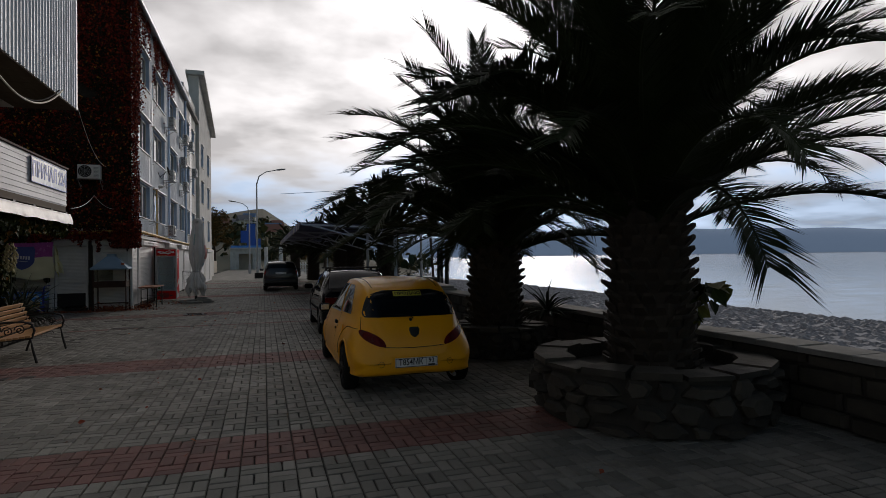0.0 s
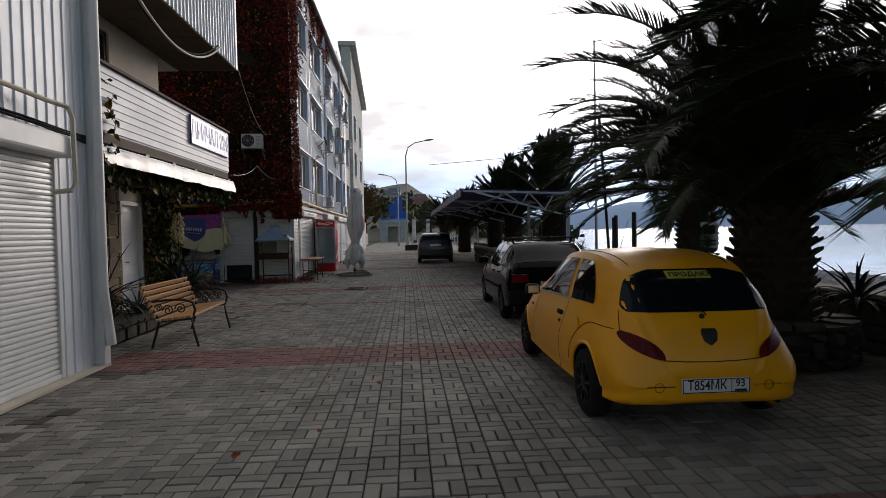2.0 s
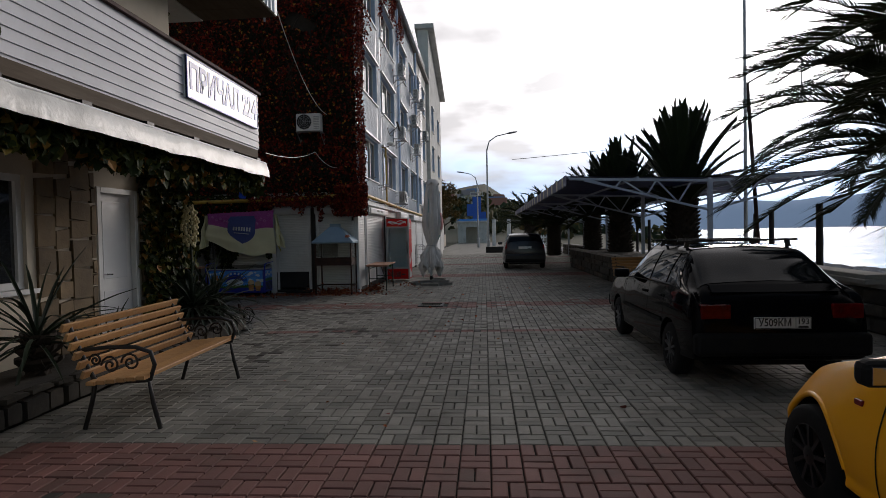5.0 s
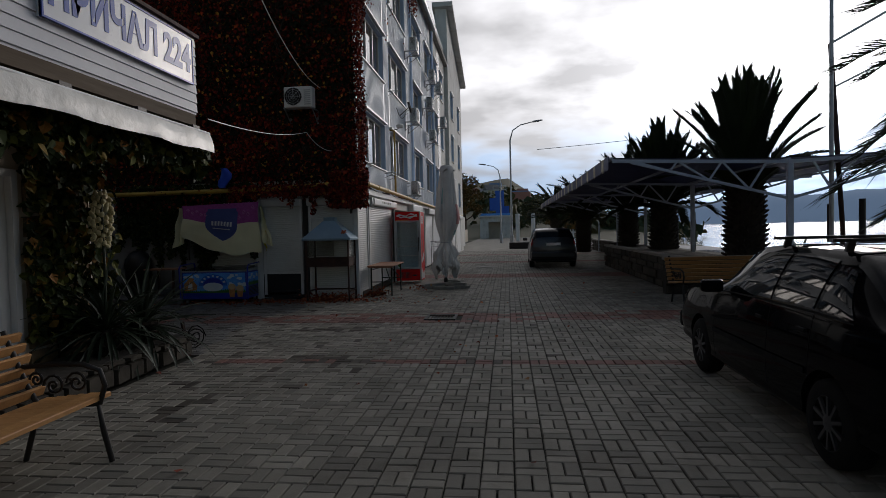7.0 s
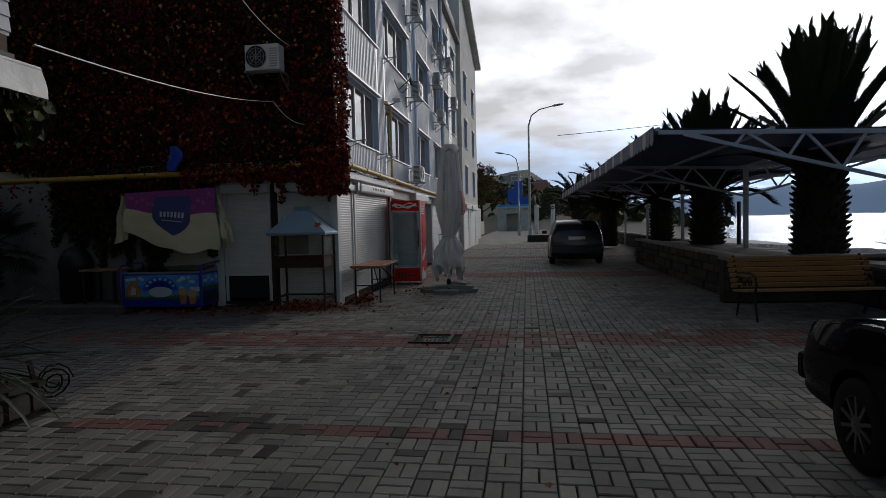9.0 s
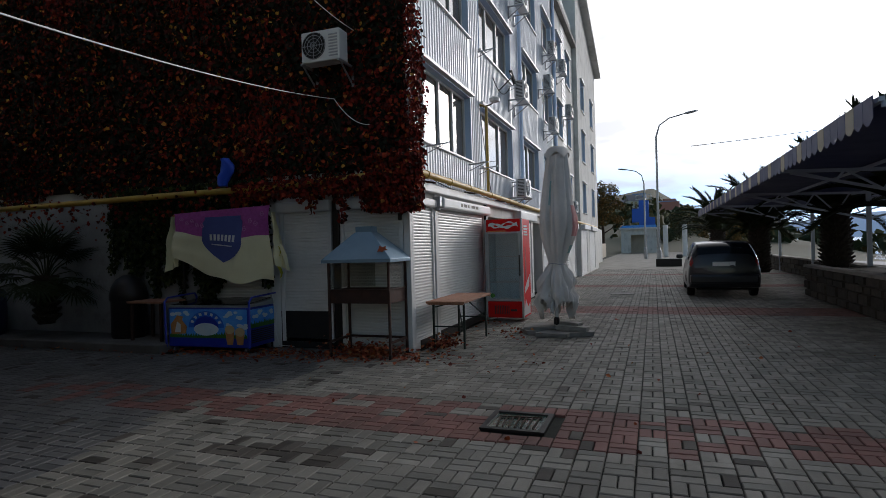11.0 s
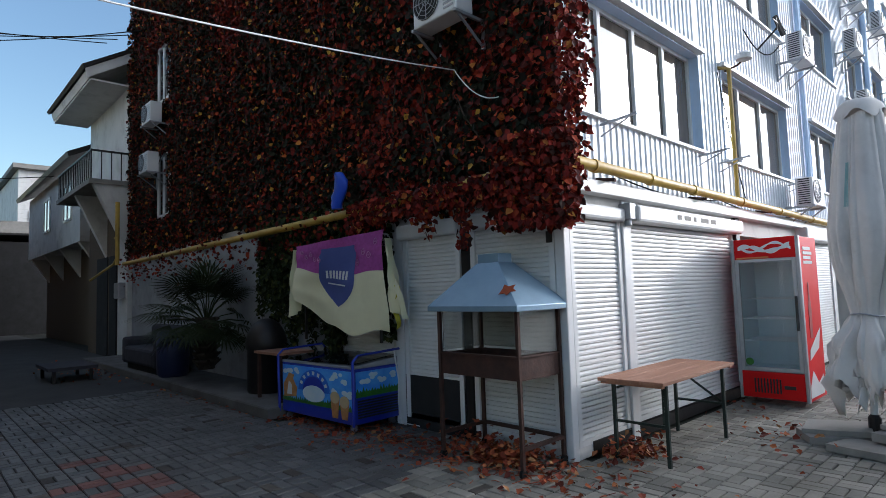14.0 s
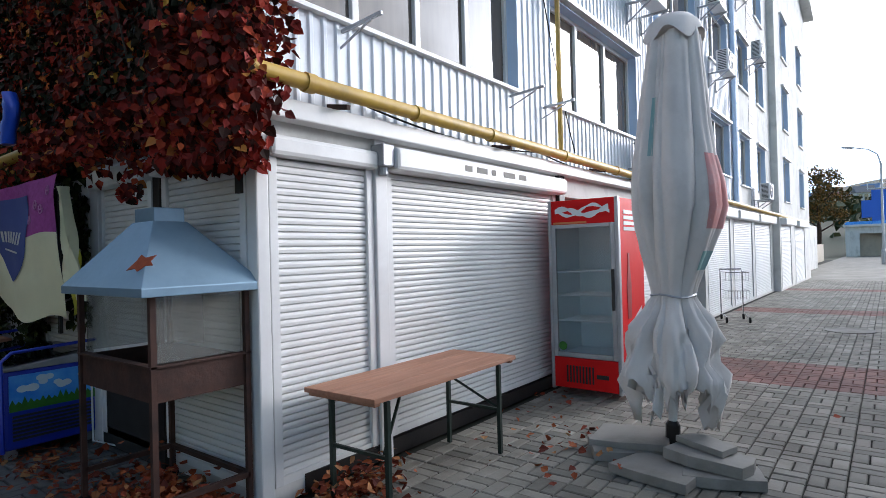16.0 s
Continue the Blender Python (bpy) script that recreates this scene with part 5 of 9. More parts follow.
for y in (0.98, 1.85):
    rk = Geo().bar((-0.64, y, 1.425), (0.64, y, 1.425), 0.035, 0.025)
    for s in (-1, 1):
        rk.bar((s * 0.53, y, 1.42), (s * 0.55, y, 1.345), 0.05, 0.03)
    part("roof_rack_bar", rk, M_BLACKMETAL, la, "black roof rack bar", bevel=0.004)

# the dark grey people carrier further on
VA = CarShell([(0.0, 0.36, 0.82, 0.92, 0.72, 0.70, 0.60), (0.06, 0.28, 0.94, 1.20, 0.80, 0.76, 0.62), (0.22, 0.25, 0.98, 1.44, 0.835, 0.79, 0.62), (0.50, 0.24, 0.98, 1.545, 0.845, 0.80, 0.62), (1.2, 0.22, 0.97, 1.585, 0.85, 0.805, 0.625), (2.3, 0.22, 0.95, 1.575, 0.85, 0.805, 0.63),
               (2.75, 0.22, 0.94, 1.47, 0.85, 0.80, 0.64), (3.4, 0.23, 0.92, 1.06, 0.845, 0.79, 0.66), (3.7, 0.24, 0.88, 0.94, 0.84, 0.77, 0.66), (4.35, 0.27, 0.72, 0.77, 0.78, 0.70, 0.56), (4.5, 0.34, 0.60, 0.63, 0.68, 0.60, 0.46)], 0.90)
va = car("people_carrier", pose(0.80, 29.0, 0, 0, 0, -1.0), "dark grey people carrier parked beside the paving", VA, M_GREYCAR, (0.85, 3.6), 0.31, 0.74, 8)
part("rear_window", VA.patch(0.07, 0.44, 5.0, 7, 0.006, 0, 10, 8, 0.07, 0.44), M_CARGLASS, va, smooth=60)
part("windscreen", VA.patch(2.8, 3.4, 5.6, 7, 0.006, 0, 10, 8), M_CARGLASS, va, smooth=60)
for s in (-1, 1):
    part("side_window", VA.patch(0.6, 2.95, 4.3, 5.6, 0.006, s, 16, 8, 0.8, 2.6), M_CARGLASS, va, smooth=60)
    part("tail_lamp", VA.patch(0.03, 0.24, 3.9, 5.0, 0.008, s, 6, 6), M_LAMPRED, va, smooth=60)
    part("wing_mirror", Geo(Matrix.Translation((s * 0.95, 2.95, 1.0))).box(-0.09, -0.04, -0.06, 0.09, 0.05, 0.06), M_GREYCAR, va, bevel=0.03)
part("bumper", Geo().box(-0.78, -0.06, 0.36, 0.78, 0.1, 0.60), M_GREYCAR, va, bevel=0.05)
number_plate(va, "", "", 0.0, 0.86)

# ---- palms and spiky plants ----
def frond_mesh(name, length, lift, bend, seed, pairs=150, leaf=0.46, width=0.026, droop=0.16):
    """A feather leaf: an arching midrib along +x with two rows of narrow leaflets."""
    rng = random.Random(seed)
    g = Geo()
    n = 14
    pts, p, a = [], Vector((0, 0, 0)), radians(lift)
    twist = rng.uniform(-0.10, 0.10)
    for i in range(n + 1):
        pts.append(p.copy())
        f = i / n
        p = p + Vector((math.cos(a), twist * f, math.sin(a))) * (length / n)
        a -= radians(bend) / n * (0.4 + 1.2 * f)
    g.tube(pts, [0.028 * (1 - 0.88 * i / n) + 0.002 for i in range(n + 1)], 5)
    v, f = [], []
    for k in range(pairs):
        s = 0.10 + 0.90 * (k + rng.uniform(-0.2, 0.2)) / pairs
        s = min(max(s, 0.05), 0.995)
        i = min(int(s * n), n - 1)
        u = s * n - i
        base = pts[i].lerp(pts[i + 1], u)
        d = (pts[i + 1] - pts[i]).normalized()
        up = Vector((-d.z, 0, d.x))
        for side in (-1, 1):
            ln = leaf * (0.45 + 0.55 * math.sin(min(1.0, s * 1.15 + 0.18) * math.pi * 0.80)) * rng.uniform(0.93, 1.06)
            out = Vector((0, side, 0))
            w = (d * (0.62 + 0.5 * s) + out * (0.95 - 0.35 * s) + up * rng.uniform(0.20, 0.40)).normalized()
            tip = base + w * ln + Vector((0, 0, -droop * ln * rng.uniform(0.7, 1.3)))
            mid = base + w * ln * 0.45
            e = d * width * 0.5
            b = len(v)
            v += [base - e * 0.6, mid - e, tip, mid + e, base + e * 0.6]
            f += [(b, b + 1, b + 3, b + 4), (b + 1, b + 2, b + 3)]
    g.add(v, f)
    me = bpy.data.meshes.new(name)
    me.from_pydata(g.v, [], g.f)
    return me


def frond_set(prefix, length, material_used, leaf=0.46, seed=1):
    out = []
    for i, (lift, bend) in enumerate(((84, 50), (74, 74), (63, 88), (52, 94), (40, 92), (26, 84), (10, 70), (-10, 50))):
        me = frond_mesh(prefix, length * (1.0 - 0.02 * i), lift, bend, seed * 50 + i, leaf=leaf, droop=0.11)
        me.materials.append(material_used)
        out.append(me)
    return out


def trunk_geo(h, r0, r1, seed):
    """A stout trunk set with the stubs of cut leaves."""
    rng = random.Random(seed)
    g = Geo()
    rings = []
    for i in range(9):
        z = h * i / 8
        r = r0 + (r1 - r0) * i / 8
        rings.append([((r + rng.uniform(-0.02, 0.02)) * math.cos(a), (r + rng.uniform(-0.02, 0.02)) * math.sin(a), z) for a in [2 * math.pi * k / 14 for k in range(14)]])
    g.loft(rings)
    z, k = 0.05, 0
    while z < h:
        r = r0 + (r1 - r0) * z / h
        for j in range(13):
            a = 2 * math.pi * (j + 0.5 * (k % 2)) / 13 + rng.uniform(-0.08, 0.08)
            c, s = math.cos(a), math.sin(a)
            o = rng.uniform(0.05, 0.11)
            g.loft([[(r * c - s * w * 0.07, r * s + c * w * 0.07, z + q) for w, q in ((-1, 0), (1, 0), (0.8, 0.07), (-0.8, 0.07))],
                    [((r + o) * c - s * w * 0.045, (r + o) * s + c * w * 0.045, z + 0.08 + q) for w, q in ((-1, 0), (1, 0), (0.8, 0.035), (-0.8, 0.035))]])
        z += 0.11
        k += 1
    return g


def palm(x, y, h, radius, counts, fronds, seed, label, z0=0.0, upright=0.0):
    root = thing("palm_tree", pose(x, y, z0), label, "palm tree", "date palms along the promenade")
    part("trunk", trunk_geo(h, radius * 1.1, radius, seed), M_TRUNK, root, "thick brown trunk with cut leaf stubs")
    rng = random.Random(seed)
    k = 0
    for tier, n in enumerate(counts):
        for j in range(n):
            az = 360 * j / max(n, 1) + rng.uniform(-12, 12) + tier * 37
            ob = new("frond", fronds[tier])
            ob.parent = root
            sc = rng.uniform(0.86, 1.08)
            ob.matrix_basis = pose(0.10 * math.cos(radians(az)), 0.10 * math.sin(radians(az)), h - 0.1 - 0.045 * tier, rng.uniform(-9, 9), rng.uniform(-7, 5), az) @ Matrix.Diagonal((sc, sc, sc, 1))
            k += 1
    return root


LONG = frond_set("frond", 3.3, M_FROND, 0.50, 1)
MID = frond_set("frond", 2.5, M_FROND, 0.42, 2)
STIFF, BUSHY = [], []
for i, (lift, bend) in enumerate(((87, 10), (78, 16), (67, 22), (54, 32), (38, 55), (14, 75), (-18, 45), (-42, 30))):
    for kind, length, leaf in ((STIFF, 2.6, 0.34), (BUSHY, 2.35, 0.42)):
        kind.append(frond_mesh("frond", length * (1 - 0.035 * i), lift, bend, 400 + i, 190, leaf, 0.042, 0.05))
        kind[-1].materials.append(M_FROND)
palm(3.75, 4.95, 1.85, 0.36, (8, 13, 17, 17, 15, 5, 0, 0), LONG, 11, "large date palm with long arching dark fronds in a stone planter", 0.25)
palm(3.55, 8.55, 1.65, 0.36, (7, 11, 13, 14, 14, 9, 0, 0), LONG, 12, "date palm with drooping dark fronds beside the sea wall", 0.2)
palm(5.7, 14.4, 2.6, 0.34, (7, 11, 14, 14, 14, 12, 8, 4), LONG, 13, "date palm with feathery fronds lit from behind", 0.2)
palm(4.75, 22.6, 1.9, 0.38, (8, 12, 11, 7, 5, 0, 0, 0), STIFF, 14, "cropped date palm with short upright fronds", 0.5)
palm(4.2, 27.6, 1.8, 0.36, (9, 14, 14, 12, 10, 3, 0, 0), BUSHY, 15, "cropped date palm with bushy upright fronds", 0.5)
palm(4.2, 33.0, 2.1, 0.34, (5, 9, 11, 10, 8, 5, 2, 0), MID, 16, "date palm growing through the canopy row", 0.3)
palm(3.2, 39.5, 2.0, 0.34, (5, 9, 11, 10, 8, 5, 2, 0), MID, 17, "far date palm on the promenade", 0.1)
palm(2.4, 47.0, 2.0, 0.32, (5, 8, 9, 8, 6, 3, 0, 0), MID, 18, "far date palm on the promenade", 0.1)


def blade_plant(name, x, y, z, n, length, width, label, category, seed, mt=None, low=8, trunk=0.0):
    """A rosette of stiff, sword-shaped leaves, each a part."""
    root = thing(name, pose(x, y, z), label, category)
    if trunk:
        part("stem", trunk_geo(trunk, 0.10, 0.08, seed), M_TRUNK, root)
    rng = random.Random(seed)
    meshes = []
    for k in range(3):
        g = Geo()
        a = radians(4 * k)
        rows, p = [], Vector((0, 0, 0))
        for i in range(7):
            f = i / 6
            w = width * (0.55 + 0.9 * f) * (1 - f ** 2.2) + 0.002
            rows.append([(p.x, -w, p.z + w * 0.5), (p.x, 0, p.z - 0.004), (p.x, w, p.z + w * 0.5)])
            p += Vector((math.cos(a), 0, -math.sin(a))) * length / 6
            a += radians(4 + 5 * k)
        g.loft(rows, False, False)
        me = g.mesh("leaf", 70)
        me.materials.append(mt or M_YUCCA)
        meshes.append(me)
    for i in range(n):
        f = i / n
        ob = new("leaf", meshes[i % 3])
        ob.parent = root
        sc = rng.uniform(0.75, 1.1)
        ob.matrix_basis = pose(0, 0, trunk, 0, -(85 - (85 - low) * f ** 0.8 + rng.uniform(-8, 8)), i * 137.5) @ Matrix.Diagonal((sc, sc, sc, 1))
    return root


blade_plant("yucca_plant", -4.95, 11.05, 0.24, 46, 0.95, 0.022, "yucca with long thin green leaves in the stone bed", "yucca", 21, low=-15, trunk=0.3)
blade_plant("yucca_plant", -4.90, 12.0, 0.24, 34, 0.6, 0.02, "small yucca in the stone bed behind the bench", "yucca", 22, low=-10)
flowering = blade_plant("yucca_plant", -4.97, 13.92, 0.24, 80, 0.85, 0.024, "bushy yucca with a creamy flower spike beside the cafe door", "yucca", 23, low=-20, trunk=0.25)
blade_plant("yucca_plant", -4.92, 14.45, 0.24, 80, 0.90, 0.024, "bushy yucca at the end of the stone bed", "yucca", 24, low=-25, trunk=0.2)
part("flower_stem", Geo().tube([(0, 0, 0.3), (0.01, 0, 0.9), (0.0, 0, 1.72)], 0.014, 6), M_YUCCA, flowering)
M_BLOSSOM = material("creamy_yucca_blossom", (0.62, 0.56, 0.34), (0.42, 0.36, 0.18), 0.6, 0, 12, 60, 0.1)
bells = Geo()
br = random.Random(8)
for i in range(90):
    f = i / 89
    a, r = i * 2.4, (0.03 + 0.09 * math.sin(math.pi * (0.12 + 0.80 * f))) * br.uniform(0.6, 1.05)
    bell = Geo(pose(r * math.cos(a), r * math.sin(a), 1.14 + 0.56 * f, br.uniform(-30, 30), br.uniform(-30, 30), 0)).lathe([(0.005, 0.02), (0.018, 0.008), (0.024, -0.014), (0.020, -0.034)], 6)
    bells.add(bell.v, bell.f)
part("blossom", bells, M_BLOSSOM, flowering, "creamy hanging blossoms", smooth=60)
blade_plant("agave_plant", 4.35, 8.3, 0.62, 40, 0.62, 0.03, "spiky agave on the sea wall planter", "agave", 25, low=5)
blade_plant("agave_plant", 5.2, 20.9, 0.80, 18, 0.4, 0.03, "small spiky plant in the stone planter", "agave", 26, low=5)


def fan_palm(x, y, z, seed):
    """A small fan palm: stalks that each bear a pleated, split fan."""
    root = thing("fan_palm", pose(x, y, z), "dark fan palm in a pot by the white wall", "fan palm")
    part("trunk", trunk_geo(0.75, 0.13, 0.10, seed), M_TRUNK, root)
    g = Geo()
    g.tube([(0, 0, 0), (0.25, 0, 0.12), (0.5, 0, 0.16)], 0.008, 5)
    v, f = [], []
    for k in range(22):
        a = radians(-115 + 230 * k / 21)
        d = Vector((math.cos(a), math.sin(a), 0.15))
        e = Vector((-math.sin(a), math.cos(a), 0)) * 0.014
        c = Vector((0.5, 0, 0.16))
        L = 0.42 * (0.75 + 0.25 * math.cos(a))
        b = len(v)
        v += [c, c + d * L * 0.55 - e, c + d * L + Vector((0, 0, -0.08)), c + d * L * 0.55 + e]
        f += [(b, b + 1, b + 2, b + 3)]
    g.add(v, f)
    me = bpy.data.meshes.new("fan_leaf")
    me.from_pydata(g.v, [], g.f)
    me.materials.append(M_FROND)
    rng = random.Random(seed)
    for i in range(40):
        ob = new("fan_leaf", me)
        ob.parent = root
        ob.matrix_basis = pose(0, 0, 0.72, rng.uniform(-20, 20), -rng.uniform(-45, 65), i * 137.5) @ Matrix.Scale(rng.uniform(0.95, 1.35), 4)
    return root


fan_palm(-10.6, 20.1, 0.35, 31)

# ---- stalls: table, fridge, umbrella, grill, freezer, banner ----
def beer_table():
    t = thing("folding_table", pose(-3.64, 21.62, 0, 0, 0, 1.0), "folding beer table with a worn pine top and green iron legs", "table")
    for i in range(3):
        part("board", Geo().box(-0.29 + i * 0.194, -0.76, 0.665, -0.29 + i * 0.194 + 0.19, 0.76, 0.695), M_TABLE, t, bevel=0.004)
    for y in (-0.74, 0.70):
        part("batten", Geo().box(-0.27, y, 0.645, 0.27, y + 0.04, 0.665), M_TABLE, t)
    m = material("dark_green_iron", (0.02, 0.035, 0.028), None, 0.5, 0.3)
    for s in (-1, 1):
        for x in (-0.23, 0.23):
            part("leg", Geo().bar((x, s * 0.60, 0.0), (x, s * 0.60, 0.645), 0.028), m, t)
        part("leg_brace", Geo().bar((-0.23, s * 0.60, 0.32), (0.23, s * 0.60, 0.32), 0.02).bar((-0.2, s * 0.60, 0.60), (-0.02, s * 0.20, 0.64), 0.016).bar((0.2, s * 0.60, 0.34), (0.02, s * 0.22, 0.64), 0.016), m, t)
    return t


def wave_band(y_face, x0, x1, z, h, amp, thick, phase):
    """A white flowing ribbon drawn on a front."""
    g = Geo()
    top, bot = [], []
    for i in range(25):
        f = i / 24
        x = x0 + (x1 - x0) * f
        c = z + amp * math.sin(f * 7 + phase)
        w = thick * (0.4 + 0.6 * abs(math.sin(f * 11 + phase)))
        top.append((x, y_face, c + w))
        bot.append((x, y_face, c - w))
    return g.loft([top, bot], False, False)


def drinks_fridge():
    f = thing("drinks_fridge", pose(-3.55, 24.02, 0.03), "red glass-door drinks fridge, empty, standing by the stalls", "fridge")
    b = Geo()
    b.box(-0.37, 0.04, 0.04, -0.34, 0.70, 1.94).box(0.34, 0.04, 0.04, 0.37, 0.70, 1.94).box(-0.34, 0.66, 0.04, 0.34, 0.70, 1.94).box(-0.34, 0.04, 0.04, 0.34, 0.66, 0.36).box(-0.34, 0.04, 1.72, 0.34, 0.66, 1.94)
    body = part("body", b, M_REDPAINT, f, "glossy red cabinet", bevel=0.008)
    part("liner", Geo().box(-0.338, 0.08, 0.36, -0.325, 0.655, 1.72).box(0.325, 0.08, 0.36, 0.338, 0.655, 1.72).box(-0.325, 0.64, 0.36, 0.325, 0.655, 1.72).box(-0.325, 0.08, 0.36, 0.325, 0.64, 0.375), material("pale_fridge_liner", (0.78, 0.86, 0.88), (0.70, 0.80, 0.83), 0.4), f)
    part("corner_trim", Geo().box(-0.372, 0.0, 0.03, -0.335, 0.06, 1.95).box(0.335, 0.0, 0.03, 0.372, 0.06, 1.95), M_GREYMETAL, f, bevel=0.008)
    part("top_sign", Geo().box(-0.335, 0.005, 1.70, 0.335, 0.045, 1.945), M_REDPAINT, f, "red lit sign with a white flowing script mark", bevel=0.006)
    mark = wave_band(0.002, -0.29, 0.28, 1.82, 0, 0.035, 0.032, 0.4)
    mark.add(wave_band(0.001, -0.27, 0.29, 1.835, 0, 0.05, 0.018, 3.0).v, wave_band(0.001, -0.27, 0.29, 1.835, 0, 0.05, 0.018, 3.0).f)
    part("script_mark", mark, M_SIGN, f)
    part("stripe", Geo().box(-0.31, 0.0, 1.705, 0.05, 0.004, 1.725), material("orange_stripe", (0.7, 0.25, 0.08), None, 0.5), f)
    part("door_frame", wall_y(0.0, 0.035, -0.335, 0.335, 0.36, 1.70, [(-0.29, 0.29, 0.41, 1.66)]), M_GREYMETAL, f, bevel=0.006)
    gl = part("door_glass", Geo().box(-0.29, 0.014, 0.41, 0.29, 0.02, 1.66), M_GLASS, f, "clear glass door")
    gl.visible_shadow = False
    part("door_handle", Geo().box(0.30, -0.03, 0.85, 0.325, 0.0, 1.25), M_BLACK, f, bevel=0.006)
    for z in (0.72, 0.98, 1.22):
        sh = Geo()
        for i in range(14):
            sh.cyl((-0.32, 0.10 + i * 0.04, z), (0.32, 0.10 + i * 0.04, z), 0.0025, n=5)
        part("wire_shelf", sh.bar((-0.32, 0.08, z), (0.32, 0.08, z), 0.012), M_WHITE, f, "white wire shelf")
    gr = Geo()
    for i in range(9):
        gr.box(-0.20 + i * 0.034, -0.004, 0.11, -0.20 + i * 0.034 + 0.016, 0.004, 0.28)
    part("base_panel", Geo().box(-0.335, 0.002, 0.05, 0.335, 0.045, 0.355), M_REDPAINT, f, bevel=0.006)
    part("grille", gr, M_BLACK, f, "black slotted air grille")
    part("thermostat", Geo().box(0.12, -0.006, 0.17, 0.24, 0.002, 0.21), M_BLACK, f)
    part("round_sticker", Geo(pose(-0.24, 0.011, 0.47, 90)).cyl((0, 0, 0), (0, 0, 0.004), 0.045), M_GREENPRINT, f)
    # printed flank: pale bottle and script shapes
    pr = Geo().prism([(0.20, 0.75), (0.30, 0.75), (0.31, 1.10), (0.27, 1.28), (0.27, 1.40), (0.23, 1.40), (0.23, 1.28), (0.19, 1.10)], 0.372, 0.375, "x")
    part("bottle_print", pr, material("dark_red_print", (0.32, 0.02, 0.02), None, 0.4), f)
    sb = Geo()
    for i in range(4):
        part("lettering_bar", Geo().box(0.372, 0.14, 1.62 + i * 0.055, 0.376, 0.14 + 0.34 - 0.05 * (i % 2), 1.655 + i * 0.055), M_SIGN, f, "white lettering bar")
    sb.prism([(0.12, 0.50), (0.50, 0.62), (0.60, 0.85), (0.45, 0.78), (0.15, 0.62)], 0.372, 0.375, "x").prism([(0.06, 0.08), (0.60, 0.08), (0.60, 0.3), (0.4, 0.22), (0.2, 0.38), (0.06, 0.2)], 0.372, 0.375, "x")
    part("flank_print", sb, M_SIGN, f, "white lettering bars and splash on the flank")
    return f


def folded_umbrella():
    u = thing("folded_umbrella", pose(-2.385, 22.86, 0, 0.4, 1.8, 0), "closed grey-white market umbrella tied at the waist", "umbrella")
    part("pole", Geo().cyl((0, 0, 0.05), (0, 0, 3.05), 0.03, n=14), M_WHITE, u, smooth=40)
    part("foot", Geo().lathe([(0.05, 0.0), (0.05, 0.22), (0.032, 0.25)], 14), M_BLACKMETAL, u)
    prof = [(3.06, 0.10, 0.012), (3.02, 0.14, 0.02), (2.93, 0.155, 0.028), (2.72, 0.175, 0.036), (2.5, 0.20, 0.042), (2.3, 0.222, 0.046), (2.1, 0.24, 0.05), (1.92, 0.248, 0.054), (1.75, 0.242, 0.056), (1.6, 0.222, 0.054), (1.45, 0.195, 0.05), (1.32, 0.165, 0.042), (1.22, 0.142, 0.032), (1.14, 0.128, 0.022), (1.07, 0.15, 0.035), (1.00, 0.185, 0.06),
            (0.92, 0.215, 0.08), (0.84, 0.235, 0.09), (0.76, 0.25, 0.095), (0.68, 0.262, 0.1), (0.60, 0.268, 0.1), (0.52, 0.262, 0.1), (0.45, 0.245, 0.1), (0.39, 0.225, 0.1)]

    def cloth_pt(t, z, r, a, off=0.0):
        low = z < 1.12
        ph = 1.3 * noise.noise((z * (2.2 if low else 0.5), 0, 3))
        w = abs(math.sin(t * 3.5 + ph + 0.7 * math.sin(2 * t))) ** 0.55
        w2 = abs(math.sin(t * 6.5 - 2 * ph + math.sin(3 * t))) ** 0.6
        fold = a * (1.5 * w - 0.9) + a * 0.55 * (w2 - 0.6)
        fold += a * (0.9 if low else 0.35) * noise.noise((math.cos(t) * 3.2, math.sin(t) * 3.2, z * (5 if low else 1.6)))
        fold += a * (0.6 if low else 0.15) * noise.noise((math.cos(t) * 8, math.sin(t) * 8, z * (9 if low else 4)))
        bulge = 0.06 * math.exp(-((z - 1.75) / 0.3) ** 2) * max(0.0, math.cos(t - 0.1))
        rr = r + fold + bulge + off
        dz = 0.0
        if z < 0.55:
            dz = (0.55 - z) * (2.2 * noise.noise((math.cos(t) * 2.5, math.sin(t) * 2.5, 9)) + 1.2 * noise.noise((math.cos(t) * 9, math.sin(t) * 9, 2)))
        return (rr * math.cos(t), rr * math.sin(t), z + dz)

    n = 140
    canopy = part("canopy", Geo().loft([[cloth_pt(2 * math.pi * k / n, z, r, a) for k in range(n)] for z, r, a in prof], False), M_UMBRELLA, u, "folded grey-white cloth with faded print", smooth=60)
    sol = canopy.modifiers.new("cloth", "SOLIDIFY")
    sol.thickness = 0.004
    for nm, col, t0, t1, i0, i1 in (("pink", (0.55, 0.20, 0.19), -0.55, 0.35, 6, 10), ("teal", (0.22, 0.42, 0.42), -0.5, 0.15, 10, 12), ("teal", (0.25, 0.44, 0.44), -2.05, -1.93, 4, 7)):
        mt = bpy.data.materials.get(nm + "_faded_print") or material(nm + "_faded_print", col, tuple(c * 0.5 + 0.28 for c in col), 0.9, 0, 5, 40, 0.2)
        part("faded_print", Geo().loft([[cloth_pt(t0 + (t1 - t0) * k / 10, prof[i][0], prof[i][1], prof[i][2], 0.004) for k in range(11)] for i in range(i0, i1)], False, False), mt, u, smooth=60)
    cap = []
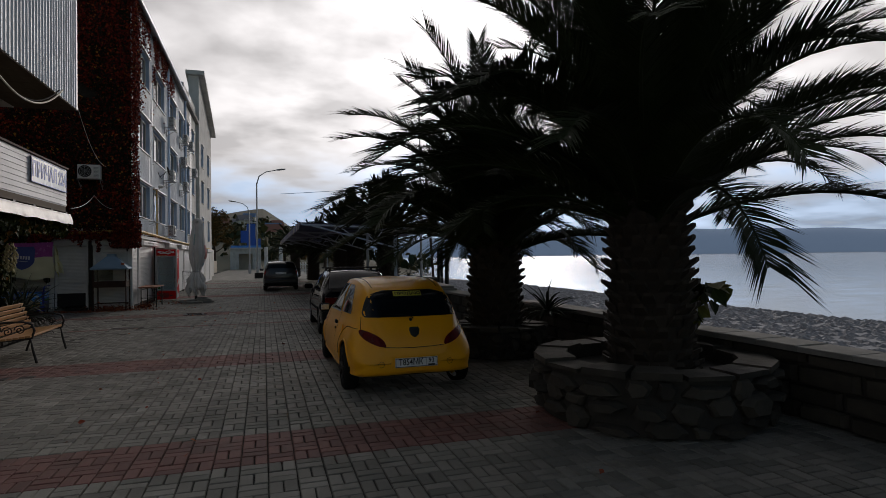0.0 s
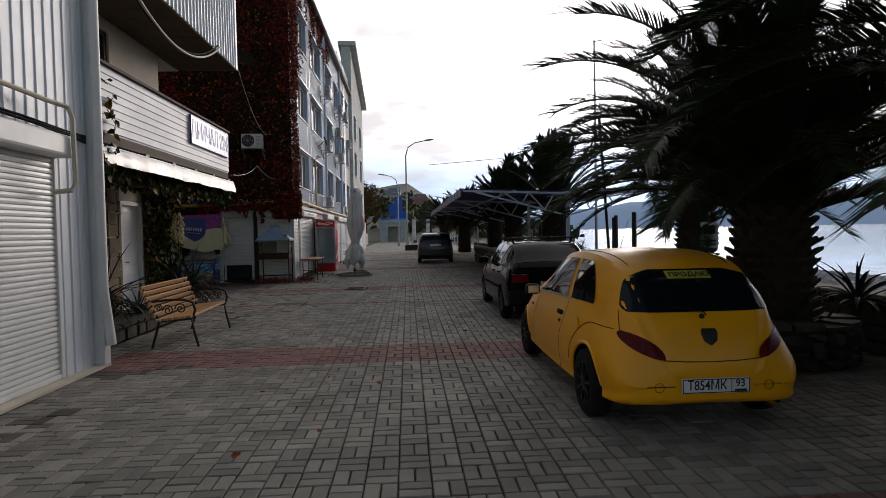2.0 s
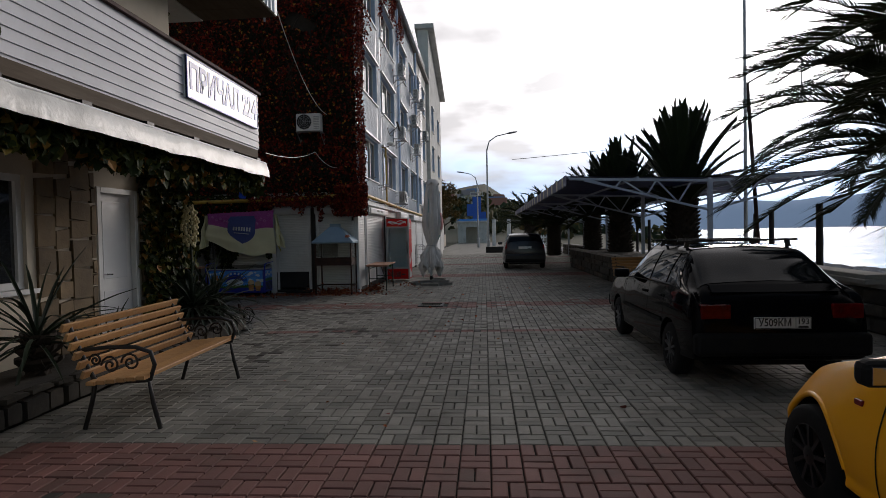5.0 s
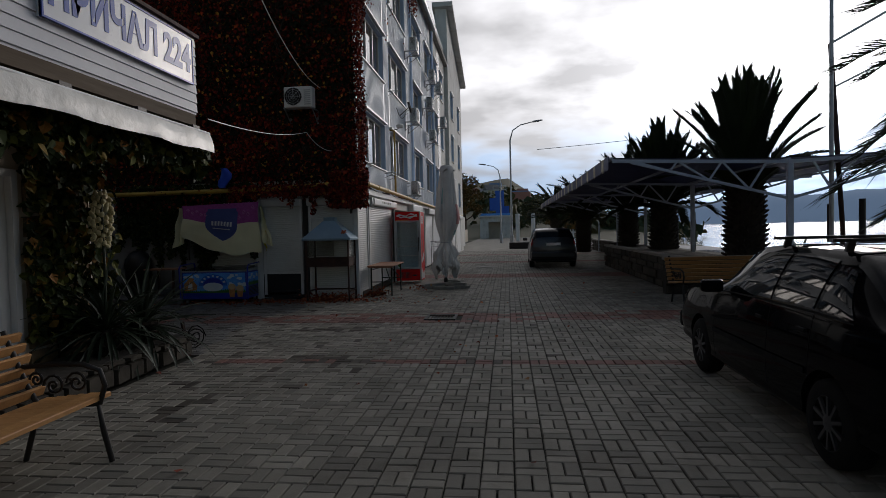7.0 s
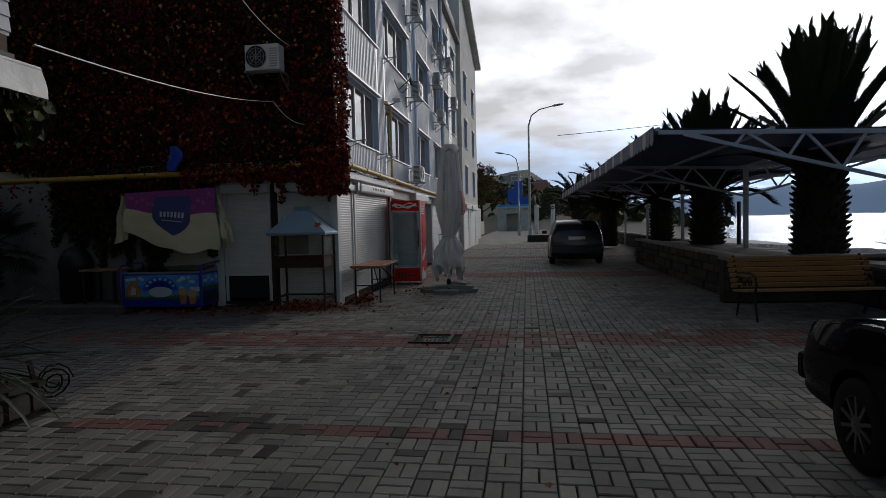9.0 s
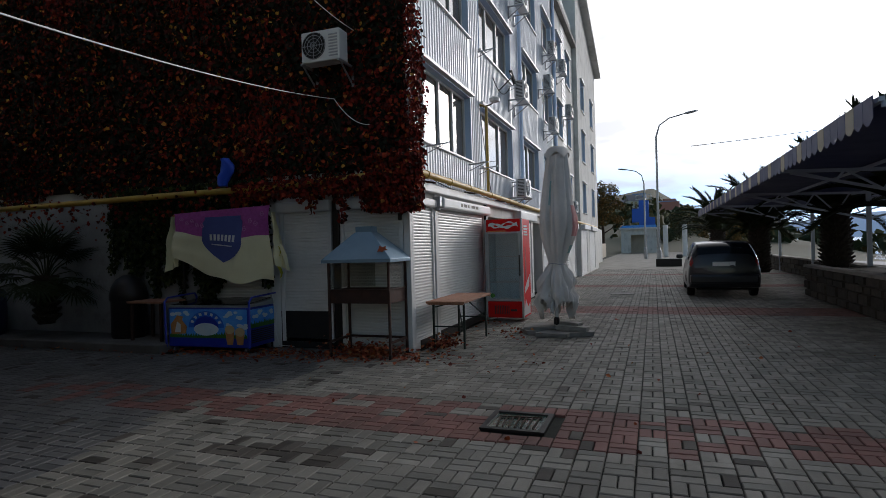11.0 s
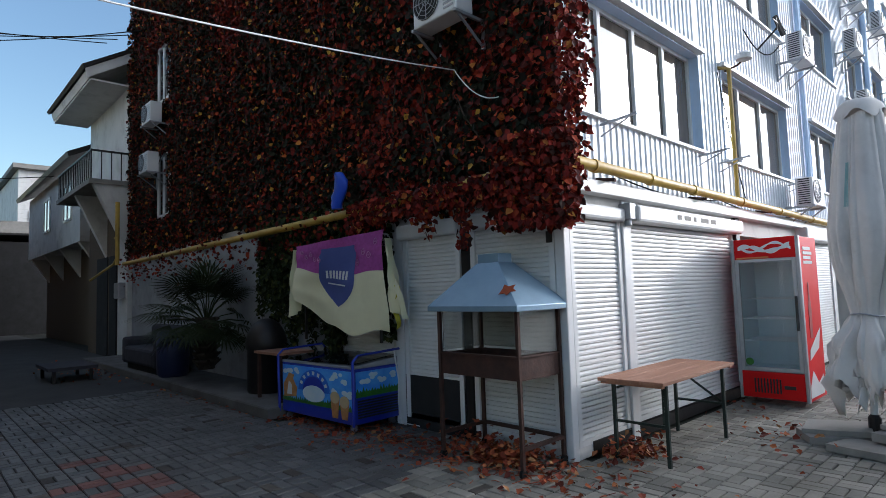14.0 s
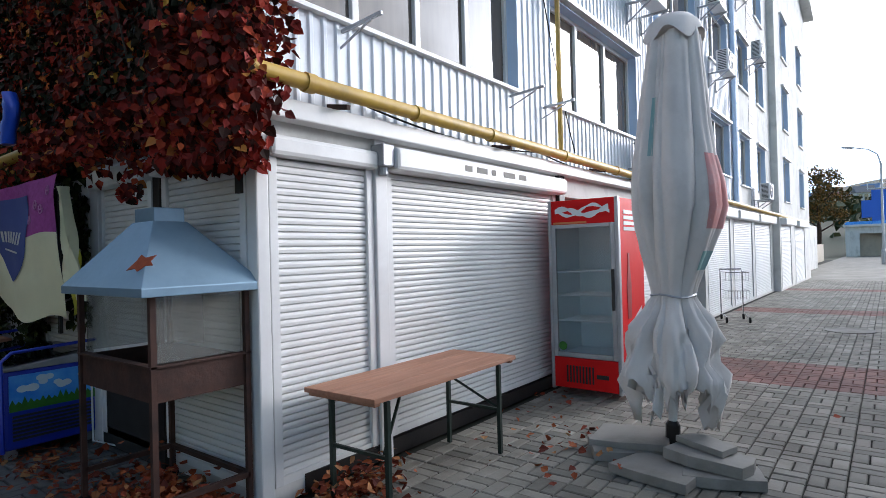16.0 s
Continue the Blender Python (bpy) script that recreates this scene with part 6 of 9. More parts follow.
    for z, r in ((3.085, 0.03), (3.075, 0.12), (3.03, 0.165), (2.93, 0.185)):
        cap.append([((r + 0.03 * math.sin(4 * t) * (3.08 - z) * 4) * math.cos(t), (r + 0.03 * math.sin(4 * t) * (3.08 - z) * 4) * math.sin(t), z + 0.045 * math.cos(4 * t) * (1 if z < 2.95 else 0)) for t in [2 * math.pi * k / 48 for k in range(48)]])
    part("vent_cap", Geo().loft(cap, True), M_UMBRELLA, u, smooth=85)
    tie = [(0.148 * math.cos(2 * math.pi * k / 20), 0.148 * math.sin(2 * math.pi * k / 20), 1.14 + 0.01 * math.sin(k)) for k in range(21)]
    part("tie", Geo().tube(tie, 0.008, 6), M_GREYMETAL, u)
    return u


def slab(x, y, z, w, d, h, rz, rx, ry, seed, label):
    rng = random.Random(seed)
    g = Geo()
    pts = [(-w / 2, -d / 2), (-w * 0.1, -d / 2 - 0.01), (w / 2, -d / 2 + 0.02), (w / 2 - 0.01, d * 0.1), (w / 2 - 0.03, d / 2), (-w * 0.2, d / 2), (-w / 2 + 0.02, d / 2 - 0.03)]
    pts = [(a + rng.uniform(-0.015, 0.015), b + rng.uniform(-0.015, 0.015)) for a, b in pts]
    g.prism(pts, 0, h, "z")
    return single("concrete_slab", g, M_CONCRETE, label, "slab", "umbrella weights", bevel=0.004, m=pose(x, y, z, rx, ry, rz))


beer_table()
drinks_fridge()
folded_umbrella()
SLABS = [(-2.78, 22.78, 0.0, 0.58, 0.50, 0.08, 30, 0, 0), (-2.36, 22.42, 0.0, 0.62, 0.46, 0.075, -14, 0, 0), (-1.98, 22.62, 0.0, 0.56, 0.44, 0.08, 20, 0, 0), (-2.72, 22.86, 0.085, 0.64, 0.50, 0.06, 10, 2, -2), (-2.06, 22.64, 0.085, 0.62, 0.36, 0.085, -12, -2, 2), (-2.10, 22.72, 0.178, 0.42, 0.22, 0.05, -28, 0, 2)]
for i, (x, y, z, w, d, h, rz, rx, ry) in enumerate(SLABS):
    slab(-2.36 + (x + 2.38) * 0.86, 22.64 + (y - 22.66) * 0.88, z * 0.86, w * 0.82, d * 0.82, h * 0.85, rz, rx, ry, 70 + i, "broken grey concrete slab weighing down the umbrella")


M_DUSTY = material("smoke_stained_glass", (0.80, 0.82, 0.80), (0.55, 0.54, 0.50), 0.08, 0, 3, 20, 0.0, trans=0.9)


def charcoal_grill():
    g = thing("charcoal_grill", pose(-4.56, 20.33, 0), "rusty charcoal grill on legs under a blue-grey sheet hood", "grill")
    W, D = 0.45, 0.27
    for x in (-W, W):
        for y in (-D, D):
            lg = part("leg", Geo().bar((x, y, 0.06), (x, y, 1.30), 0.03), M_RUST, g)
            part("castor", Geo(pose(x, y, 0.035, 0, 90, 0)).lathe([(0.01, -0.014), (0.035, -0.014), (0.035, 0.014), (0.01, 0.014)], 14), M_RUBBER, lg)
    for x0, y0, x1, y1, z1 in ((-W, -D, W, -D + 0.02, 0.92), (-W, D - 0.02, W, D, 0.92), (-W, -D + 0.02, -W + 0.02, D - 0.02, 0.92), (W - 0.02, -D + 0.02, W, D - 0.02, 0.92), (-W + 0.02, -D + 0.02, W - 0.02, D - 0.02, 0.76)):
        part("tray_plate", Geo().box(x0, y0, 0.74, x1, y1, z1), M_RUST, g, "rusty fire tray plate", bevel=0.003)
    part("ledge", Geo().box(-W - 0.015, -D - 0.02, 0.92, W + 0.015, -D + 0.03, 0.932).box(W - 0.03, -D + 0.03, 0.92, W + 0.015, D + 0.02, 0.932), M_RUST, g)
    part("ash", Geo().box(-W + 0.03, -D + 0.03, 0.76, W - 0.03, D - 0.03, 0.80), M_DARK, g)
    part("stretcher", Geo().bar((-W, -D, 0.22), (-W, D, 0.22), 0.03).bar((W, -D, 0.22), (W, D, 0.22), 0.03).bar((-W, D, 0.22), (W, D, 0.22), 0.03), M_RUST, g)
    rim = [[(-W - 0.07, -D - 0.08, z), (W + 0.07, -D - 0.08, z), (W + 0.07, D + 0.08, z), (-W - 0.07, D + 0.08, z)] for z in (1.29, 1.335)]
    top = [(-0.13, -0.10, 1.70), (0.13, -0.10, 1.70), (0.13, 0.10, 1.70), (-0.13, 0.10, 1.70)]
    part("hood", Geo().loft(rim + [top]), M_HOOD, g, "blue-grey pyramid hood", bevel=0.004)
    part("flue_collar", Geo().box(-0.12, -0.09, 1.695, 0.12, 0.09, 1.78), M_HOOD, g, bevel=0.004)
    for x in (-W + 0.01, W - 0.01):
        p = part("side_glass", Geo().box(x - 0.003, -D + 0.03, 0.94, x + 0.003, D - 0.03, 1.28), M_DUSTY, g, "smoke-stained wind glass")
        p.visible_shadow = False
    p = part("back_glass", Geo().box(-W + 0.03, D - 0.005, 0.94, -0.02, D + 0.001, 1.28), M_DUSTY, g, "smoke-stained wind glass")
    p.visible_shadow = False
    return g


charcoal_grill()
single("oak_leaf", Geo().prism([(0, 0), (0.05, 0.02), (0.08, 0.0), (0.11, 0.05), (0.16, 0.06), (0.12, 0.09), (0.13, 0.14), (0.07, 0.11), (0.02, 0.13), (0.02, 0.08)], 0, 0.004, "z"), M_LITTER, "large orange leaf lying on the grill hood", "leaf", m=pose(-4.24, 20.0, 1.425, 48, 6, 20) @ Matrix.Scale(0.85, 4))


M_BADGEBLUE = material("bright_blue_print", (0.02, 0.16, 0.70), (0.015, 0.12, 0.60), 0.35, 0, 6, 30, 0)


def ice_freezer():
    f = thing("ice_cream_freezer", pose(-7.05, 20.30, 0, 0, 0, 3) @ Matrix.Diagonal((1.08, 1, 0.84, 1)), "blue ice cream chest freezer with sliding glass lids and printed front", "freezer")
    W, D = 0.66, 0.33
    part("body", Geo().box(-W, -D, 0.10, W, D, 0.80), M_BLUE, f, bevel=0.02)
    part("lid_frame", Geo().prism([(-D, 0.80), (D, 0.80), (D, 0.90), (-D, 0.83)], -W, W, "x"), M_GREYMETAL, f, bevel=0.006)
    for s in (0, 1):
        part("sliding_lid", Geo().prism([(-D + 0.03, 0.838 + s * 0.012), (D - 0.03, 0.90 + s * 0.012), (D - 0.03, 0.908 + s * 0.012), (-D + 0.03, 0.846 + s * 0.012)], -W + 0.04 + s * 0.60, -0.0 + s * 0.60 + 0.02, "x"), M_CARGLASS, f, "dark curved glass lid")
    front = -D - 0.003
    part("front_print", Geo().box(-W + 0.03, front, 0.27, W - 0.03, -D + 0.001, 0.77), M_SKYBLUE, f, "sky blue printed front")
    gr = random.Random(9)
    blades = [(-W + 0.03, 0.268), (W - 0.03, 0.268)]
    for k in range(61):
        gx = W - 0.03 - (2 * W - 0.06) * k / 60
        blades.append((gx, 0.31 + 0.015 * math.sin(gx * 6) + (gr.uniform(0.02, 0.07) if k % 2 else 0.0)))
    part("grass_print", Geo().prism(blades, front - 0.002, front, "y"), M_GREENPRINT, f)
    def disc(cx, cz, r, y, a0=0, a1=360, ry=1.0, n=28):
        return [(cx + r * math.cos(radians(a0 + (a1 - a0) * k / n)), cz + ry * r * math.sin(radians(a0 + (a1 - a0) * k / n))) for k in range(n if a1 - a0 == 360 else n + 1)]
    part("badge_print", Geo().prism(disc(-0.02, 0.45, 0.29, 0, 0, 180), front - 0.004, front, "y"), M_BADGEBLUE, f, "bright blue arched badge")
    part("badge_print", Geo().prism(disc(-0.02, 0.45, 0.20, 0, 0, 180), front - 0.0055, front, "y"), M_BLUE, f)
    part("badge_print", Geo().prism(disc(-0.02, 0.42, 0.20, 0, ry=0.55), front - 0.0075, front, "y"), M_CLOUDPRINT, f)
    for k in range(7):
        a = radians(155 - 22 * k)
        q = [(-0.02 + r * math.cos(a + d), front - 0.009, 0.45 + r * math.sin(a + d)) for r, d in ((0.22, -0.09), (0.22, 0.09), (0.27, 0.09), (0.27, -0.09))]
        part("lettering_bar", Geo().add(q, [(0, 1, 2, 3)]), M_SIGN, f)
    rng = random.Random(5)
    for cx, cz in ((-0.52, 0.68), (-0.33, 0.70), (0.27, 0.66), (0.40, 0.70), (0.55, 0.62), (0.30, 0.50), (0.56, 0.48)):
        for k in range(4):
            part("cloud_print", Geo().prism(disc(cx + rng.uniform(-0.06, 0.06), min(cz + rng.uniform(-0.025, 0.025), 0.715), rng.uniform(0.025, 0.045), 0, ry=0.75, n=14), front - 0.0028 - 0.0003 * k, front, "y"), M_CLOUDPRINT, f)
    part("cow_print", Geo().prism([(-0.60, 0.32), (-0.36, 0.34), (-0.34, 0.46), (-0.42, 0.58), (-0.40, 0.64), (-0.50, 0.66), (-0.55, 0.58), (-0.61, 0.50)], front - 0.005, front, "y"), M_BROWNPRINT, f)
    part("cow_print", Geo().prism([(-0.54, 0.36), (-0.44, 0.36), (-0.44, 0.5), (-0.5, 0.55)], front - 0.007, front, "y"), M_SIGN, f)
    for cx, h in ((0.36, 0.42), (0.52, 0.38)):
        part("cone_print", Geo().prism([(cx - 0.045, 0.16), (cx + 0.045, 0.16), (cx + 0.075, h), (cx - 0.075, h)], front - 0.006, front, "y"), M_BROWNPRINT, f, "printed wafer cup")
        part("cone_print", Geo().prism(disc(cx, h, 0.075, 0, ry=1.0), front - 0.008, front, "y"), material("cream_print", (0.66, 0.50, 0.28), None, 0.4) if cx < 0.4 else bpy.data.materials["cream_print"], f)
    side = W + 0.003
    part("side_print", Geo().box(W - 0.001, -D + 0.03, 0.44, side, D - 0.03, 0.76), M_SKYBLUE, f)
    tuft = [(-D + 0.03, 0.44), (D - 0.03, 0.44)]
    for k in range(31):
        tuft.append((D - 0.03 - (2 * D - 0.06) * k / 30, 0.50 + (gr.uniform(0.02, 0.07) if k % 2 else 0.0)))
    part("side_grass_print", Geo().prism(tuft, side, side + 0.002, "x"), M_GREENPRINT, f)
    for cy, cz in ((-0.18, 0.64), (-0.05, 0.69), (0.06, 0.63), (0.20, 0.67)):
        for k in range(3):
            part("cloud_print", Geo().prism(disc(cy + rng.uniform(-0.04, 0.04), cz + rng.uniform(-0.02, 0.02), rng.uniform(0.03, 0.045), 0, ry=0.8, n=14), side, side + 0.003 + 0.0003 * k, "x"), M_CLOUDPRINT, f)
    lv = Geo()
    for i in range(7):
        lv.box(W, -D + 0.05, 0.18 + i * 0.034, W + 0.008, D - 0.05, 0.20 + i * 0.034)
    part("louvre", lv, M_BLACK, f, "black cooling louvres")
    for s in (-1, 1):
        hoop = [(s * (W + 0.02), -D - 0.02, 0.10), (s * (W + 0.03), -D - 0.03, 0.90), (s * (W + 0.03), -D + 0.04, 0.97), (s * (W + 0.03), D - 0.04, 1.0), (s * (W + 0.03), D, 0.93), (s * (W + 0.02), D, 0.10)]
        part("push_bar", Geo().tube(hoop, 0.016, 8), M_BLUE, f, "blue tubular push bar", smooth=40)
        for y in (-D + 0.06, D - 0.06):
            part("castor", Geo(pose(s * (W - 0.08), y, 0.045, 0, 90, 0)).lathe([(0.01, -0.015), (0.045, -0.015), (0.045, 0.015), (0.01, 0.015)], 14), M_GREYMETAL, f)
    part("castor_fork", Geo().box(W - 0.1, -D + 0.04, 0.05, W - 0.06, -D + 0.08, 0.10), M_GREYMETAL, f)
    part("cable", Geo().tube([(W + 0.05, 0.2, 0.98), (W + 0.07, 0.24, 0.6), (W + 0.05, 0.25, 0.3), (W + 0.12, 0.22, 0.05), (W + 0.35, 0.3, 0.02)], 0.008, 6), M_WHITE, f)
    return f


ice_freezer()


def hung_banner():
    b = thing("fabric_banner", pose(-7.0, 20.28, 0, 0, 0, 4) @ Matrix.Diagonal((1.13, 1, 1, 1)), "purple and cream cloth with a blue shield over the freezer", "banner")
    part("crossbar", Geo().bar((-0.70, 0.02, 2.02), (0.72, 0.02, 2.10), 0.02), M_BLACKMETAL, b)
    for x in (-0.66, 0.62):
        part("pole", Geo().bar((x, 0.05, 0.92), (x, 0.05, 2.12), 0.025), M_BLACKMETAL, b)
    cols, rows_n = 44, 26

    def pt(u, v, off=0.0):
        x = -0.74 + 1.50 * u
        top = 2.10 + 0.06 * u
        low = 1.42 - 0.40 * math.sin(min(1, u * 1.15) * math.pi * 0.62) + 0.02 * math.sin(u * 16)
        z = top + (low - top) * v
        y = -0.02 - 0.05 * math.sin(u * 9 + v * 2) * v - 0.06 * v * (1 - v) + 0.03 * noise.noise((u * 4, v * 4, 0))
        return (x + 0.02 * math.sin(v * 6 + u * 3), y - off, z)

    def cloth(u0, u1, v0, v1, off=0.0, n=cols, m=rows_n, edge=None):
        g = Geo()
        rws = []
        for j in range(m + 1):
            r = []
            for i in range(n + 1):
                v = v0 + (v1 - v0) * j / m
                a, c = (u0, u1) if edge is None else edge(v)
                r.append(pt(a + (c - a) * i / n, v, off))
            rws.append(r)
        return g.loft(rws, False, False)

    part("upper_cloth", cloth(0, 1, 0, 0.40), M_PURPLE, b, "purple patterned top", smooth=80)
    part("lower_cloth", cloth(0, 1, 0.40, 1.0), M_CREAM, b, "cream lower cloth", smooth=80)

    swirl = Geo()
    sr = random.Random(3)
    for k in range(16):
        u0, v0 = 0.04 + 0.92 * (k + 0.5) / 16, sr.uniform(0.06, 0.32)
        if 0.30 < u0 < 0.74:
            continue
        swirl.tube([pt(u0 + 0.022 * math.cos(a * 0.7) * (1 - a / 16), v0 + 0.045 * math.sin(a * 0.7) * (1 - a / 16), 0.006) for a in range(14)], 0.004, 4)
    part("swirl_print", swirl, material("pale_pink_print", (0.55, 0.25, 0.48), None, 0.9), b, "pale swirls on the purple cloth")

    def shield(v):
        f = (v - 0.10) / 0.66
        w = 0.215 * (1 - max(0, (f - 0.55) / 0.45) ** 1.8) if f > 0.1 else 0.19
        return (0.52 - w, 0.52 + w)

    part("shield_print", cloth(0, 0, 0.10, 0.76, 0.006, 16, 16, shield), M_NAVYCLOTH, b, "blue shield print", smooth=80)
    bars = Geo()
    for i in range(7):
        u = 0.385 + i * 0.042
        q = [pt(u, 0.36, 0.010), pt(u + 0.026, 0.36, 0.010), pt(u + 0.026, 0.45, 0.010), pt(u, 0.45, 0.010)]
        bars.add(q, [(0, 1, 2, 3)])
    bars.add([pt(0.40, 0.50, 0.01), pt(0.64, 0.50, 0.01), pt(0.64, 0.515, 0.01), pt(0.40, 0.515, 0.01)], [(0, 1, 2, 3)])
    part("lettering_bar", bars, M_SIGN, b, "small white lettering bars")
    for s, x0 in ((-1, -0.74), (1, 0.76)):
        g = Geo()
        rws = []
        for j in range(13):
            v = j / 12
            z = 2.06 - 0.78 * v
            rws.append([(x0 + s * (0.05 + 0.20 * v) * i / 6 + 0.015 * math.sin(i * 2 + j), 0.01 + 0.05 * math.sin(i * 1.7 + v * 3) + 0.03 * v, z - 0.10 * (i / 6) * v) for i in range(7)])
        g.loft(rws, False, False)
        part("side_flap", g, M_CREAM, b, "cream side flap", smooth=80)
    g = Geo()
    g.loft([[(0.84 + 0.03 * math.sin(j * 1.1), 0.03 + 0.02 * i, 1.55 - 0.06 * j + 0.01 * i) for i in range(4)] for j in range(9)], False, False)
    part("lining", g, material("yellow_lining", (0.62, 0.55, 0.05), None, 0.8), b, "yellow lining corner", smooth=80)
    return b


hung_banner()

# blue bag caught in the creeper
bag = Geo()
rg = []
for j in range(9):
    f = j / 8
    rg.append([((0.07 + 0.06 * math.sin(f * 3.1) + 0.03 * noise.noise((k * 0.9, j * 0.7, 1))) * math.cos(2 * math.pi * k / 14) + 0.05 * math.sin(f * 5), (0.05 + 0.03 * noise.noise((k * 0.9, j * 0.7, 5))) * math.sin(2 * math.pi * k / 14), 0.42 * (0.5 - f)) for k in range(14)])
bag.loft(rg)
single("plastic_bag", bag, M_BAG, "crumpled blue plastic bag caught in the creeper", "bag", smooth=50, m=pose(-6.85, 20.22, 2.68))


# ---- air conditioners on the walls ----
def ac_unit(m, label="white outdoor air conditioner on a wall bracket"):
    """Outdoor unit; its fan looks to -y in its own frame, its back against y = 0.3."""
    a = thing("air_conditioner", m, label, "air conditioner", "outdoor air conditioners")
    part("casing", Geo().box(-0.31, 0.0, 0.0, 0.31, 0.24, 0.44), M_WHITE, a, bevel=0.02)
    # Flat near-black disc paints the dark behind the fan grille.
    part("fan_opening_disc", Geo(pose(-0.10, -0.004, 0.23, 90)).cyl((0, 0, 0), (0, 0, 0.006), 0.19, n=28), M_DARK, a)
    fg = Geo()
    for r in (0.05, 0.10, 0.145, 0.185):
        fg.tube([(-0.10 + r * math.cos(2 * math.pi * k / 24), -0.012, 0.23 + r * math.sin(2 * math.pi * k / 24)) for k in range(25)], 0.004, 4)
    for k in range(8):
        fg.bar((-0.10, -0.012, 0.23), (-0.10 + 0.19 * math.cos(k * math.pi / 4), -0.012, 0.23 + 0.19 * math.sin(k * math.pi / 4)), 0.006)
    part("fan_grille", fg, M_GREYMETAL, a, "round fan grille")
    sl = Geo()
    for i in range(8):
        sl.box(0.14, -0.006, 0.05 + i * 0.042, 0.28, 0.0, 0.07 + i * 0.042)
    part("vent_slats", sl, M_GREYMETAL, a)
    sv = Geo()
    for i in range(12):
        sv.box(-0.316, 0.04, 0.03 + i * 0.034, -0.31, 0.20, 0.045 + i * 0.034)
    part("coil_slats", sv, M_BLACK, a)
    for x in (-0.3, 0.3):
        part("bracket", Geo().bar((x, -0.02, -0.015), (x, 0.40, -0.015), 0.03).bar((x, 0.38, -0.015), (x, 0.38, -0.3), 0.03).bar((x, 0.02, -0.02), (x, 0.38, -0.28), 0.02), M_GREYMETAL, a)
    return a


first_ac = ac_unit(pose(-5.17, VY - 0.42, 4.13, 0, 0, 0))
for x, y, z, rz in ((-14.4, VY - 0.42, 5.30, 0), (-14.6, VY - 0.42, 4.25, 0), (-4.55, 15.45, 5.55, 40),
                    (FX + 0.42, 27.0, 2.61, 90), (FX + 0.42, 27.08, 4.97, 90), (FX + 0.42, 31.1, 6.22, 90), (FX + 0.42, 31.8, 5.07, 90), (FX + 0.42, 31.9, 7.5, 90), (FX + 0.42, 35.75, 6.35, 90),
                    (FX + 0.42, 27.3, 7.3, 90), (FX + 0.42, 36.5, 2.7, 90), (FX + 0.42, 34.2, 7.6, 90)):
    copy_thing(first_ac, pose(x, y, z, 0, 0, rz))

# clothes-line brackets, satellite parts and loose wires on the front
for y, z in ((21.35, 3.0), (23.55, 3.0), (24.3, 5.35), (27.0, 5.35), (27.0, 3.0), (24.2, 3.0)):
    single("line_bracket", Geo().bar((FX, y, z), (FX + 0.38, y, z + 0.03), 0.022).bar((FX + 0.3, y - 0.02, z), (FX, y - 0.02, z - 0.12), 0.012), M_GREYMETAL, "small pale iron clothes-line bracket on the wall", "bracket", "clothes-line brackets")
lam = single("wall_lantern", Geo(pose(-3.78, 24.55, 4.42)).lathe([(0.02, -0.06), (0.10, -0.03), (0.11, 0.03), (0.06, 0.07), (0.01, 0.08)], 16), M_WHITE, "white bulkhead lamp on an iron arm", "lamp", smooth=50)
part("arm", Geo().tube([(-4.05, 24.55, 4.30), (-3.86, 24.55, 4.34), (-3.78, 24.55, 4.40)], 0.014), M_RUST, lam)
dish = single("aerial", Geo().bar((FX, 26.0, 5.0), (-3.7, 26.0, 5.3), 0.02).bar((-3.72, 25.7, 5.28), (-3.72, 26.3, 5.28), 0.015).bar((-3.75, 25.9, 5.4), (-3.68, 26.0, 5.1), 0.05).bar((-3.72, 25.85, 5.35), (-3.72, 25.85, 5.15), 0.012), M_BLACKMETAL, "small black wall aerial", "aerial")
rng = random.Random(8)


def cable(name, pts, r, mt, label, sag=0.0, n=24):
    out = []
    for a, b in zip(pts, pts[1:]):
        a, b = Vector(a), Vector(b)
        for i in range(n):
            f = i / n
            out.append(a.lerp(b, f) + Vector((0, 0, -sag * 4 * f * (1 - f))))
    out.append(Vector(pts[-1]))
    return single(name, Geo().tube(out, r, 5), mt, label, "cable", smooth=60)


cable("cable", [(-4.15, 15.3, 5.3), (-4.72, 20.42, 4.55)], 0.006, M_WHITE, "thin white cable from the bay to the creeper wall", 0.35)
cable("cable", [(-4.0, 14.35, 2.72), (-5.05, 20.4, 3.62), (-4.5, 20.4, 3.2)], 0.006, M_WHITE, "thin white cable from the balcony corner to the creeper wall", 0.10)
cable("cable", [(-4.0, 9.4, 5.2), (-4.05, 14.0, 5.2)], 0.018, M_PALETARP, "loose pale cable looped under the bay", 0.75)
cable("cable", [(-4.05, 9.5, 5.1), (-4.05, 13.8, 5.15)], 0.014, M_RUBBER, "loose dark cable looped under the bay", 0.65)
for k in range(4):
    cable("cable", [(-14.5 - k, 20.2, 7.4 + 0.25 * k), (-26, 14.0 - k, 9.8 + 0.3 * k)], 0.013, M_RUBBER, "black overhead wire across the alley", 0.3)
cable("cable", [(-20, 19.5, 5.0), (-28, 12, 5.8)], 0.013, M_RUBBER, "black overhead wire across the alley", 0.2)
cable("cable", [(FX + 0.04, 20.9, 2.62), (FX + 0.05, 24.0, 2.50), (FX + 0.05, 27.6, 2.55)], 0.008, M_RUBBER, "thin wire strung along the flashing", 0.12)
cable("cable", [(FX + 0.05, 25.3, 5.1), (FX + 0.05, 26.9, 5.3)], 0.009, M_RUBBER, "thin loose wire on the facade", 0.25)
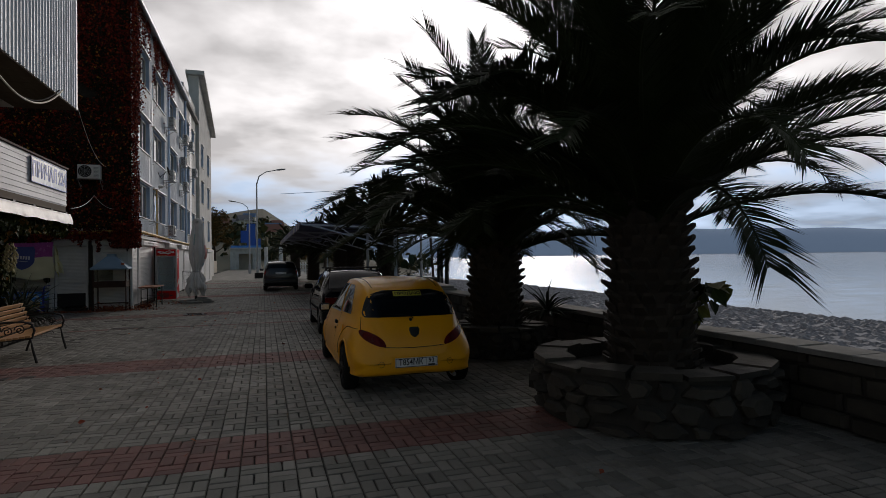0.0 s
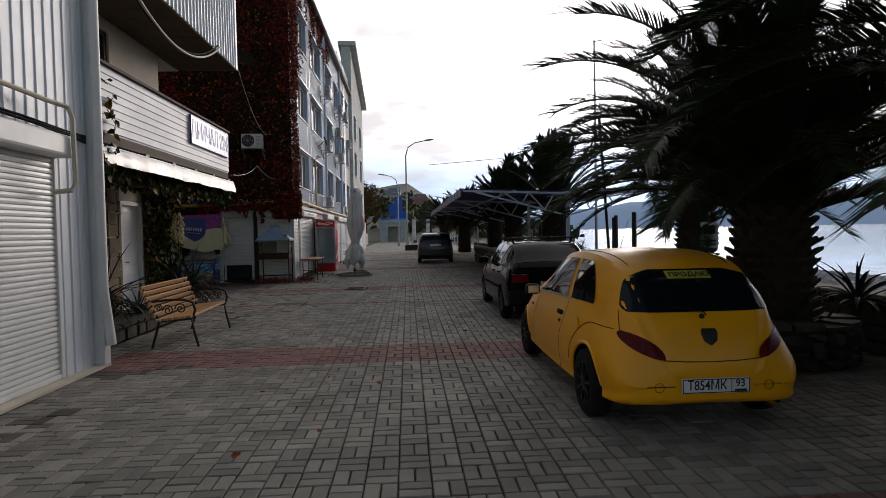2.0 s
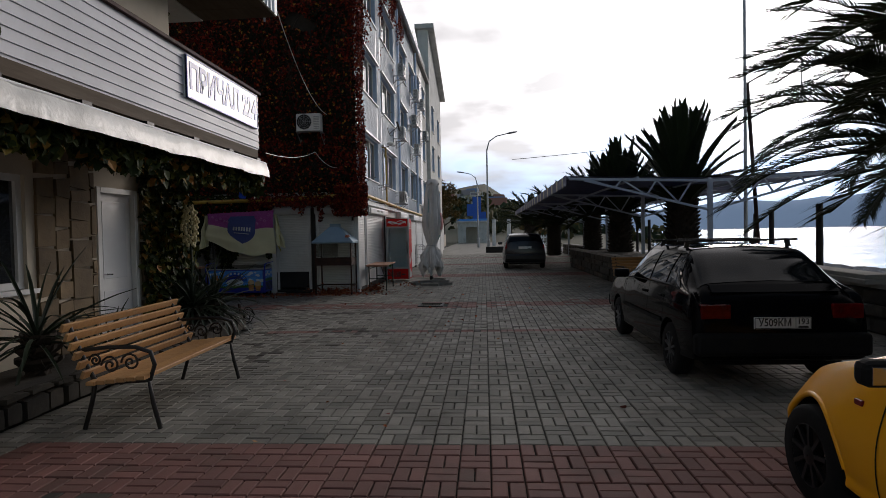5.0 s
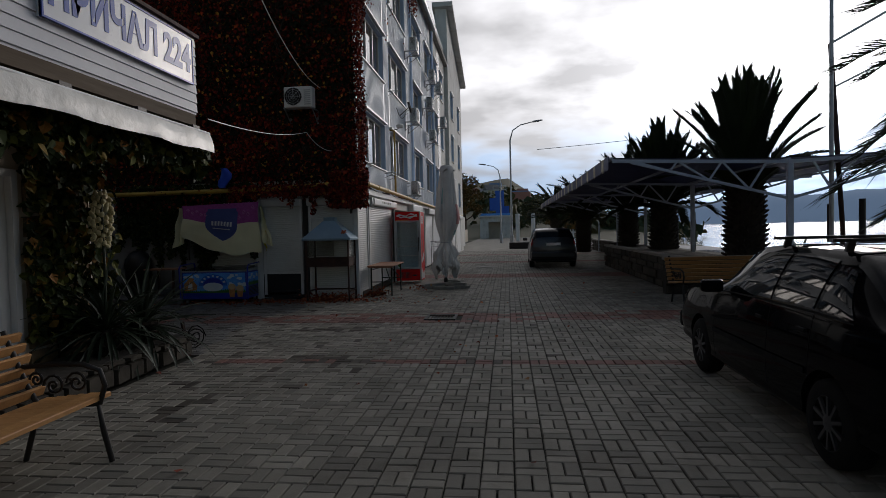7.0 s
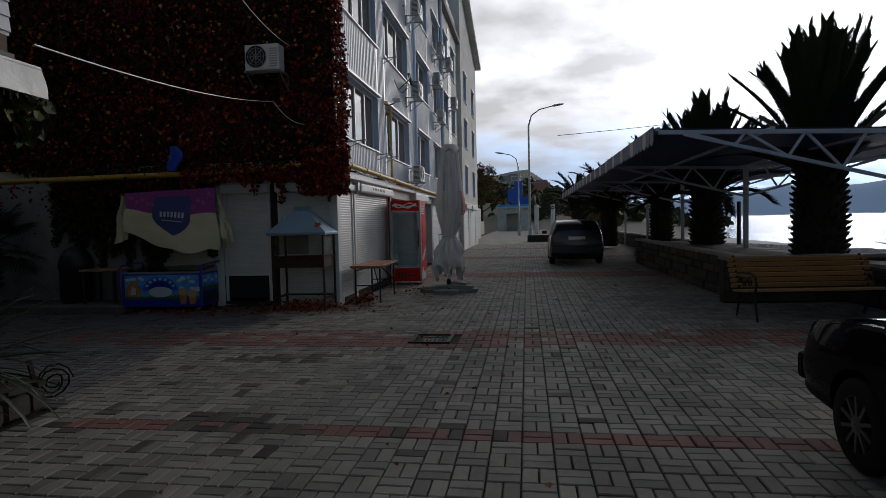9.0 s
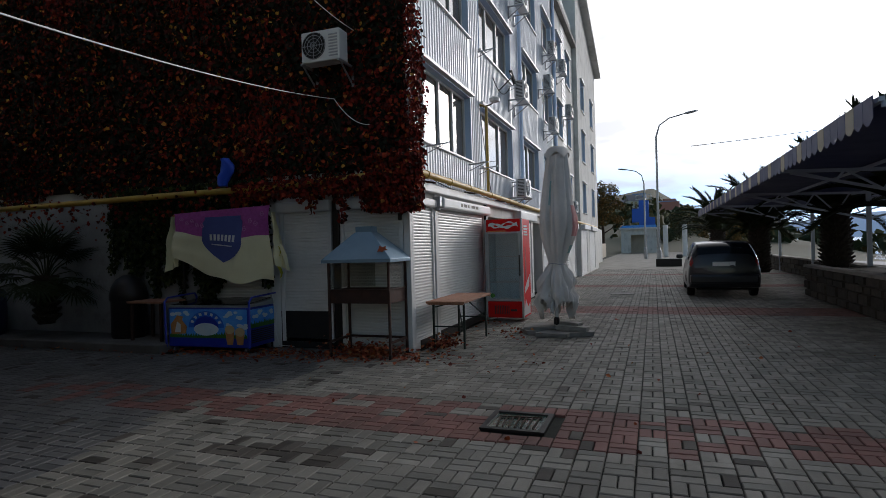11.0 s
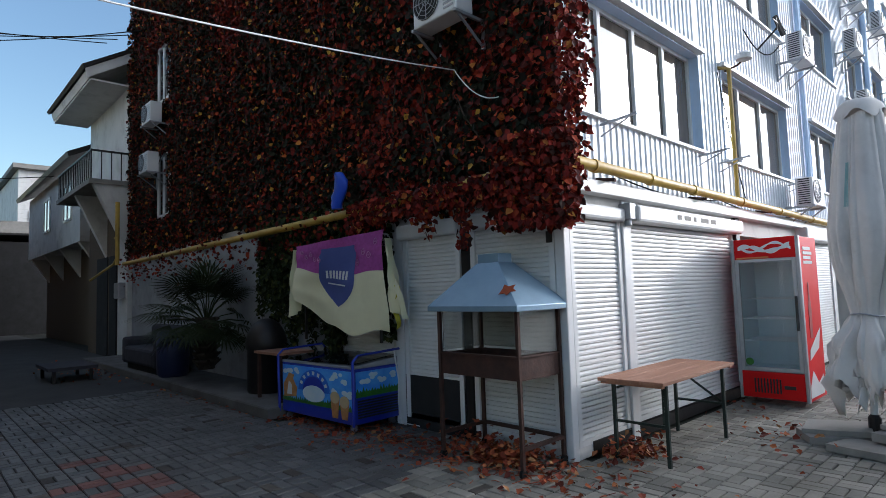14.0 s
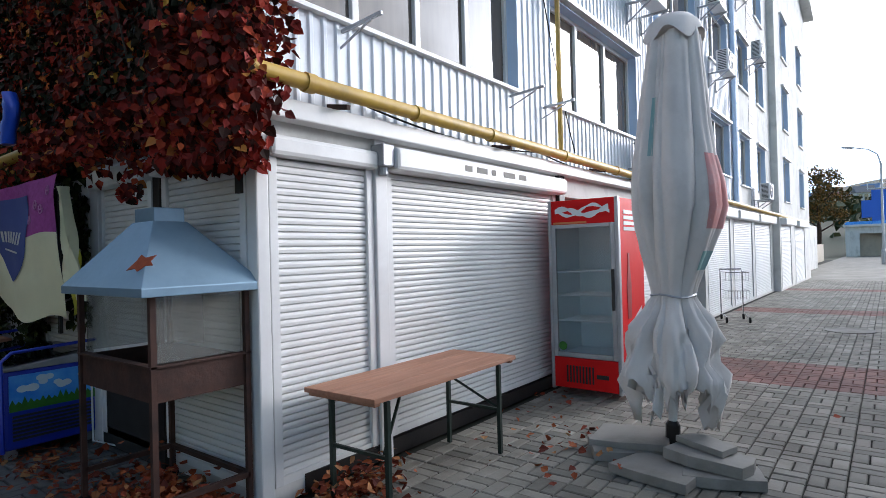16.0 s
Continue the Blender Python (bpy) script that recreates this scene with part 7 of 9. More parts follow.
cable("cable", [(FX + 0.05, 24.2, 4.2), (FX + 0.05, 24.9, 2.6)], 0.007, M_RUBBER, "thin loose wire on the facade", 0.1)
cable("cable", [(1.4, 49.9, 7.0), (40, 80, 15)], 0.02, M_RUBBER, "power line from the lamp post", 0.5)


# ---- benches ----
def bench(m, length, label):
    """Slatted bench; sits facing -y in its own frame, with scrolled iron ends."""
    b = thing("park_bench", m, label, "bench", "slatted park benches")
    H = length / 2
    for i in range(6):
        part("seat_slat", Geo().chamfer(-H, -0.24 + i * 0.078, 0.405 - 0.008 * i, H, -0.24 + i * 0.078 + 0.066, 0.435 - 0.008 * i, 0.005), M_WOOD, b)
    for i in range(6):
        y, z = 0.24 + 0.030 * i, 0.445 + 0.072 * i
        part("back_slat", Geo(pose(0, y, z, 22, 0, 0)).box(-H, -0.012, -0.031, H, 0.014, 0.031), M_WOOD, b, bevel=0.004)
    for s in (-1, 1):
        x = s * (H - 0.10)
        fr = Geo()
        fr.tube([(x, 0.30, 0.0), (x, 0.24, 0.20), (x, 0.20, 0.37), (x, 0.28, 0.52), (x, 0.42, 0.86)], 0.018, 8)
        fr.tube([(x, -0.30, 0.0), (x, -0.25, 0.20), (x, -0.22, 0.38), (x, 0.20, 0.36)], 0.018, 8)
        fr.tube([(x, -0.23, 0.38), (x, -0.27, 0.50), (x, -0.24, 0.60), (x, -0.12, 0.64), (x, 0.10, 0.64), (x, 0.30, 0.62)], 0.017, 8)
        for cy, cz, r in ((-0.08, 0.52, 0.075), (0.08, 0.50, 0.075), (0.20, 0.54, 0.05)):
            pts = [(x, cy + r * (1 - 0.045 * k) * math.cos(k * 0.55), cz + r * (1 - 0.045 * k) * math.sin(k * 0.55)) for k in range(20)]
            fr.tube(pts, 0.009, 6)
        part("iron_end", fr, M_BLACKMETAL, b, "black scrolled iron end with armrest", smooth=50)
    part("tie_rod", Geo().bar((-H + 0.1, 0.0, 0.36), (H - 0.1, 0.0, 0.36), 0.025), M_BLACKMETAL, b)
    return b


bench(pose(-3.66, 11.05, 0, 0, 0, 92), 1.75, "varnished wooden slatted bench with black scrolled iron ends outside the cafe")
bench(pose(3.2, 19.45, 0, 0, 0, 6), 2.0, "wooden slatted bench with black iron ends by the stone planter")


# ---- stone beds, sea wall ----
def stone_wall(name, a, b, h, depth, label, category, seed, cap=True, size=(0.2, 0.45)):
    """A rubble wall along a line, each facing stone a part, with a flat coping."""
    a, b = Vector((*a, 0)), Vector((*b, 0))
    L = (b - a).length
    ang = math.degrees(math.atan2(b.y - a.y, b.x - a.x))
    root = thing(name, pose(a.x, a.y, 0, 0, 0, ang), label, category)
    part("core", Geo().box(0, 0.035, 0, L, depth, h), M_MORTAR, root)
    rng = random.Random(seed)
    z = 0.01
    while z < h - 0.04:
        hh = min(rng.uniform(0.14, 0.26), h - z)
        x = 0.0
        while x < L - 0.05:
            w = min(rng.uniform(*size), L - x)
            j = lambda q=0.02: rng.uniform(-q, q)
            poly = [(x + 0.012, z + 0.01 + j(0.01)), (x + w * 0.5, z + 0.008 + j(0.01)), (x + w - 0.012, z + 0.012 + j(0.01)), (x + w - 0.01 + j(0.01), z + hh * 0.5), (x + w - 0.014, z + hh - 0.012), (x + w * 0.5 + j(), z + hh - 0.006 + j(0.008)), (x + 0.012, z + hh - 0.014), (x + 0.008, z + hh * 0.55)]
            f = rng.uniform(0.0, 0.03)
            mid = [(p * 0.86 + (x + w / 2) * 0.14, q * 0.86 + (z + hh / 2) * 0.14) for p, q in poly]
            part("stone", Geo().loft([[(p, 0.06, q) for p, q in poly], [(p, 0.018 + f * 0.4, q) for p, q in poly], [(p, -0.012 - f, q) for p, q in mid]]), M_STONE, root)
            x += w
        z += hh
    if cap:
        x = -0.02
        while x < L:
            w = min(rng.uniform(0.35, 0.6), L - x + 0.02)
            part("coping_stone", Geo().chamfer(x + 0.005, -0.03, h, x + w - 0.005, depth + 0.03, h + 0.05 + rng.uniform(0, 0.012), 0.008), M_CONCRETE, root)
            x += w
    return root


stone_wall("stone_bed_edge", (-4.62, 9.6), (-4.72, 14.95), 0.26, 0.2, "low rubble stone edge of the planting bed, facing the paving", "stone edge", 41, False, (0.15, 0.3))
bpy.data.objects["stone_bed_edge"].matrix_basis = pose(-4.62, 14.95, 0, 0, 0, -90) @ Matrix.Diagonal((-1, 1, 1, 1)) if False else pose(-4.55, 9.6, 0, 0, 0, 91)
single("soil_bed", Geo().box(-5.4, 9.6, 0.0, -4.80, 14.9, 0.24), M_SOIL, "dark soil of the planting bed", "soil", kind="structure")
stone_wall("sea_wall", (4.45, 45.0), (4.45, 10.2), 0.62, 0.35, "rough stone sea wall with concrete coping", "wall", 42, True, (0.45, 0.9))
stone_wall("sea_wall", (4.75, 10.2), (4.75, -8.0), 0.62, 0.35, "rough stone sea wall with concrete coping along the beach", "wall", 43, True, (0.45, 0.9))
stone_wall("planter_wall", (2.5, 20.85), (6.6, 21.2), 0.72, 0.22, "dark stone-faced planter wall behind the bench", "planter", 44, True, (0.3, 0.6))
stone_wall("planter_wall", (2.75, 30.0), (2.75, 20.9), 0.72, 0.22, "dark stone-faced planter wall under the canopy", "planter", 45, True, (0.4, 0.8))
single("planter_soil", Geo().box(2.98, 21.2, 0.0, 4.4, 30.0, 0.68), M_SOIL, "soil of the palm planter", "soil", kind="structure")


def round_planter(x, y, r, h, seed, label):
    root = thing("stone_planter", pose(x, y, 0), label, "planter")
    part("core", Geo().lathe([(r - 0.05, 0), (r - 0.05, h), (r - 0.30, h), (r - 0.32, h - 0.1)], 28), M_MORTAR, root)
    part("soil", Geo().lathe([(r - 0.31, h - 0.14), (0.02, h - 0.06)], 24, False), M_SOIL, root)
    rng = random.Random(seed)
    for lev in range(3):
        at = rng.uniform(0, 0.5)
        end = at + 2 * math.pi
        while at < end - 0.05:
            a0 = at
            at = min(at + rng.uniform(0.14, 0.42), end)
            a1 = at - 0.02
            z0, z1 = max(h * lev / 3 + rng.uniform(-0.05, 0.05), 0.0), min(h * (lev + 1) / 3 + rng.uniform(-0.06, 0.05), h)
            ro = r + rng.uniform(-0.02, 0.06)
            am, zm = (a0 + a1) / 2, (z0 + z1) / 2
            out = [(a0 + 0.01, zm + rng.uniform(-0.04, 0.04)), (a0 + (a1 - a0) * 0.25, z0 + rng.uniform(0, 0.04)), (a1 - (a1 - a0) * 0.2, z0 + rng.uniform(0, 0.03)), (a1, zm + rng.uniform(-0.04, 0.04)), (a1 - (a1 - a0) * 0.25, z1 - rng.uniform(0, 0.04)), (a0 + (a1 - a0) * 0.2, z1 - rng.uniform(0, 0.03))]
            ring = lambda q, e: [(q * math.cos(a + (am - a) * e), q * math.sin(a + (am - a) * e), z + (zm - z) * e) for a, z in out]
            part("stone", Geo().loft([ring(r - 0.08, 0), ring(r - 0.005, 0), ring(ro + 0.03, 0.3)]), M_STONE, root)
    for k in range(16):
        a0, a1 = 2 * math.pi * k / 16 + 0.02, 2 * math.pi * (k + 0.95) / 16
        hh = h + rng.uniform(0.03, 0.07)
        part("coping_stone", Geo().loft([[(q * math.cos(a), q * math.sin(a), z) for q, a in ((r - 0.3, a0), (r + 0.03, a0), (r + 0.03, a1), (r - 0.3, a1))] for z in (h, hh)]), M_STONE, root)
    return root


round_planter(3.72, 4.95, 1.12, 0.50, 46, "round rubble stone planter round the foot of a palm")
round_planter(3.60, 8.55, 0.75, 0.42, 47, "round rubble stone planter beside the sea wall")


# ---- the canopy ----
def canopy():
    c = thing("canopy", pose(0, 0, 0), "open steel canopy with dark blue tarpaulin and scalloped edge", "canopy")
    XL, XP, XR = 1.22, 4.43, 7.6
    ys = [19.75, 25.4, 31.0, 36.6, 42.2]
    for i, y in enumerate(ys):
        part("post", Geo().box(XP - 0.05, y - 0.05, 0, XP + 0.05, y + 0.05, 2.62), M_TRUSS, c, "pale blue steel post", bevel=0.006)
        t = Geo()
        for s, xe in ((-1, XL), (1, XR)):
            t.bar((XP, y, 2.58), (xe, y, 2.70), 0.06)
            t.bar((XP, y, 1.90), (xe + s * -0.35, y, 2.66), 0.05)
            n = 4
            for k in range(n):
                f0, f1 = (k + 0.0) / n, (k + 0.5) / n
                top = lambda f: (XP + (xe - XP) * f, y, 2.58 + 0.12 * f)
                low = lambda f: (XP + (xe - s * 0.35 - XP) * f, y, 1.90 + 0.76 * f)
                if k:
                    t.bar(low(f0), top(f1 if k < n - 1 else f1), 0.035)
                t.bar(top(f1), low((k + 1) / n), 0.035)
        part("truss", t, M_TRUSS, c, "pale blue welded truss")
    for x in (XL, 2.8, 4.43, 6.0, XR):
        z = 2.58 + 0.12 * abs(x - XP) / 3.2 + 0.05
        part("purlin", Geo().bar((x, 19.75, z), (x, 42.2, z), 0.05), M_TRUSS, c)
    g = Geo()
    rws = []
    for j in range(61):
        y = 19.9 + 22.4 * j / 60
        rws.append([(x, y, 2.66 + 0.12 * abs(x - XP) / 3.2 + 0.02 * math.sin(y * 1.1) - 0.03 * abs(math.sin((y - 19.75) * math.pi / 5.6)) * math.sin((x - XL) * 2)) for x in (XL - 0.05, 2.0, 2.8, 3.6, 4.43, 5.2, 6.0, 6.8, XR + 0.05)])
    tp = part("tarpaulin", g.loft(rws, False, False), M_NAVYTARP, c, "dark blue tarpaulin roof", smooth=70)
    for k, y in enumerate([19.8 + 0.28 * i for i in range(80)]):
        poly = [(y, 2.80)] + [(y + 0.27 * i / 6, 2.58 - 0.055 * math.sin(math.pi * i / 6)) for i in range(7)] + [(y + 0.27, 2.80)]
        part("valance_scallop", Geo().prism(poly, XL - 0.062, XL - 0.056, "x"), M_PALETARP if k % 4 == 2 else M_NAVYTARP, c)
    return c


canopy()

# ---- sea-side posts, sign, mast ----
post_geo = Geo().cyl((0, 0, 0), (0, 0, 2.2), 0.07, 0.06, 10)
first = single("beach_post", post_geo, M_BLACKMETAL, "dark timber post by the sea wall", "post", "sea-side posts", m=pose(5.6, 17.5, -0.3))
for x, y in ((6.4, 21.0), (7.6, 24.5), (5.8, 26.0), (6.2, 31.0), (7.0, 36.0)):
    copy_thing(first, pose(x, y, -0.3))
mast = thing("flag_mast", pose(5.6, 20.6, 0), "tall thin steel mast", "mast")
part("pole", Geo().cyl((0, 0, -0.3), (0, 0, 7.5), 0.05, 0.03, 10), M_GREYMETAL, mast)
part("crossarm", Geo().bar((-0.02, 0, 7.45), (0.25, 0, 7.5), 0.03), M_GREYMETAL, mast)
frame_m = thing("steel_frame", pose(7.4, 21.5, 0), "rusty pipe frame standing by the beach", "frame")
part("upright", Geo().cyl((-1.0, 0, -0.4), (-1.35, 0, 5.2), 0.05, 0.05, 8), M_RUST, frame_m)
part("rail", Geo().bar((-1.35, 0, 5.2), (1.2, 0, 6.6), 0.05).bar((-1.25, 0, 4.3), (1.2, 0, 5.5), 0.04).bar((0, 0, 5.9), (0, 0, 4.9), 0.03), M_GREYMETAL, frame_m)
sgn = thing("notice_sign", pose(5.0, 12.6, 0), "small white notice sign on a dark post by the sea wall", "sign")
part("post", Geo().cyl((0, 0, 0), (0, 0, 1.75), 0.035, n=10), M_BLACKMETAL, sgn)
part("board", Geo(pose(0, -0.05, 1.32, 0, 0, -20)).box(-0.15, -0.01, -0.24, 0.15, 0.01, 0.24), M_SIGN, sgn)
for a, b, c, d in ((-0.10, 0.02, 0.10, 0.18), (-0.11, -0.18, 0.11, -0.15), (-0.11, -0.12, 0.11, -0.09)):
    part("symbol", Geo(pose(0, -0.05, 1.32, 0, 0, -20)).box(a, -0.014, b, c, -0.009, d), M_BLACK, sgn, "dark pictogram or lettering bar")
single("stacked_boards", Geo().chamfer(-1.2, -0.25, 0, 1.2, 0.25, 0.06, 0.01).chamfer(-1.1, -0.2, 0.06, 1.25, 0.2, 0.12, 0.01), M_CONCRETE, "long boards stacked on the sea wall", "boards", m=pose(4.62, 15.2, 0.68, 0, 0, 84))


# ---- lamp posts ----
def street_lamp(x, y, h, arm, label):
    s = thing("street_lamp", pose(x, y, 0), label, "street lamp", "promenade lamps")
    part("base", Geo().lathe([(0.14, 0), (0.14, 0.9), (0.10, 1.0)], 14), M_GREYMETAL, s)
    pts = [(0, 0, 0.9), (0, 0, h - 1.2), (arm * 0.12, 0, h - 0.5), (arm * 0.45, 0, h - 0.12), (arm, 0, h + 0.08)]
    part("pole", Geo().tube(pts, [0.085, 0.06, 0.045, 0.04, 0.035], 10), M_GREYMETAL, s, "grey curved pole", smooth=50)
    part("head", Geo(pose(arm, 0, h + 0.08, 0, -8 if arm > 0 else 8, 0)).loft([[(q * 0.7 * math.copysign(1, arm), w * math.cos(a), 0.06 * k * math.sin(a)) for a in [2 * math.pi * i / 10 for i in range(10)]] for q, w, k in ((-0.1, 0.05, 0.8), (0.1, 0.13, 1.2), (0.5, 0.15, 1.2), (0.85, 0.09, 0.9), (1.0, 0.03, 0.4))]), M_GREYMETAL, s, smooth=50)
    return s


street_lamp(-0.5, 51.0, 9.1, 1.7, "tall grey street lamp with a curved arm")
street_lamp(-1.45, 66.0, 7.75, -1.45, "grey street lamp with a curved arm, further off")
single("planter_box", Geo().chamfer(-0.7, -0.35, 0, 0.7, 0.35, 0.45, 0.03), M_BLACKMETAL, "black box planter at the foot of the lamp", "planter", m=pose(0.0, 49.2, 0))

# ---- drain, manhole, odds and ends ----
dg = thing("drain_grate", pose(-1.93, 17.92, 0) @ Matrix.Diagonal((0.9, 0.9, 1, 1)), "square drain cover with glass panel and bent grate", "drain")
part("frame", Geo().box(-0.29, -0.29, -0.02, 0.29, -0.24, 0.006).box(-0.29, 0.24, -0.02, 0.29, 0.29, 0.006).box(-0.29, -0.24, -0.02, -0.24, 0.24, 0.006).box(0.24, -0.24, -0.02, 0.29, 0.24, 0.006), M_BLACKMETAL, dg)
part("pit", Geo().box(-0.24, -0.24, -0.012, 0.24, 0.24, -0.006), material("dark_green_pit", (0.05, 0.085, 0.06), (0.03, 0.05, 0.035), 0.15), dg)
for i in range(7):
    part("bar", Geo().bar((-0.16 + i * 0.055, -0.17, 0.0), (-0.19 + i * 0.06, 0.13, 0.0), 0.010), M_RUST, dg)
part("crossbar", Geo().bar((-0.2, 0.1, 0.004), (0.2, 0.14, 0.004), 0.012), M_RUST, dg)
mh = single("manhole_cover", Geo().lathe([(0.36, -0.02), (0.36, 0.008), (0.32, 0.012), (0.31, 0.006), (0.02, 0.008)], 28), M_CONCRETE, "round pale manhole cover in the paving", "manhole", smooth=40, m=pose(-1.7, 30.4, 0))
copy_thing(mh, pose(2.0, 28.2, 0))


def trolley():
    t = thing("shopping_trolley", pose(-3.55, 31.0, 0, 0, 0, 20), "wire shopping trolley standing by the shutters", "trolley")
    fr = Geo()
    for s in (-0.2, 0.2):
        fr.tube([(s, -0.35, 0.12), (s, 0.35, 0.12), (s, 0.38, 0.95), (s, 0.45, 1.0)], 0.012, 6)
    fr.tube([(-0.2, 0.45, 1.0), (0.2, 0.45, 1.0)], 0.014, 6)
    part("frame", fr, M_CHROME, t)
    for z in (0.45, 0.8):
        bk = Geo()
        for k in range(9):
            bk.cyl((-0.2 + 0.05 * k, -0.30, z), (-0.2 + 0.05 * k, 0.36, z), 0.004, n=4).cyl((-0.2 + 0.05 * k, -0.30, z), (-0.2 + 0.05 * k, -0.32, z + 0.16), 0.004, n=4)
        bk.tube([(-0.2, 0.36, z + 0.16), (-0.2, -0.32, z + 0.16), (0.2, -0.32, z + 0.16), (0.2, 0.36, z + 0.16)], 0.008, 5)
        part("basket", bk, M_CHROME, t)
    for x in (-0.2, 0.2):
        for y in (-0.33, 0.33):
            part("wheel", Geo(pose(x, y, 0.055, 0, 90, 0)).lathe([(0.01, -0.014), (0.055, -0.014), (0.055, 0.014), (0.01, 0.014)], 14), M_RUBBER, t)
    return t


trolley()


def plastic_chair(x, y, rz):
    c = thing("plastic_chair", pose(x, y, 0, 0, 0, rz), "pale plastic garden chair in the stall doorway", "chair")
    part("seat", Geo().chamfer(-0.22, -0.22, 0.40, 0.22, 0.22, 0.43, 0.02), M_PALETARP, c)
    part("backrest", Geo().prism([(0.20, 0.42), (0.23, 0.42), (0.30, 0.85), (0.27, 0.85)], -0.2, 0.2, "x"), M_PALETARP, c, bevel=0.01)
    for a in (-0.2, 0.2):
        for b in (-0.2, 0.2):
            part("leg", Geo().bar((a, b, 0.41), (a * 1.15, b * 1.2, 0.0), 0.035), M_PALETARP, c)
    return c


plastic_chair(-4.1, 27.0, 70)
single("ivy_screen", Geo().box(-4.10, 24.95, 0.1, -4.04, 25.9, 1.75), M_GREENPRINT, "dark green artificial ivy panel in the stall opening", "panel", bevel=0.01)
part("stall_counter", Geo().box(-4.5, 26.0, 0, -4.2, 26.9, 0.9), M_DARK, block)

# clutter along the white wall in the alley
single("kerb_ledge", Geo().chamfer(-17.5, 19.75, 0.0, -7.75, VY, 0.13, 0.015), material("dirty_old_concrete", (0.15, 0.145, 0.14), (0.08, 0.075, 0.07), 0.9, 0, 2.5, 50, 0.5, dirt=0.6), "low concrete ledge along the white wall", "ledge", kind="structure")
sofa = thing("garden_sofa", pose(-13.3, 20.2, 0.13), "old dark upholstered sofa against the white wall", "sofa")
M_OLD = material("faded_dark_fabric", (0.05, 0.05, 0.065), (0.03, 0.03, 0.04), 0.95, 0, 6, 60, 0.3)
part("seat", Geo().box(-0.9, -0.38, 0.12, 0.9, 0.3, 0.45), M_OLD, sofa, bevel=0.06)
part("backrest", Geo().box(-0.9, 0.12, 0.45, 0.9, 0.34, 0.85), M_OLD, sofa, bevel=0.07)
for s in (-1, 1):
    part("armrest", Geo().box(s * 0.98 - 0.1, -0.38, 0.1, s * 0.98 + 0.1, 0.3, 0.62), M_OLD, sofa, bevel=0.06)
part("base", Geo().box(-0.95, -0.3, 0, 0.95, 0.28, 0.12), M_DARK, sofa)
crate = single("blue_barrel", Geo().lathe([(0.22, 0), (0.26, 0.05), (0.27, 0.4), (0.26, 0.75), (0.22, 0.8), (0.05, 0.8)], 20), material("dark_blue_plastic", (0.02, 0.03, 0.10), None, 0.5), "dark blue plastic barrel on the ledge", "barrel", smooth=40, m=pose(-12.0, 20.05, 0.13))
single("stone_oven", Geo().lathe([(0.05, 0.0), (0.24, 0.0), (0.27, 0.06), (0.27, 0.62), (0.29, 0.66), (0.29, 0.74), (0.26, 0.86), (0.19, 0.98), (0.09, 1.05), (0.03, 1.06)], 24), M_BLACKMETAL, "black round smoker oven with a domed lid", "oven", smooth=40, m=pose(-9.0, 20.35, 0.1))
stand = thing("side_table", pose(-8.3, 20.25, 0.0), "small wooden side table with boards on it", "table")
part("tabletop", Geo().box(-0.35, -0.25, 0.72, 0.35, 0.25, 0.75), M_TABLE, stand)
for a in (-0.3, 0.3):
    for b in (-0.2, 0.2):
        part("leg", Geo().bar((a, b, 0), (a, b, 0.72), 0.04), M_RUST, stand)
low = thing("low_platform", pose(-14.6, 18.9, 0), "low wooden platform trolley in the alley", "platform")
part("deck", Geo().box(-0.7, -0.4, 0.22, 0.7, 0.4, 0.28), M_OLD, low)
for a in (-0.6, 0.6):
    for b in (-0.3, 0.3):
        part("leg", Geo().bar((a, b, 0), (a, b, 0.22), 0.06), M_BLACKMETAL, low)
bike = thing("hose_reel", pose(-4.65, 15.05, 0.0, 0, 0, 70), "coiled thin hose on a stake at the end of the bed", "hose")
part("coil", Geo().tube([((0.16 - 0.004 * k) * math.cos(k * 0.6), 0.02 * math.sin(k), 0.2 + (0.16 - 0.004 * k) * math.sin(k * 0.6)) for k in range(32)], 0.008, 5), M_RUBBER, bike)
part("stake", Geo().bar((-0.1, 0, 0), (-0.18, 0, 0.42), 0.03), M_RUST, bike)

# ---- the far end of the promenade ----
kiosk = thing("white_pavilion", pose(-2.6, 93, 0) @ Matrix.Diagonal((0.62, 0.8, 1.05, 1)), "low white and blue seafront pavilion at the end of the promenade", "building", kind="structure")
part("wall", wall_y(0, 0.3, -3.6, 3.6, 0, 3.0, [(-1.6, 1.6, 0.0, 2.3)]), M_PLASTER, kiosk)
part("wall", Geo().box(-3.6, 0.3, 0, -3.3, 6, 3.0).box(3.3, 0.3, 0, 3.6, 6, 3.0).box(-3.3, 5.7, 0, 3.3, 6, 3.0), M_PLASTER, kiosk)
part("roof", Geo().box(-3.9, -0.4, 3.0, 3.9, 6.3, 3.2), M_WHITE, kiosk)
part("interior", Geo().box(-1.8, 1.5, 0, 1.8, 1.6, 2.4), M_BEIGE, kiosk)
part("parapet", Geo().box(-3.6, 0, 3.2, 3.6, 0.1, 3.5), M_SKYBLUE, kiosk)
tower = thing("blue_slide_tower", pose(-2.0, 104, 0) @ Matrix.Diagonal((0.7, 0.7, 0.85, 1)), "bright blue tower behind the pavilion", "tower", kind="structure")
part("column", Geo().box(-1.0, -1.0, 0, 1.0, 1.0, 9.0).box(-2.4, -0.8, 5.2, -1.0, 0.8, 7.6).box(1.0, -0.8, 4.5, 2.2, 0.8, 6.0), material("bright_blue_paint", (0.02, 0.13, 0.62), (0.02, 0.10, 0.5), 0.5), tower)
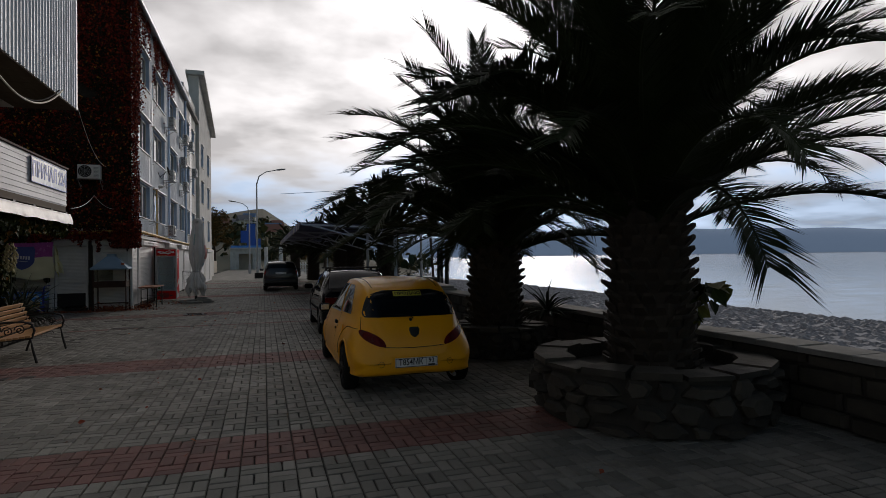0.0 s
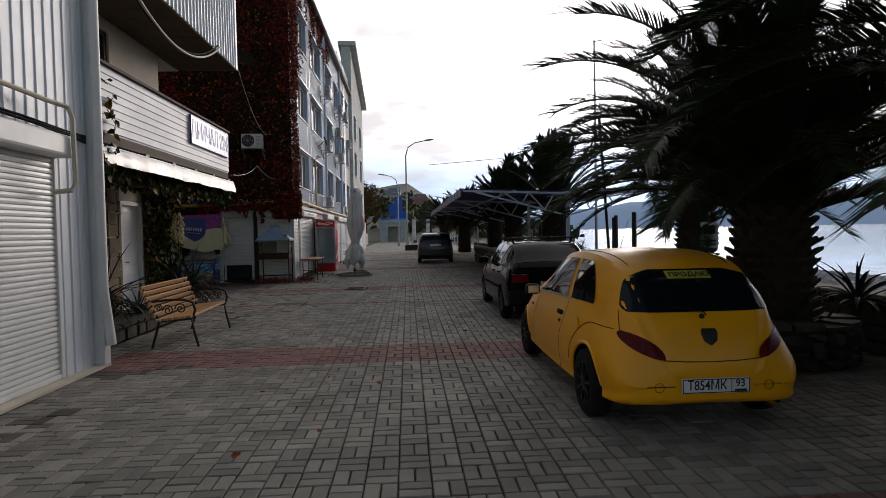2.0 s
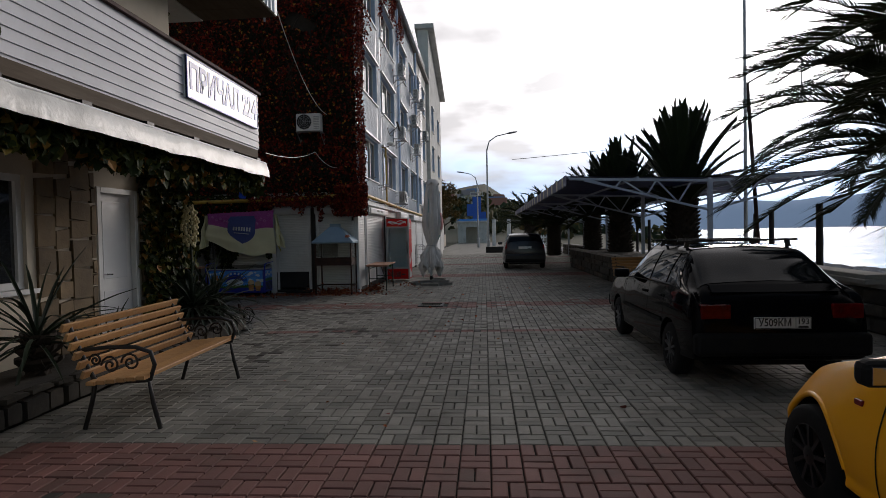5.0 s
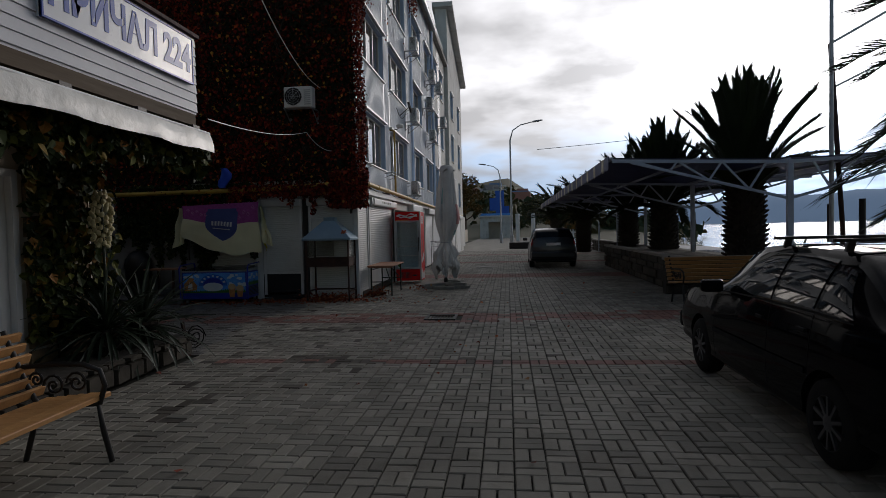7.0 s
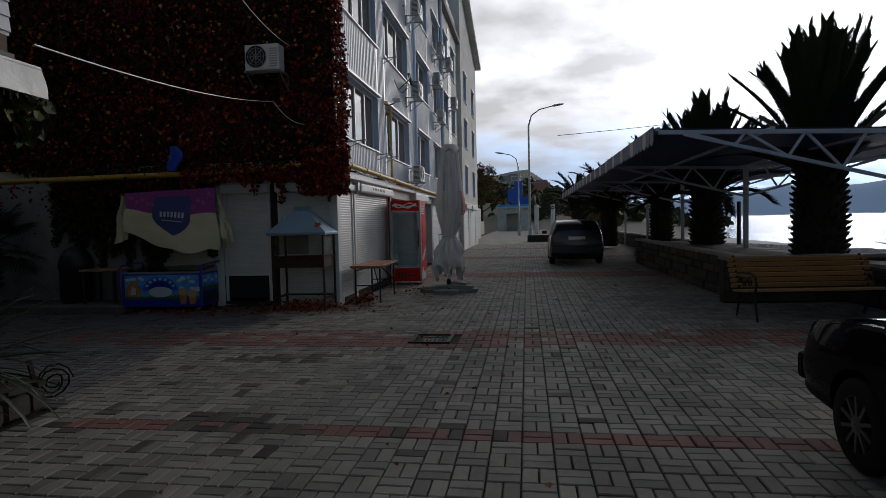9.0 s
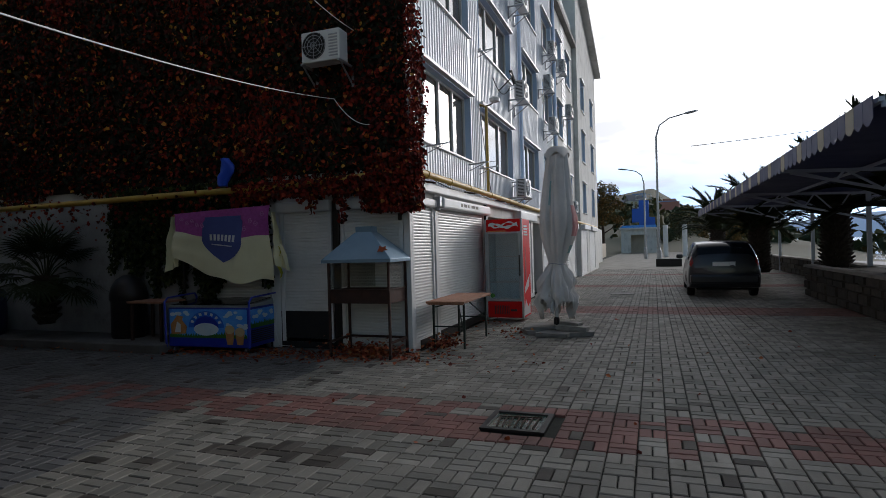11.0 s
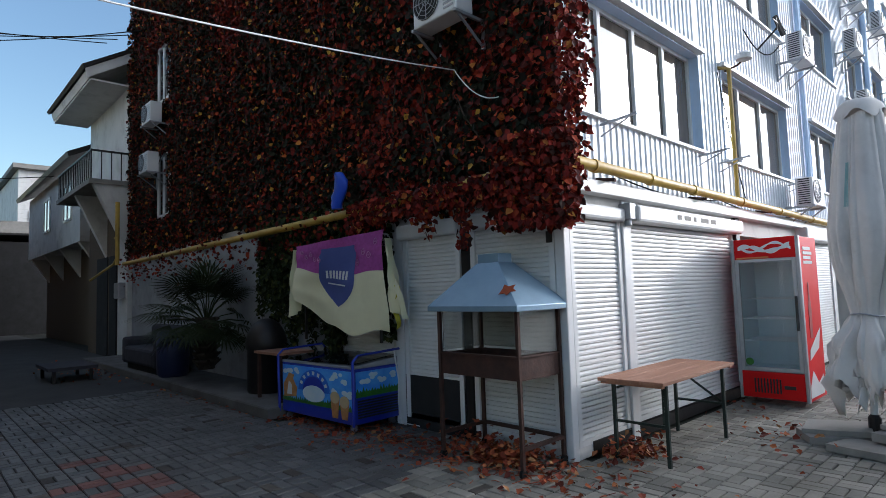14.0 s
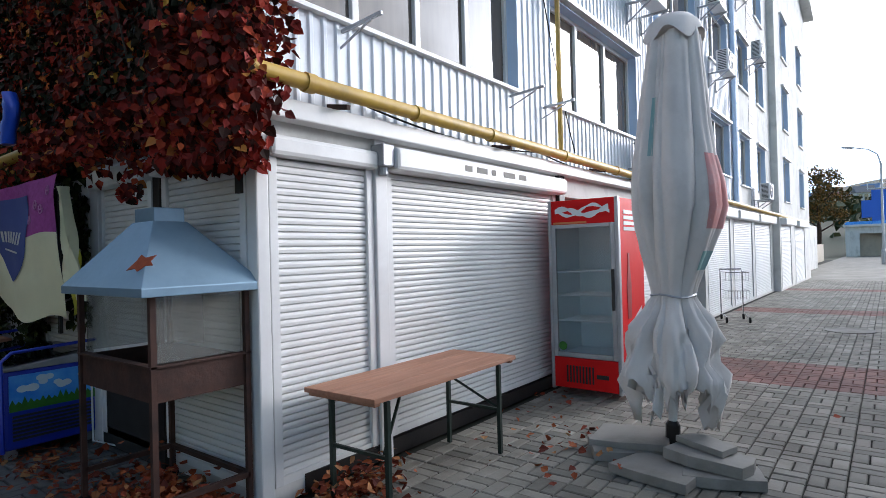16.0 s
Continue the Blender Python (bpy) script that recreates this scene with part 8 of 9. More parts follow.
part("rail", Geo().bar((-1.6, -1.1, 9.2), (1.6, -1.1, 9.2), 0.1).bar((-1.5, -1.1, 9.9), (1.5, -1.1, 9.9), 0.1).bar((-1.5, -1.1, 9.0), (-1.5, -1.1, 9.9), 0.1).bar((1.5, -1.1, 9.0), (1.5, -1.1, 9.9), 0.1), M_WHITE, tower)
fence = thing("low_yellow_wall", pose(-5.8, 60, 0), "low ochre wall beyond the apartment block", "wall", kind="structure")
part("wall", Geo().box(-0.3, 0, 0, 0.3, 16, 1.4), M_BEIGE, fence)
part("annex", Geo().box(-3, -8, 0, 1.2, 0, 2.5), M_PLASTER, fence)
col = single("white_column", Geo().cyl((0, 0, 0), (0, 0, 3.0), 0.22, n=14), M_WHITE, "white round gate column", "column", "gate columns", m=pose(0.3, 72, 0))
copy_thing(col, pose(2.0, 72, 0))
fcs = thing("white_fence", pose(3.6, 62, 0), "white picket fence beyond the palms", "fence")
for i in range(14):
    part("picket", Geo().box(-1.6 + i * 0.24, 0, 0.0, -1.52 + i * 0.24, 0.05, 1.2), M_WHITE, fcs)
part("rail", Geo().box(-1.7, 0.05, 0.9, 1.8, 0.09, 1.0).box(-1.7, 0.05, 0.3, 1.8, 0.09, 0.4), M_WHITE, fcs)


def broad_tree(x, y, h, r, seed, mt, label):
    t = thing("autumn_tree", pose(x, y, 0), label, "tree", "trees beyond the block")
    rng = random.Random(seed)
    tr = Geo().tube([(0, 0, 0), (0.1, 0, h * 0.3), (0.0, 0.1, h * 0.55), (0.2, 0, h * 0.8)], [0.22, 0.17, 0.11, 0.04], 8)
    for k in range(7):
        a = k * 2.4
        z = h * (0.3 + 0.06 * k)
        tr.tube([(0, 0, z), (r * 0.4 * math.cos(a), r * 0.4 * math.sin(a), z + 0.6), (r * 0.75 * math.cos(a), r * 0.75 * math.sin(a), z + 1.4)], [0.09, 0.05, 0.02], 6)
    part("trunk", tr, M_STEM, t)
    nprng = np.random.default_rng(seed)
    clumps = []
    for k in range(26):
        a, q, zz = rng.uniform(0, 6.28), math.sqrt(rng.random()) * r, rng.uniform(0.35, 1.0)
        q *= math.sin(math.pi * (0.18 + 0.75 * zz)) ** 0.6
        clumps.append((q * math.cos(a), q * math.sin(a), zz * h, rng.uniform(0.5, 1.0) * r * 0.36))
    leaves_mesh(part, "crown", nprng, clumps, 170, 0.20, mt, t)
    return t


def leaves_mesh(maker, name, nprng, clumps, per, size, mt, parent):
    """Loose leaves scattered in clumps, as one mesh."""
    P = []
    for cx, cy, cz, cr in clumps:
        d = nprng.normal(size=(per, 3))
        d /= np.linalg.norm(d, axis=1, keepdims=True)
        P.append(np.array([cx, cy, cz]) + d * cr * nprng.uniform(0.45, 1.05, (per, 1)) * np.array([1, 1, 0.8]))
    P = np.concatenate(P)
    return maker(name, leaf_cloud(name, P, nprng, size), mt, parent)


def leaf_cloud(name, P, nprng, size, normal=None, tilt=0.6):
    """A mesh of small pointed leaves at the places P; normal: the way they mostly face."""
    n = len(P)
    nv = nprng.normal(size=(n, 3))
    if normal is not None:
        nv = nv * tilt + np.array(normal)
    nv /= np.linalg.norm(nv, axis=1, keepdims=True)
    down = np.array([0, 0, -1.0]) + nprng.normal(size=(n, 3)) * 0.5
    u = down - nv * (down * nv).sum(1, keepdims=True)
    u /= np.linalg.norm(u, axis=1, keepdims=True)
    w = np.cross(nv, u)
    s = size * nprng.uniform(0.55, 1.25, (n, 1))
    V = np.empty((n, 6, 3))
    V[:, 0] = P
    V[:, 1] = P + (u * 0.30 + w * 0.42 + nv * 0.10) * s
    V[:, 2] = P + (u * 0.62 + w * 0.30 + nv * 0.06) * s
    V[:, 3] = P + u * s
    V[:, 4] = P + (u * 0.62 - w * 0.30 + nv * 0.06) * s
    V[:, 5] = P + (u * 0.30 - w * 0.42 + nv * 0.10) * s
    b = (np.arange(n) * 6)[:, None]
    F = np.concatenate([b + np.array([[0, 1, 2, 3]]), b + np.array([[0, 3, 4, 5]])])
    me = bpy.data.meshes.new(name)
    me.from_pydata(V.reshape(-1, 3).tolist(), [], F.tolist())
    return me


M_TREE = ramp_material("autumn_tree_leaves", [(0.0, (0.05, 0.05, 0.015)), (0.5, (0.12, 0.085, 0.02)), (0.85, (0.22, 0.11, 0.025)), (1.0, (0.28, 0.15, 0.03))], 0.7)
M_TREE2 = ramp_material("dull_green_tree_leaves", [(0.0, (0.03, 0.045, 0.02)), (0.6, (0.06, 0.075, 0.03)), (1.0, (0.14, 0.10, 0.03))], 0.7)
for i, (x, y, h, r) in enumerate(((-8.0, 68, 8.6, 2.6), (-10.5, 72, 9.0, 3.0), (-6.0, 78, 8.0, 2.4), (-12, 82, 9, 3.2))):
    broad_tree(x, y, h, r, 90 + i, M_TREE, "broad tree with thinning orange and brown autumn leaves")
for i, (x, y, h, r) in enumerate(((6, 78, 4.5, 2.0), (3.2, 95, 6, 2.6), (10, 100, 6, 3.0))):
    broad_tree(x, y, h, r, 97 + i, M_TREE2 if i else M_TREE, "small tree by the seafront at the far end")
# woods and houses on the hill
hr = np.random.default_rng(6)
cl = []
for k in range(420):
    x, y = hr.uniform(-170, 40), hr.uniform(105, 330)
    cl.append((x, y, land(x, y) + 1.5, hr.uniform(2.0, 4.5)))
wood = leaves_mesh(lambda n, me, mt, p: part(n, me, mt, p), "hillside_wood", hr, cl, 26, 2.2, M_TREE2, None)
tagged(wood, "autumn woodland covering the far hill", "woods", kind="stuff")
ROOFS = [material("roof_" + n, c, None, 0.7) for n, c in (("rust", (0.24, 0.09, 0.06)), ("grey", (0.22, 0.22, 0.24)), ("blue", (0.12, 0.22, 0.40)))]
hh = random.Random(12)
for i in range(26):
    x, y = hh.uniform(-60, 30), hh.uniform(150, 330)
    z = land(x, y)
    w, d, h = hh.uniform(4, 6.5), hh.uniform(4, 6), hh.uniform(2.5, 4)
    ho = thing("hillside_house", pose(x, y, z, 0, 0, hh.uniform(-20, 20)), "small pale house with a coloured roof on the far hill", "house", "houses on the hill", "structure")
    part("wall", Geo().box(-w / 2, 0, -2, w / 2, d, h), M_PLASTER if i % 3 else M_BEIGE, ho)
    part("roof", Geo().prism([(-0.4, h), (d + 0.4, h), (d / 2, h + 2.2)], -w / 2 - 0.3, w / 2 + 0.3, "x"), ROOFS[i % 3], ho)
    for k in (-1, 0, 1):
        part("window", Geo().box(k * w / 3.4 - 0.5, -0.06, h * 0.5, k * w / 3.4 + 0.5, 0.0, h * 0.5 + 1.3), M_PANE, ho)

# ---- creepers and fallen leaves ----
vr = np.random.default_rng(21)


def wall_leaves(n, x0, x1, z0, z1, y, depth, keep):
    X, Z = vr.uniform(x0, x1, n), vr.uniform(z0, z1, n)
    ok = np.array([keep(a, b) for a, b in zip(X, Z)])
    X, Z = X[ok], Z[ok]
    bulge = np.array([0.5 + 0.5 * noise.noise((a * 1.3, b * 1.3, 0)) for a, b in zip(X, Z)])
    Y = y - depth * bulge * vr.uniform(0.1, 1.0, len(X)) - 0.01
    return np.stack([X, Y, Z], 1)


def end_wall(a, b):
    # the lower edge hangs in strands; windows and their surroundings stay open
    if -14.95 < a < -14.05 and (3.3 < b < 4.7 or 5.9 < b < 7.2):
        return False
    low = 2.55 + 0.25 * noise.noise((a * 0.7, 0, 4)) + 0.15 * noise.noise((a * 3, 0, 8))
    if a > -6.8:
        low -= 0.20 + 0.25 * noise.noise((a * 5, 0, 1))
    if -9.2 < a < -7.9:
        low -= 0.9 * math.sin((a + 9.2) / 1.3 * math.pi)
    if b < low:
        return False
    return noise.noise((a * 0.8, b * 0.8, 2)) > -0.62


P1 = wall_leaves(102000, -17.0, -4.0, 1.2, 10.4, VY, 0.20, end_wall)
# the higher and outer leaves have turned redder
turned = np.array([noise.noise((a * 0.7, 0, b * 0.7)) + 0.5 * noise.noise((a * 2.5, 5, b * 2.5)) + (a + 9.5) * 0.05 + (b - 6.0) * 0.09 for a, _, b in P1]) + vr.normal(0, 0.12, len(P1)) > 0.30
red_part = part("creeper", leaf_cloud("creeper", P1[turned], vr, 0.078, (0, -1, 0.15), 0.75), M_REDVINE)
tagged(red_part, "bright red and orange creeper leaves on the end wall", "creeper", kind="stuff")
vine = part("creeper", leaf_cloud("creeper", P1[~turned], vr, 0.078, (0, -1, 0.15), 0.75), M_VINE)
tagged(vine, "dark red autumn creeper covering the end wall", "creeper", kind="stuff")
# round the corner on to the front
n = 7500
Yc = VY - 0.2 + np.abs(vr.normal(0, 0.40, n))
Zc = vr.uniform(2.3, 10.3, n)
reach = 0.18 + 0.12 * np.sin(Zc * 2.1) + np.clip((Zc - 6.0) * 0.55, 0, 2.6)
ok = Yc < VY + reach
P2 = np.stack([np.full(n, FX + 0.05) + vr.uniform(0, 0.16, n), Yc, Zc], 1)[ok]
n = 6500
Y3 = VY + vr.uniform(0, 8.5, n)
Z3 = 10.2 - np.abs(vr.normal(0, 1.0, n)) * np.clip(1.5 - (Y3 - VY) * 0.12, 0.1, 2)
ok = np.array([noise.noise((0, a * 1.2, b * 1.0)) > 0.0 and not any(p < a < q and s < b < t for p, q, s, t in holes) for a, b in zip(Y3, Z3)])
P3 = np.stack([np.full(n, FX + 0.06) + vr.uniform(0, 0.10, n), Y3, Z3], 1)[ok]
# the heavy bunch that hangs over the kiosk corner
n = 5000
th, zz = vr.uniform(0, 6.28, n), vr.uniform(0, 1, n)
P4 = np.stack([-4.25 + 0.42 * np.cos(th) * np.sqrt(vr.random(n)) + 0.1, 20.42 + 0.28 * np.sin(th) * np.sqrt(vr.random(n)), 2.75 - 0.75 * zz ** 1.6], 1)
n = 3200
X5 = np.concatenate([vr.uniform(-6.8, -4.1, 2600), vr.uniform(-16.5, -6.8, n - 2600)])
L5 = np.array([0.18 + 0.5 * max(0, noise.noise((a * 6, 3, 0))) for a in X5])
P5 = np.stack([X5, 20.42 - vr.uniform(0, 0.16, n), 2.52 - L5 * vr.random(n) * np.where(X5 < -6.8, 2.6, 1.3)], 1)
n = 15000
Xw = vr.uniform(-9.6, -6.35, n)
Zw = vr.uniform(0.55, 2.6, n)
ok = np.array([noise.noise((a * 1.1, 0, 11)) * 0.55 + noise.noise((a * 4.0, b * 0.9, 12)) * 0.35 + (b - 1.45) * 0.42 + 0.16 * (a > -9.1) > 0.0 for a, b in zip(Xw, Zw)])
low_vine = part("creeper", leaf_cloud("creeper", np.stack([Xw, VY - 0.06 - vr.uniform(0.0, 0.14, n), Zw], 1)[ok], vr, 0.075, (0, -1, 0.1), 0.6), M_DARKVINE)
tagged(low_vine, "dark green creeper strands hanging down the white wall", "creeper", kind="stuff")
c2 = part("creeper", leaf_cloud("creeper", np.concatenate([P2, P3, P4, P5]), vr, 0.066, (0.8, -0.6, 0.1), 0.7), M_REDVINE)
tagged(c2, "red creeper hanging over the corner and the roof edge", "creeper", kind="stuff")
st = Geo()
rs = random.Random(17)
for k in range(70):
    x = rs.uniform(-16.8, -4.3)
    z = rs.uniform(2.4, 7.0)
    pts = [(x, VY - 0.015, z)]
    for j in range(6):
        x += rs.uniform(-0.35, 0.35)
        z += rs.uniform(0.25, 0.75)
        pts.append((min(max(x, -16.8), -4.15), VY - rs.uniform(0.01, 0.10), min(z, 10.2)))
    st.tube(pts, 0.008, 4)
tagged(part("creeper_stems", st, M_STEM), "bare brown creeper stems on the wall", "creeper", kind="stuff")
# green and yellow creeper under the cafe balcony and round the door
n = 6500
Y6 = vr.uniform(9.4, 14.6, n)
L6 = np.array([0.16 + 0.42 * max(0, 0.5 + noise.noise((a * 2.4, 3, 0))) for a in Y6])
Z6 = 2.56 - L6 * vr.random(n) ** 1.3
X6 = -4.12 - vr.uniform(0, 0.28, n)
n7 = 2000
Y7 = np.concatenate([vr.uniform(13.36, 14.3, n7), vr.uniform(9.3, 9.6, 45)])
Z7 = np.concatenate([vr.uniform(0.5, 2.6, n7), vr.uniform(2.3, 3.4, 45)])
X7 = np.concatenate([-5.33 + vr.uniform(0, 0.28, n7) * np.clip((Y7[:n7] - 13.3), 0.15, 1), np.full(45, -3.98)])
c3 = part("creeper", leaf_cloud("creeper", np.stack([X6, Y6, Z6], 1), vr, 0.10, (1, 0, 0.1), 0.8), M_GREENVINE)
c4 = part("creeper", leaf_cloud("creeper", np.stack([X7, Y7, Z7], 1), vr, 0.10, (1, 0, 0.1), 0.8), M_GREENVINE)
tagged(c4, "olive green creeper on the wall beside the cafe door", "creeper", kind="stuff")
tagged(c3, "green and yellow creeper hanging under the cafe balcony", "creeper", kind="stuff")
n = 5000
X8 = vr.uniform(-14, -5.45, n)
P8 = np.stack([X8, 14.32 + vr.uniform(0, 0.2, n), vr.uniform(0, 5.0, n)], 1)
c4 = part("creeper", leaf_cloud("creeper", P8, vr, 0.12, (0, 1, 0), 0.6), M_GREENVINE)
tagged(c4, "dark creeper on the end of the cafe building", "creeper", kind="stuff")
# broad-leaved weeds by the palm planter
wc = []
for k in range(14):
    wc.append((4.55 + vr.uniform(-0.25, 0.3), 5.5 + vr.uniform(-0.5, 0.5), 0.7 + vr.uniform(0, 0.75), 0.16))
wd = leaves_mesh(lambda n, me, mt, p: part(n, me, mt, p), "shrub", vr, wc, 16, 0.20, M_GREENVINE, None)
tagged(wd, "leafy green shrub beside the palm trunk", "shrub")

# fallen leaves and litter
n = 1500
spots = [(-4.62, 20.36, 0.30, 0.15, 640, 0.075), (-3.80, 21.15, 0.13, 0.16, 330, 0.07), (-4.25, 20.25, 0.5, 0.22, 160, 0.02), (-6.6, 20.1, 1.2, 0.22, 420, 0.02), (-9.5, 20.0, 2.5, 0.25, 300, 0.02), (-3.0, 22.6, 0.25, 0.25, 60, 0.04), (-3.9, 24.0, 0.2, 1.0, 60, 0.02), (-3.2, 20.6, 0.8, 0.6, 40, 0.008), (-2.0, 20.0, 3.0, 2.5, 50, 0.006), (-0.5, 10.0, 2.5, 7.0, 60, 0.006), (-15.5, 19.6, 1.5, 0.4, 160, 0.02)]
PL = np.concatenate([np.stack([vr.normal(x, sx, k), vr.normal(y, sy, k), 0.012 + np.abs(vr.normal(0, h, k)) * np.exp(-0.0 * np.arange(k))], 1) for x, y, sx, sy, k, h in spots])
keep = (PL[:, 0] > FX + 0.05) | (PL[:, 1] < VY - 0.05)
PL = PL[keep]
lit = part("fallen_leaves", leaf_cloud("fallen_leaves", PL, vr, 0.06, (0, 0, 1), 0.55), M_LITTER)
tagged(lit, "dry red and brown leaves lying on the paving", "leaves", kind="stuff")
tw_rng = random.Random(44)
twigs = Geo()
for k in range(190):
    tx, ty = (tw_rng.gauss(-6.4, 1.3), tw_rng.gauss(20.0, 0.22)) if k < 130 else (tw_rng.gauss(-4.4, 0.35), tw_rng.gauss(20.2, 0.2))
    ta, tl = tw_rng.uniform(0, math.pi), tw_rng.uniform(0.06, 0.24)
    tz = 0.012 + tw_rng.uniform(0, 0.03)
    twigs.tube([(tx, ty, tz), (tx + math.cos(ta) * tl * 0.5, ty + math.sin(ta) * tl * 0.5, tz + 0.012), (tx + math.cos(ta + 0.3) * tl, ty + math.sin(ta + 0.3) * tl, tz)], 0.003, 4)
tagged(part("fallen_twigs", twigs, M_LITTER), "thin dry red twigs lying among the leaves", "twigs", kind="stuff")
# pebbles on the beach
n = 15000
xb = 5.1 + 18.5 * vr.random(n) ** 1.3
yb = -4 + 60 * vr.random(n) ** 1.1
sz = vr.uniform(0.04, 0.13, n) * (1 + 0.05 * yb.clip(0))
base = np.array([(-1, -1, 0), (1, -1, 0), (1, 1, 0), (-1, 1, 0), (0, 0, 0.8)], float)
ang = vr.uniform(0, 6.28, n)
zb = np.array([land(a, b) for a, b in zip(xb, yb)])
V = base[None] * sz[:, None, None] * np.array([1, 0.75, 0.6])
R = np.stack([np.stack([np.cos(ang), -np.sin(ang)], 1), np.stack([np.sin(ang), np.cos(ang)], 1)], 1)
V[:, :, :2] = np.einsum("nij,nkj->nki", R, V[:, :, :2])
V += np.stack([xb, yb, zb - 0.01], 1)[:, None]
F = (np.arange(n) * 5)[:, None, None] + np.array([(0, 1, 4), (1, 2, 4), (2, 3, 4), (3, 0, 4)])[None]
me = bpy.data.meshes.new("pebbles")
me.from_pydata(V.reshape(-1, 3).tolist(), [], F.reshape(-1, 3).tolist())
tagged(part("pebbles", me, M_PEBBLE), "loose grey beach pebbles", "pebbles", kind="stuff")

# ---- paving blocks, laid in pairs like a basket weave ----
def red_band(x, y):
    if -4.2 < x < 6.0 and (4.5 < y < 5.35 or 8.95 < y < 9.95 or 14.63 < y < 14.85 or 25.7 < y < 27.0 or 33 < y < 34 or 40 < y < 41):
        return True
    if noise.noise((x * 4.0, y * 4.0, 1)) < (0.05 if x < -5.8 else -0.22):
        return False
    return -7.5 < x < 6 and 17.4 + 0.03 * (x + 4) < y < 18.3 + 0.04 * (x + 4)


pavement = tagged(new("pavement"), "grey and red concrete block paving laid in pairs", "paving", kind="structure")
pr = random.Random(33)
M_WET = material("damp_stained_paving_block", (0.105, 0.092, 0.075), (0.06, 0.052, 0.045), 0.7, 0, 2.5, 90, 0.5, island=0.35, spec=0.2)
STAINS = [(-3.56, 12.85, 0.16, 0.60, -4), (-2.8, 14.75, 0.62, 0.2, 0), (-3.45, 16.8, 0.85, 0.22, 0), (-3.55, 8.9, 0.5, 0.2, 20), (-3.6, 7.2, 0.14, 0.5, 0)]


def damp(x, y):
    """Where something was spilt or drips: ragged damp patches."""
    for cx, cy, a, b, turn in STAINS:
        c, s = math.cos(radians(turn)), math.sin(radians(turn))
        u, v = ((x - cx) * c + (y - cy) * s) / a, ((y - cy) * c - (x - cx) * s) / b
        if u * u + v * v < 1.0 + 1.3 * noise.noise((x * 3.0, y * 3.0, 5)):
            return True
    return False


def block_shape(w, d):
    c, h, b = 0.006, 0.0, 0.03
    x, y = w / 2, d / 2
    return [(-x, -y, h - b), (x, -y, h - b), (x, y, h - b), (-x, y, h - b), (-x, -y, h - c), (x, -y, h - c), (x, y, h - c), (-x, y, h - c),
            (-x + c, -y + c, h), (x - c, -y + c, h), (x - c, y - c, h), (-x + c, y - c, h)]


BFACES = [(8, 9, 10, 11)] + [q for i in range(4) for q in ((i, (i + 1) % 4, (i + 1) % 4 + 4, i + 4), (i + 4, (i + 1) % 4 + 4, (i + 1) % 4 + 8, i + 8))]
LONGX, LONGY = block_shape(0.191, 0.091), block_shape(0.091, 0.191)


def block_mesh(shape, mt):
    me = bpy.data.meshes.new("paving_block")
    me.from_pydata(shape, [], BFACES)
    me.materials.append(mt)
    return me


SINGLE = {(k, r): block_mesh(LONGX if k else LONGY, M_RED1 if r else M_BLOCK1) for k in (0, 1) for r in (0, 1)}
# Shade of the alley put into the colour: darker copy of the grey block.
M_SHADEBLOCK = material("shade_toned_alley_block", (0.135, 0.132, 0.128), (0.075, 0.073, 0.070), 0.6, 0, 1.1, 90, 0.6, island=0.28, dirt=0.4)
joined = {0: ([], []), 1: ([], []), 2: ([], []), 3: ([], [])}
count = 0


def covered(x, y):
    """Where walls and beds stand there is no paving."""
    if y < 9.3:
        return x < AX + 0.15
    if y < 15.0:
        return x < -4.6 and not (x < -5.5 and y > 14.32)
    if y > 20.75:
        return x < FX + 0.02
    if x < -7.6 and y > 19.85:
        return True
    return -2.23 < x < -1.63 and 17.62 < y < 18.22


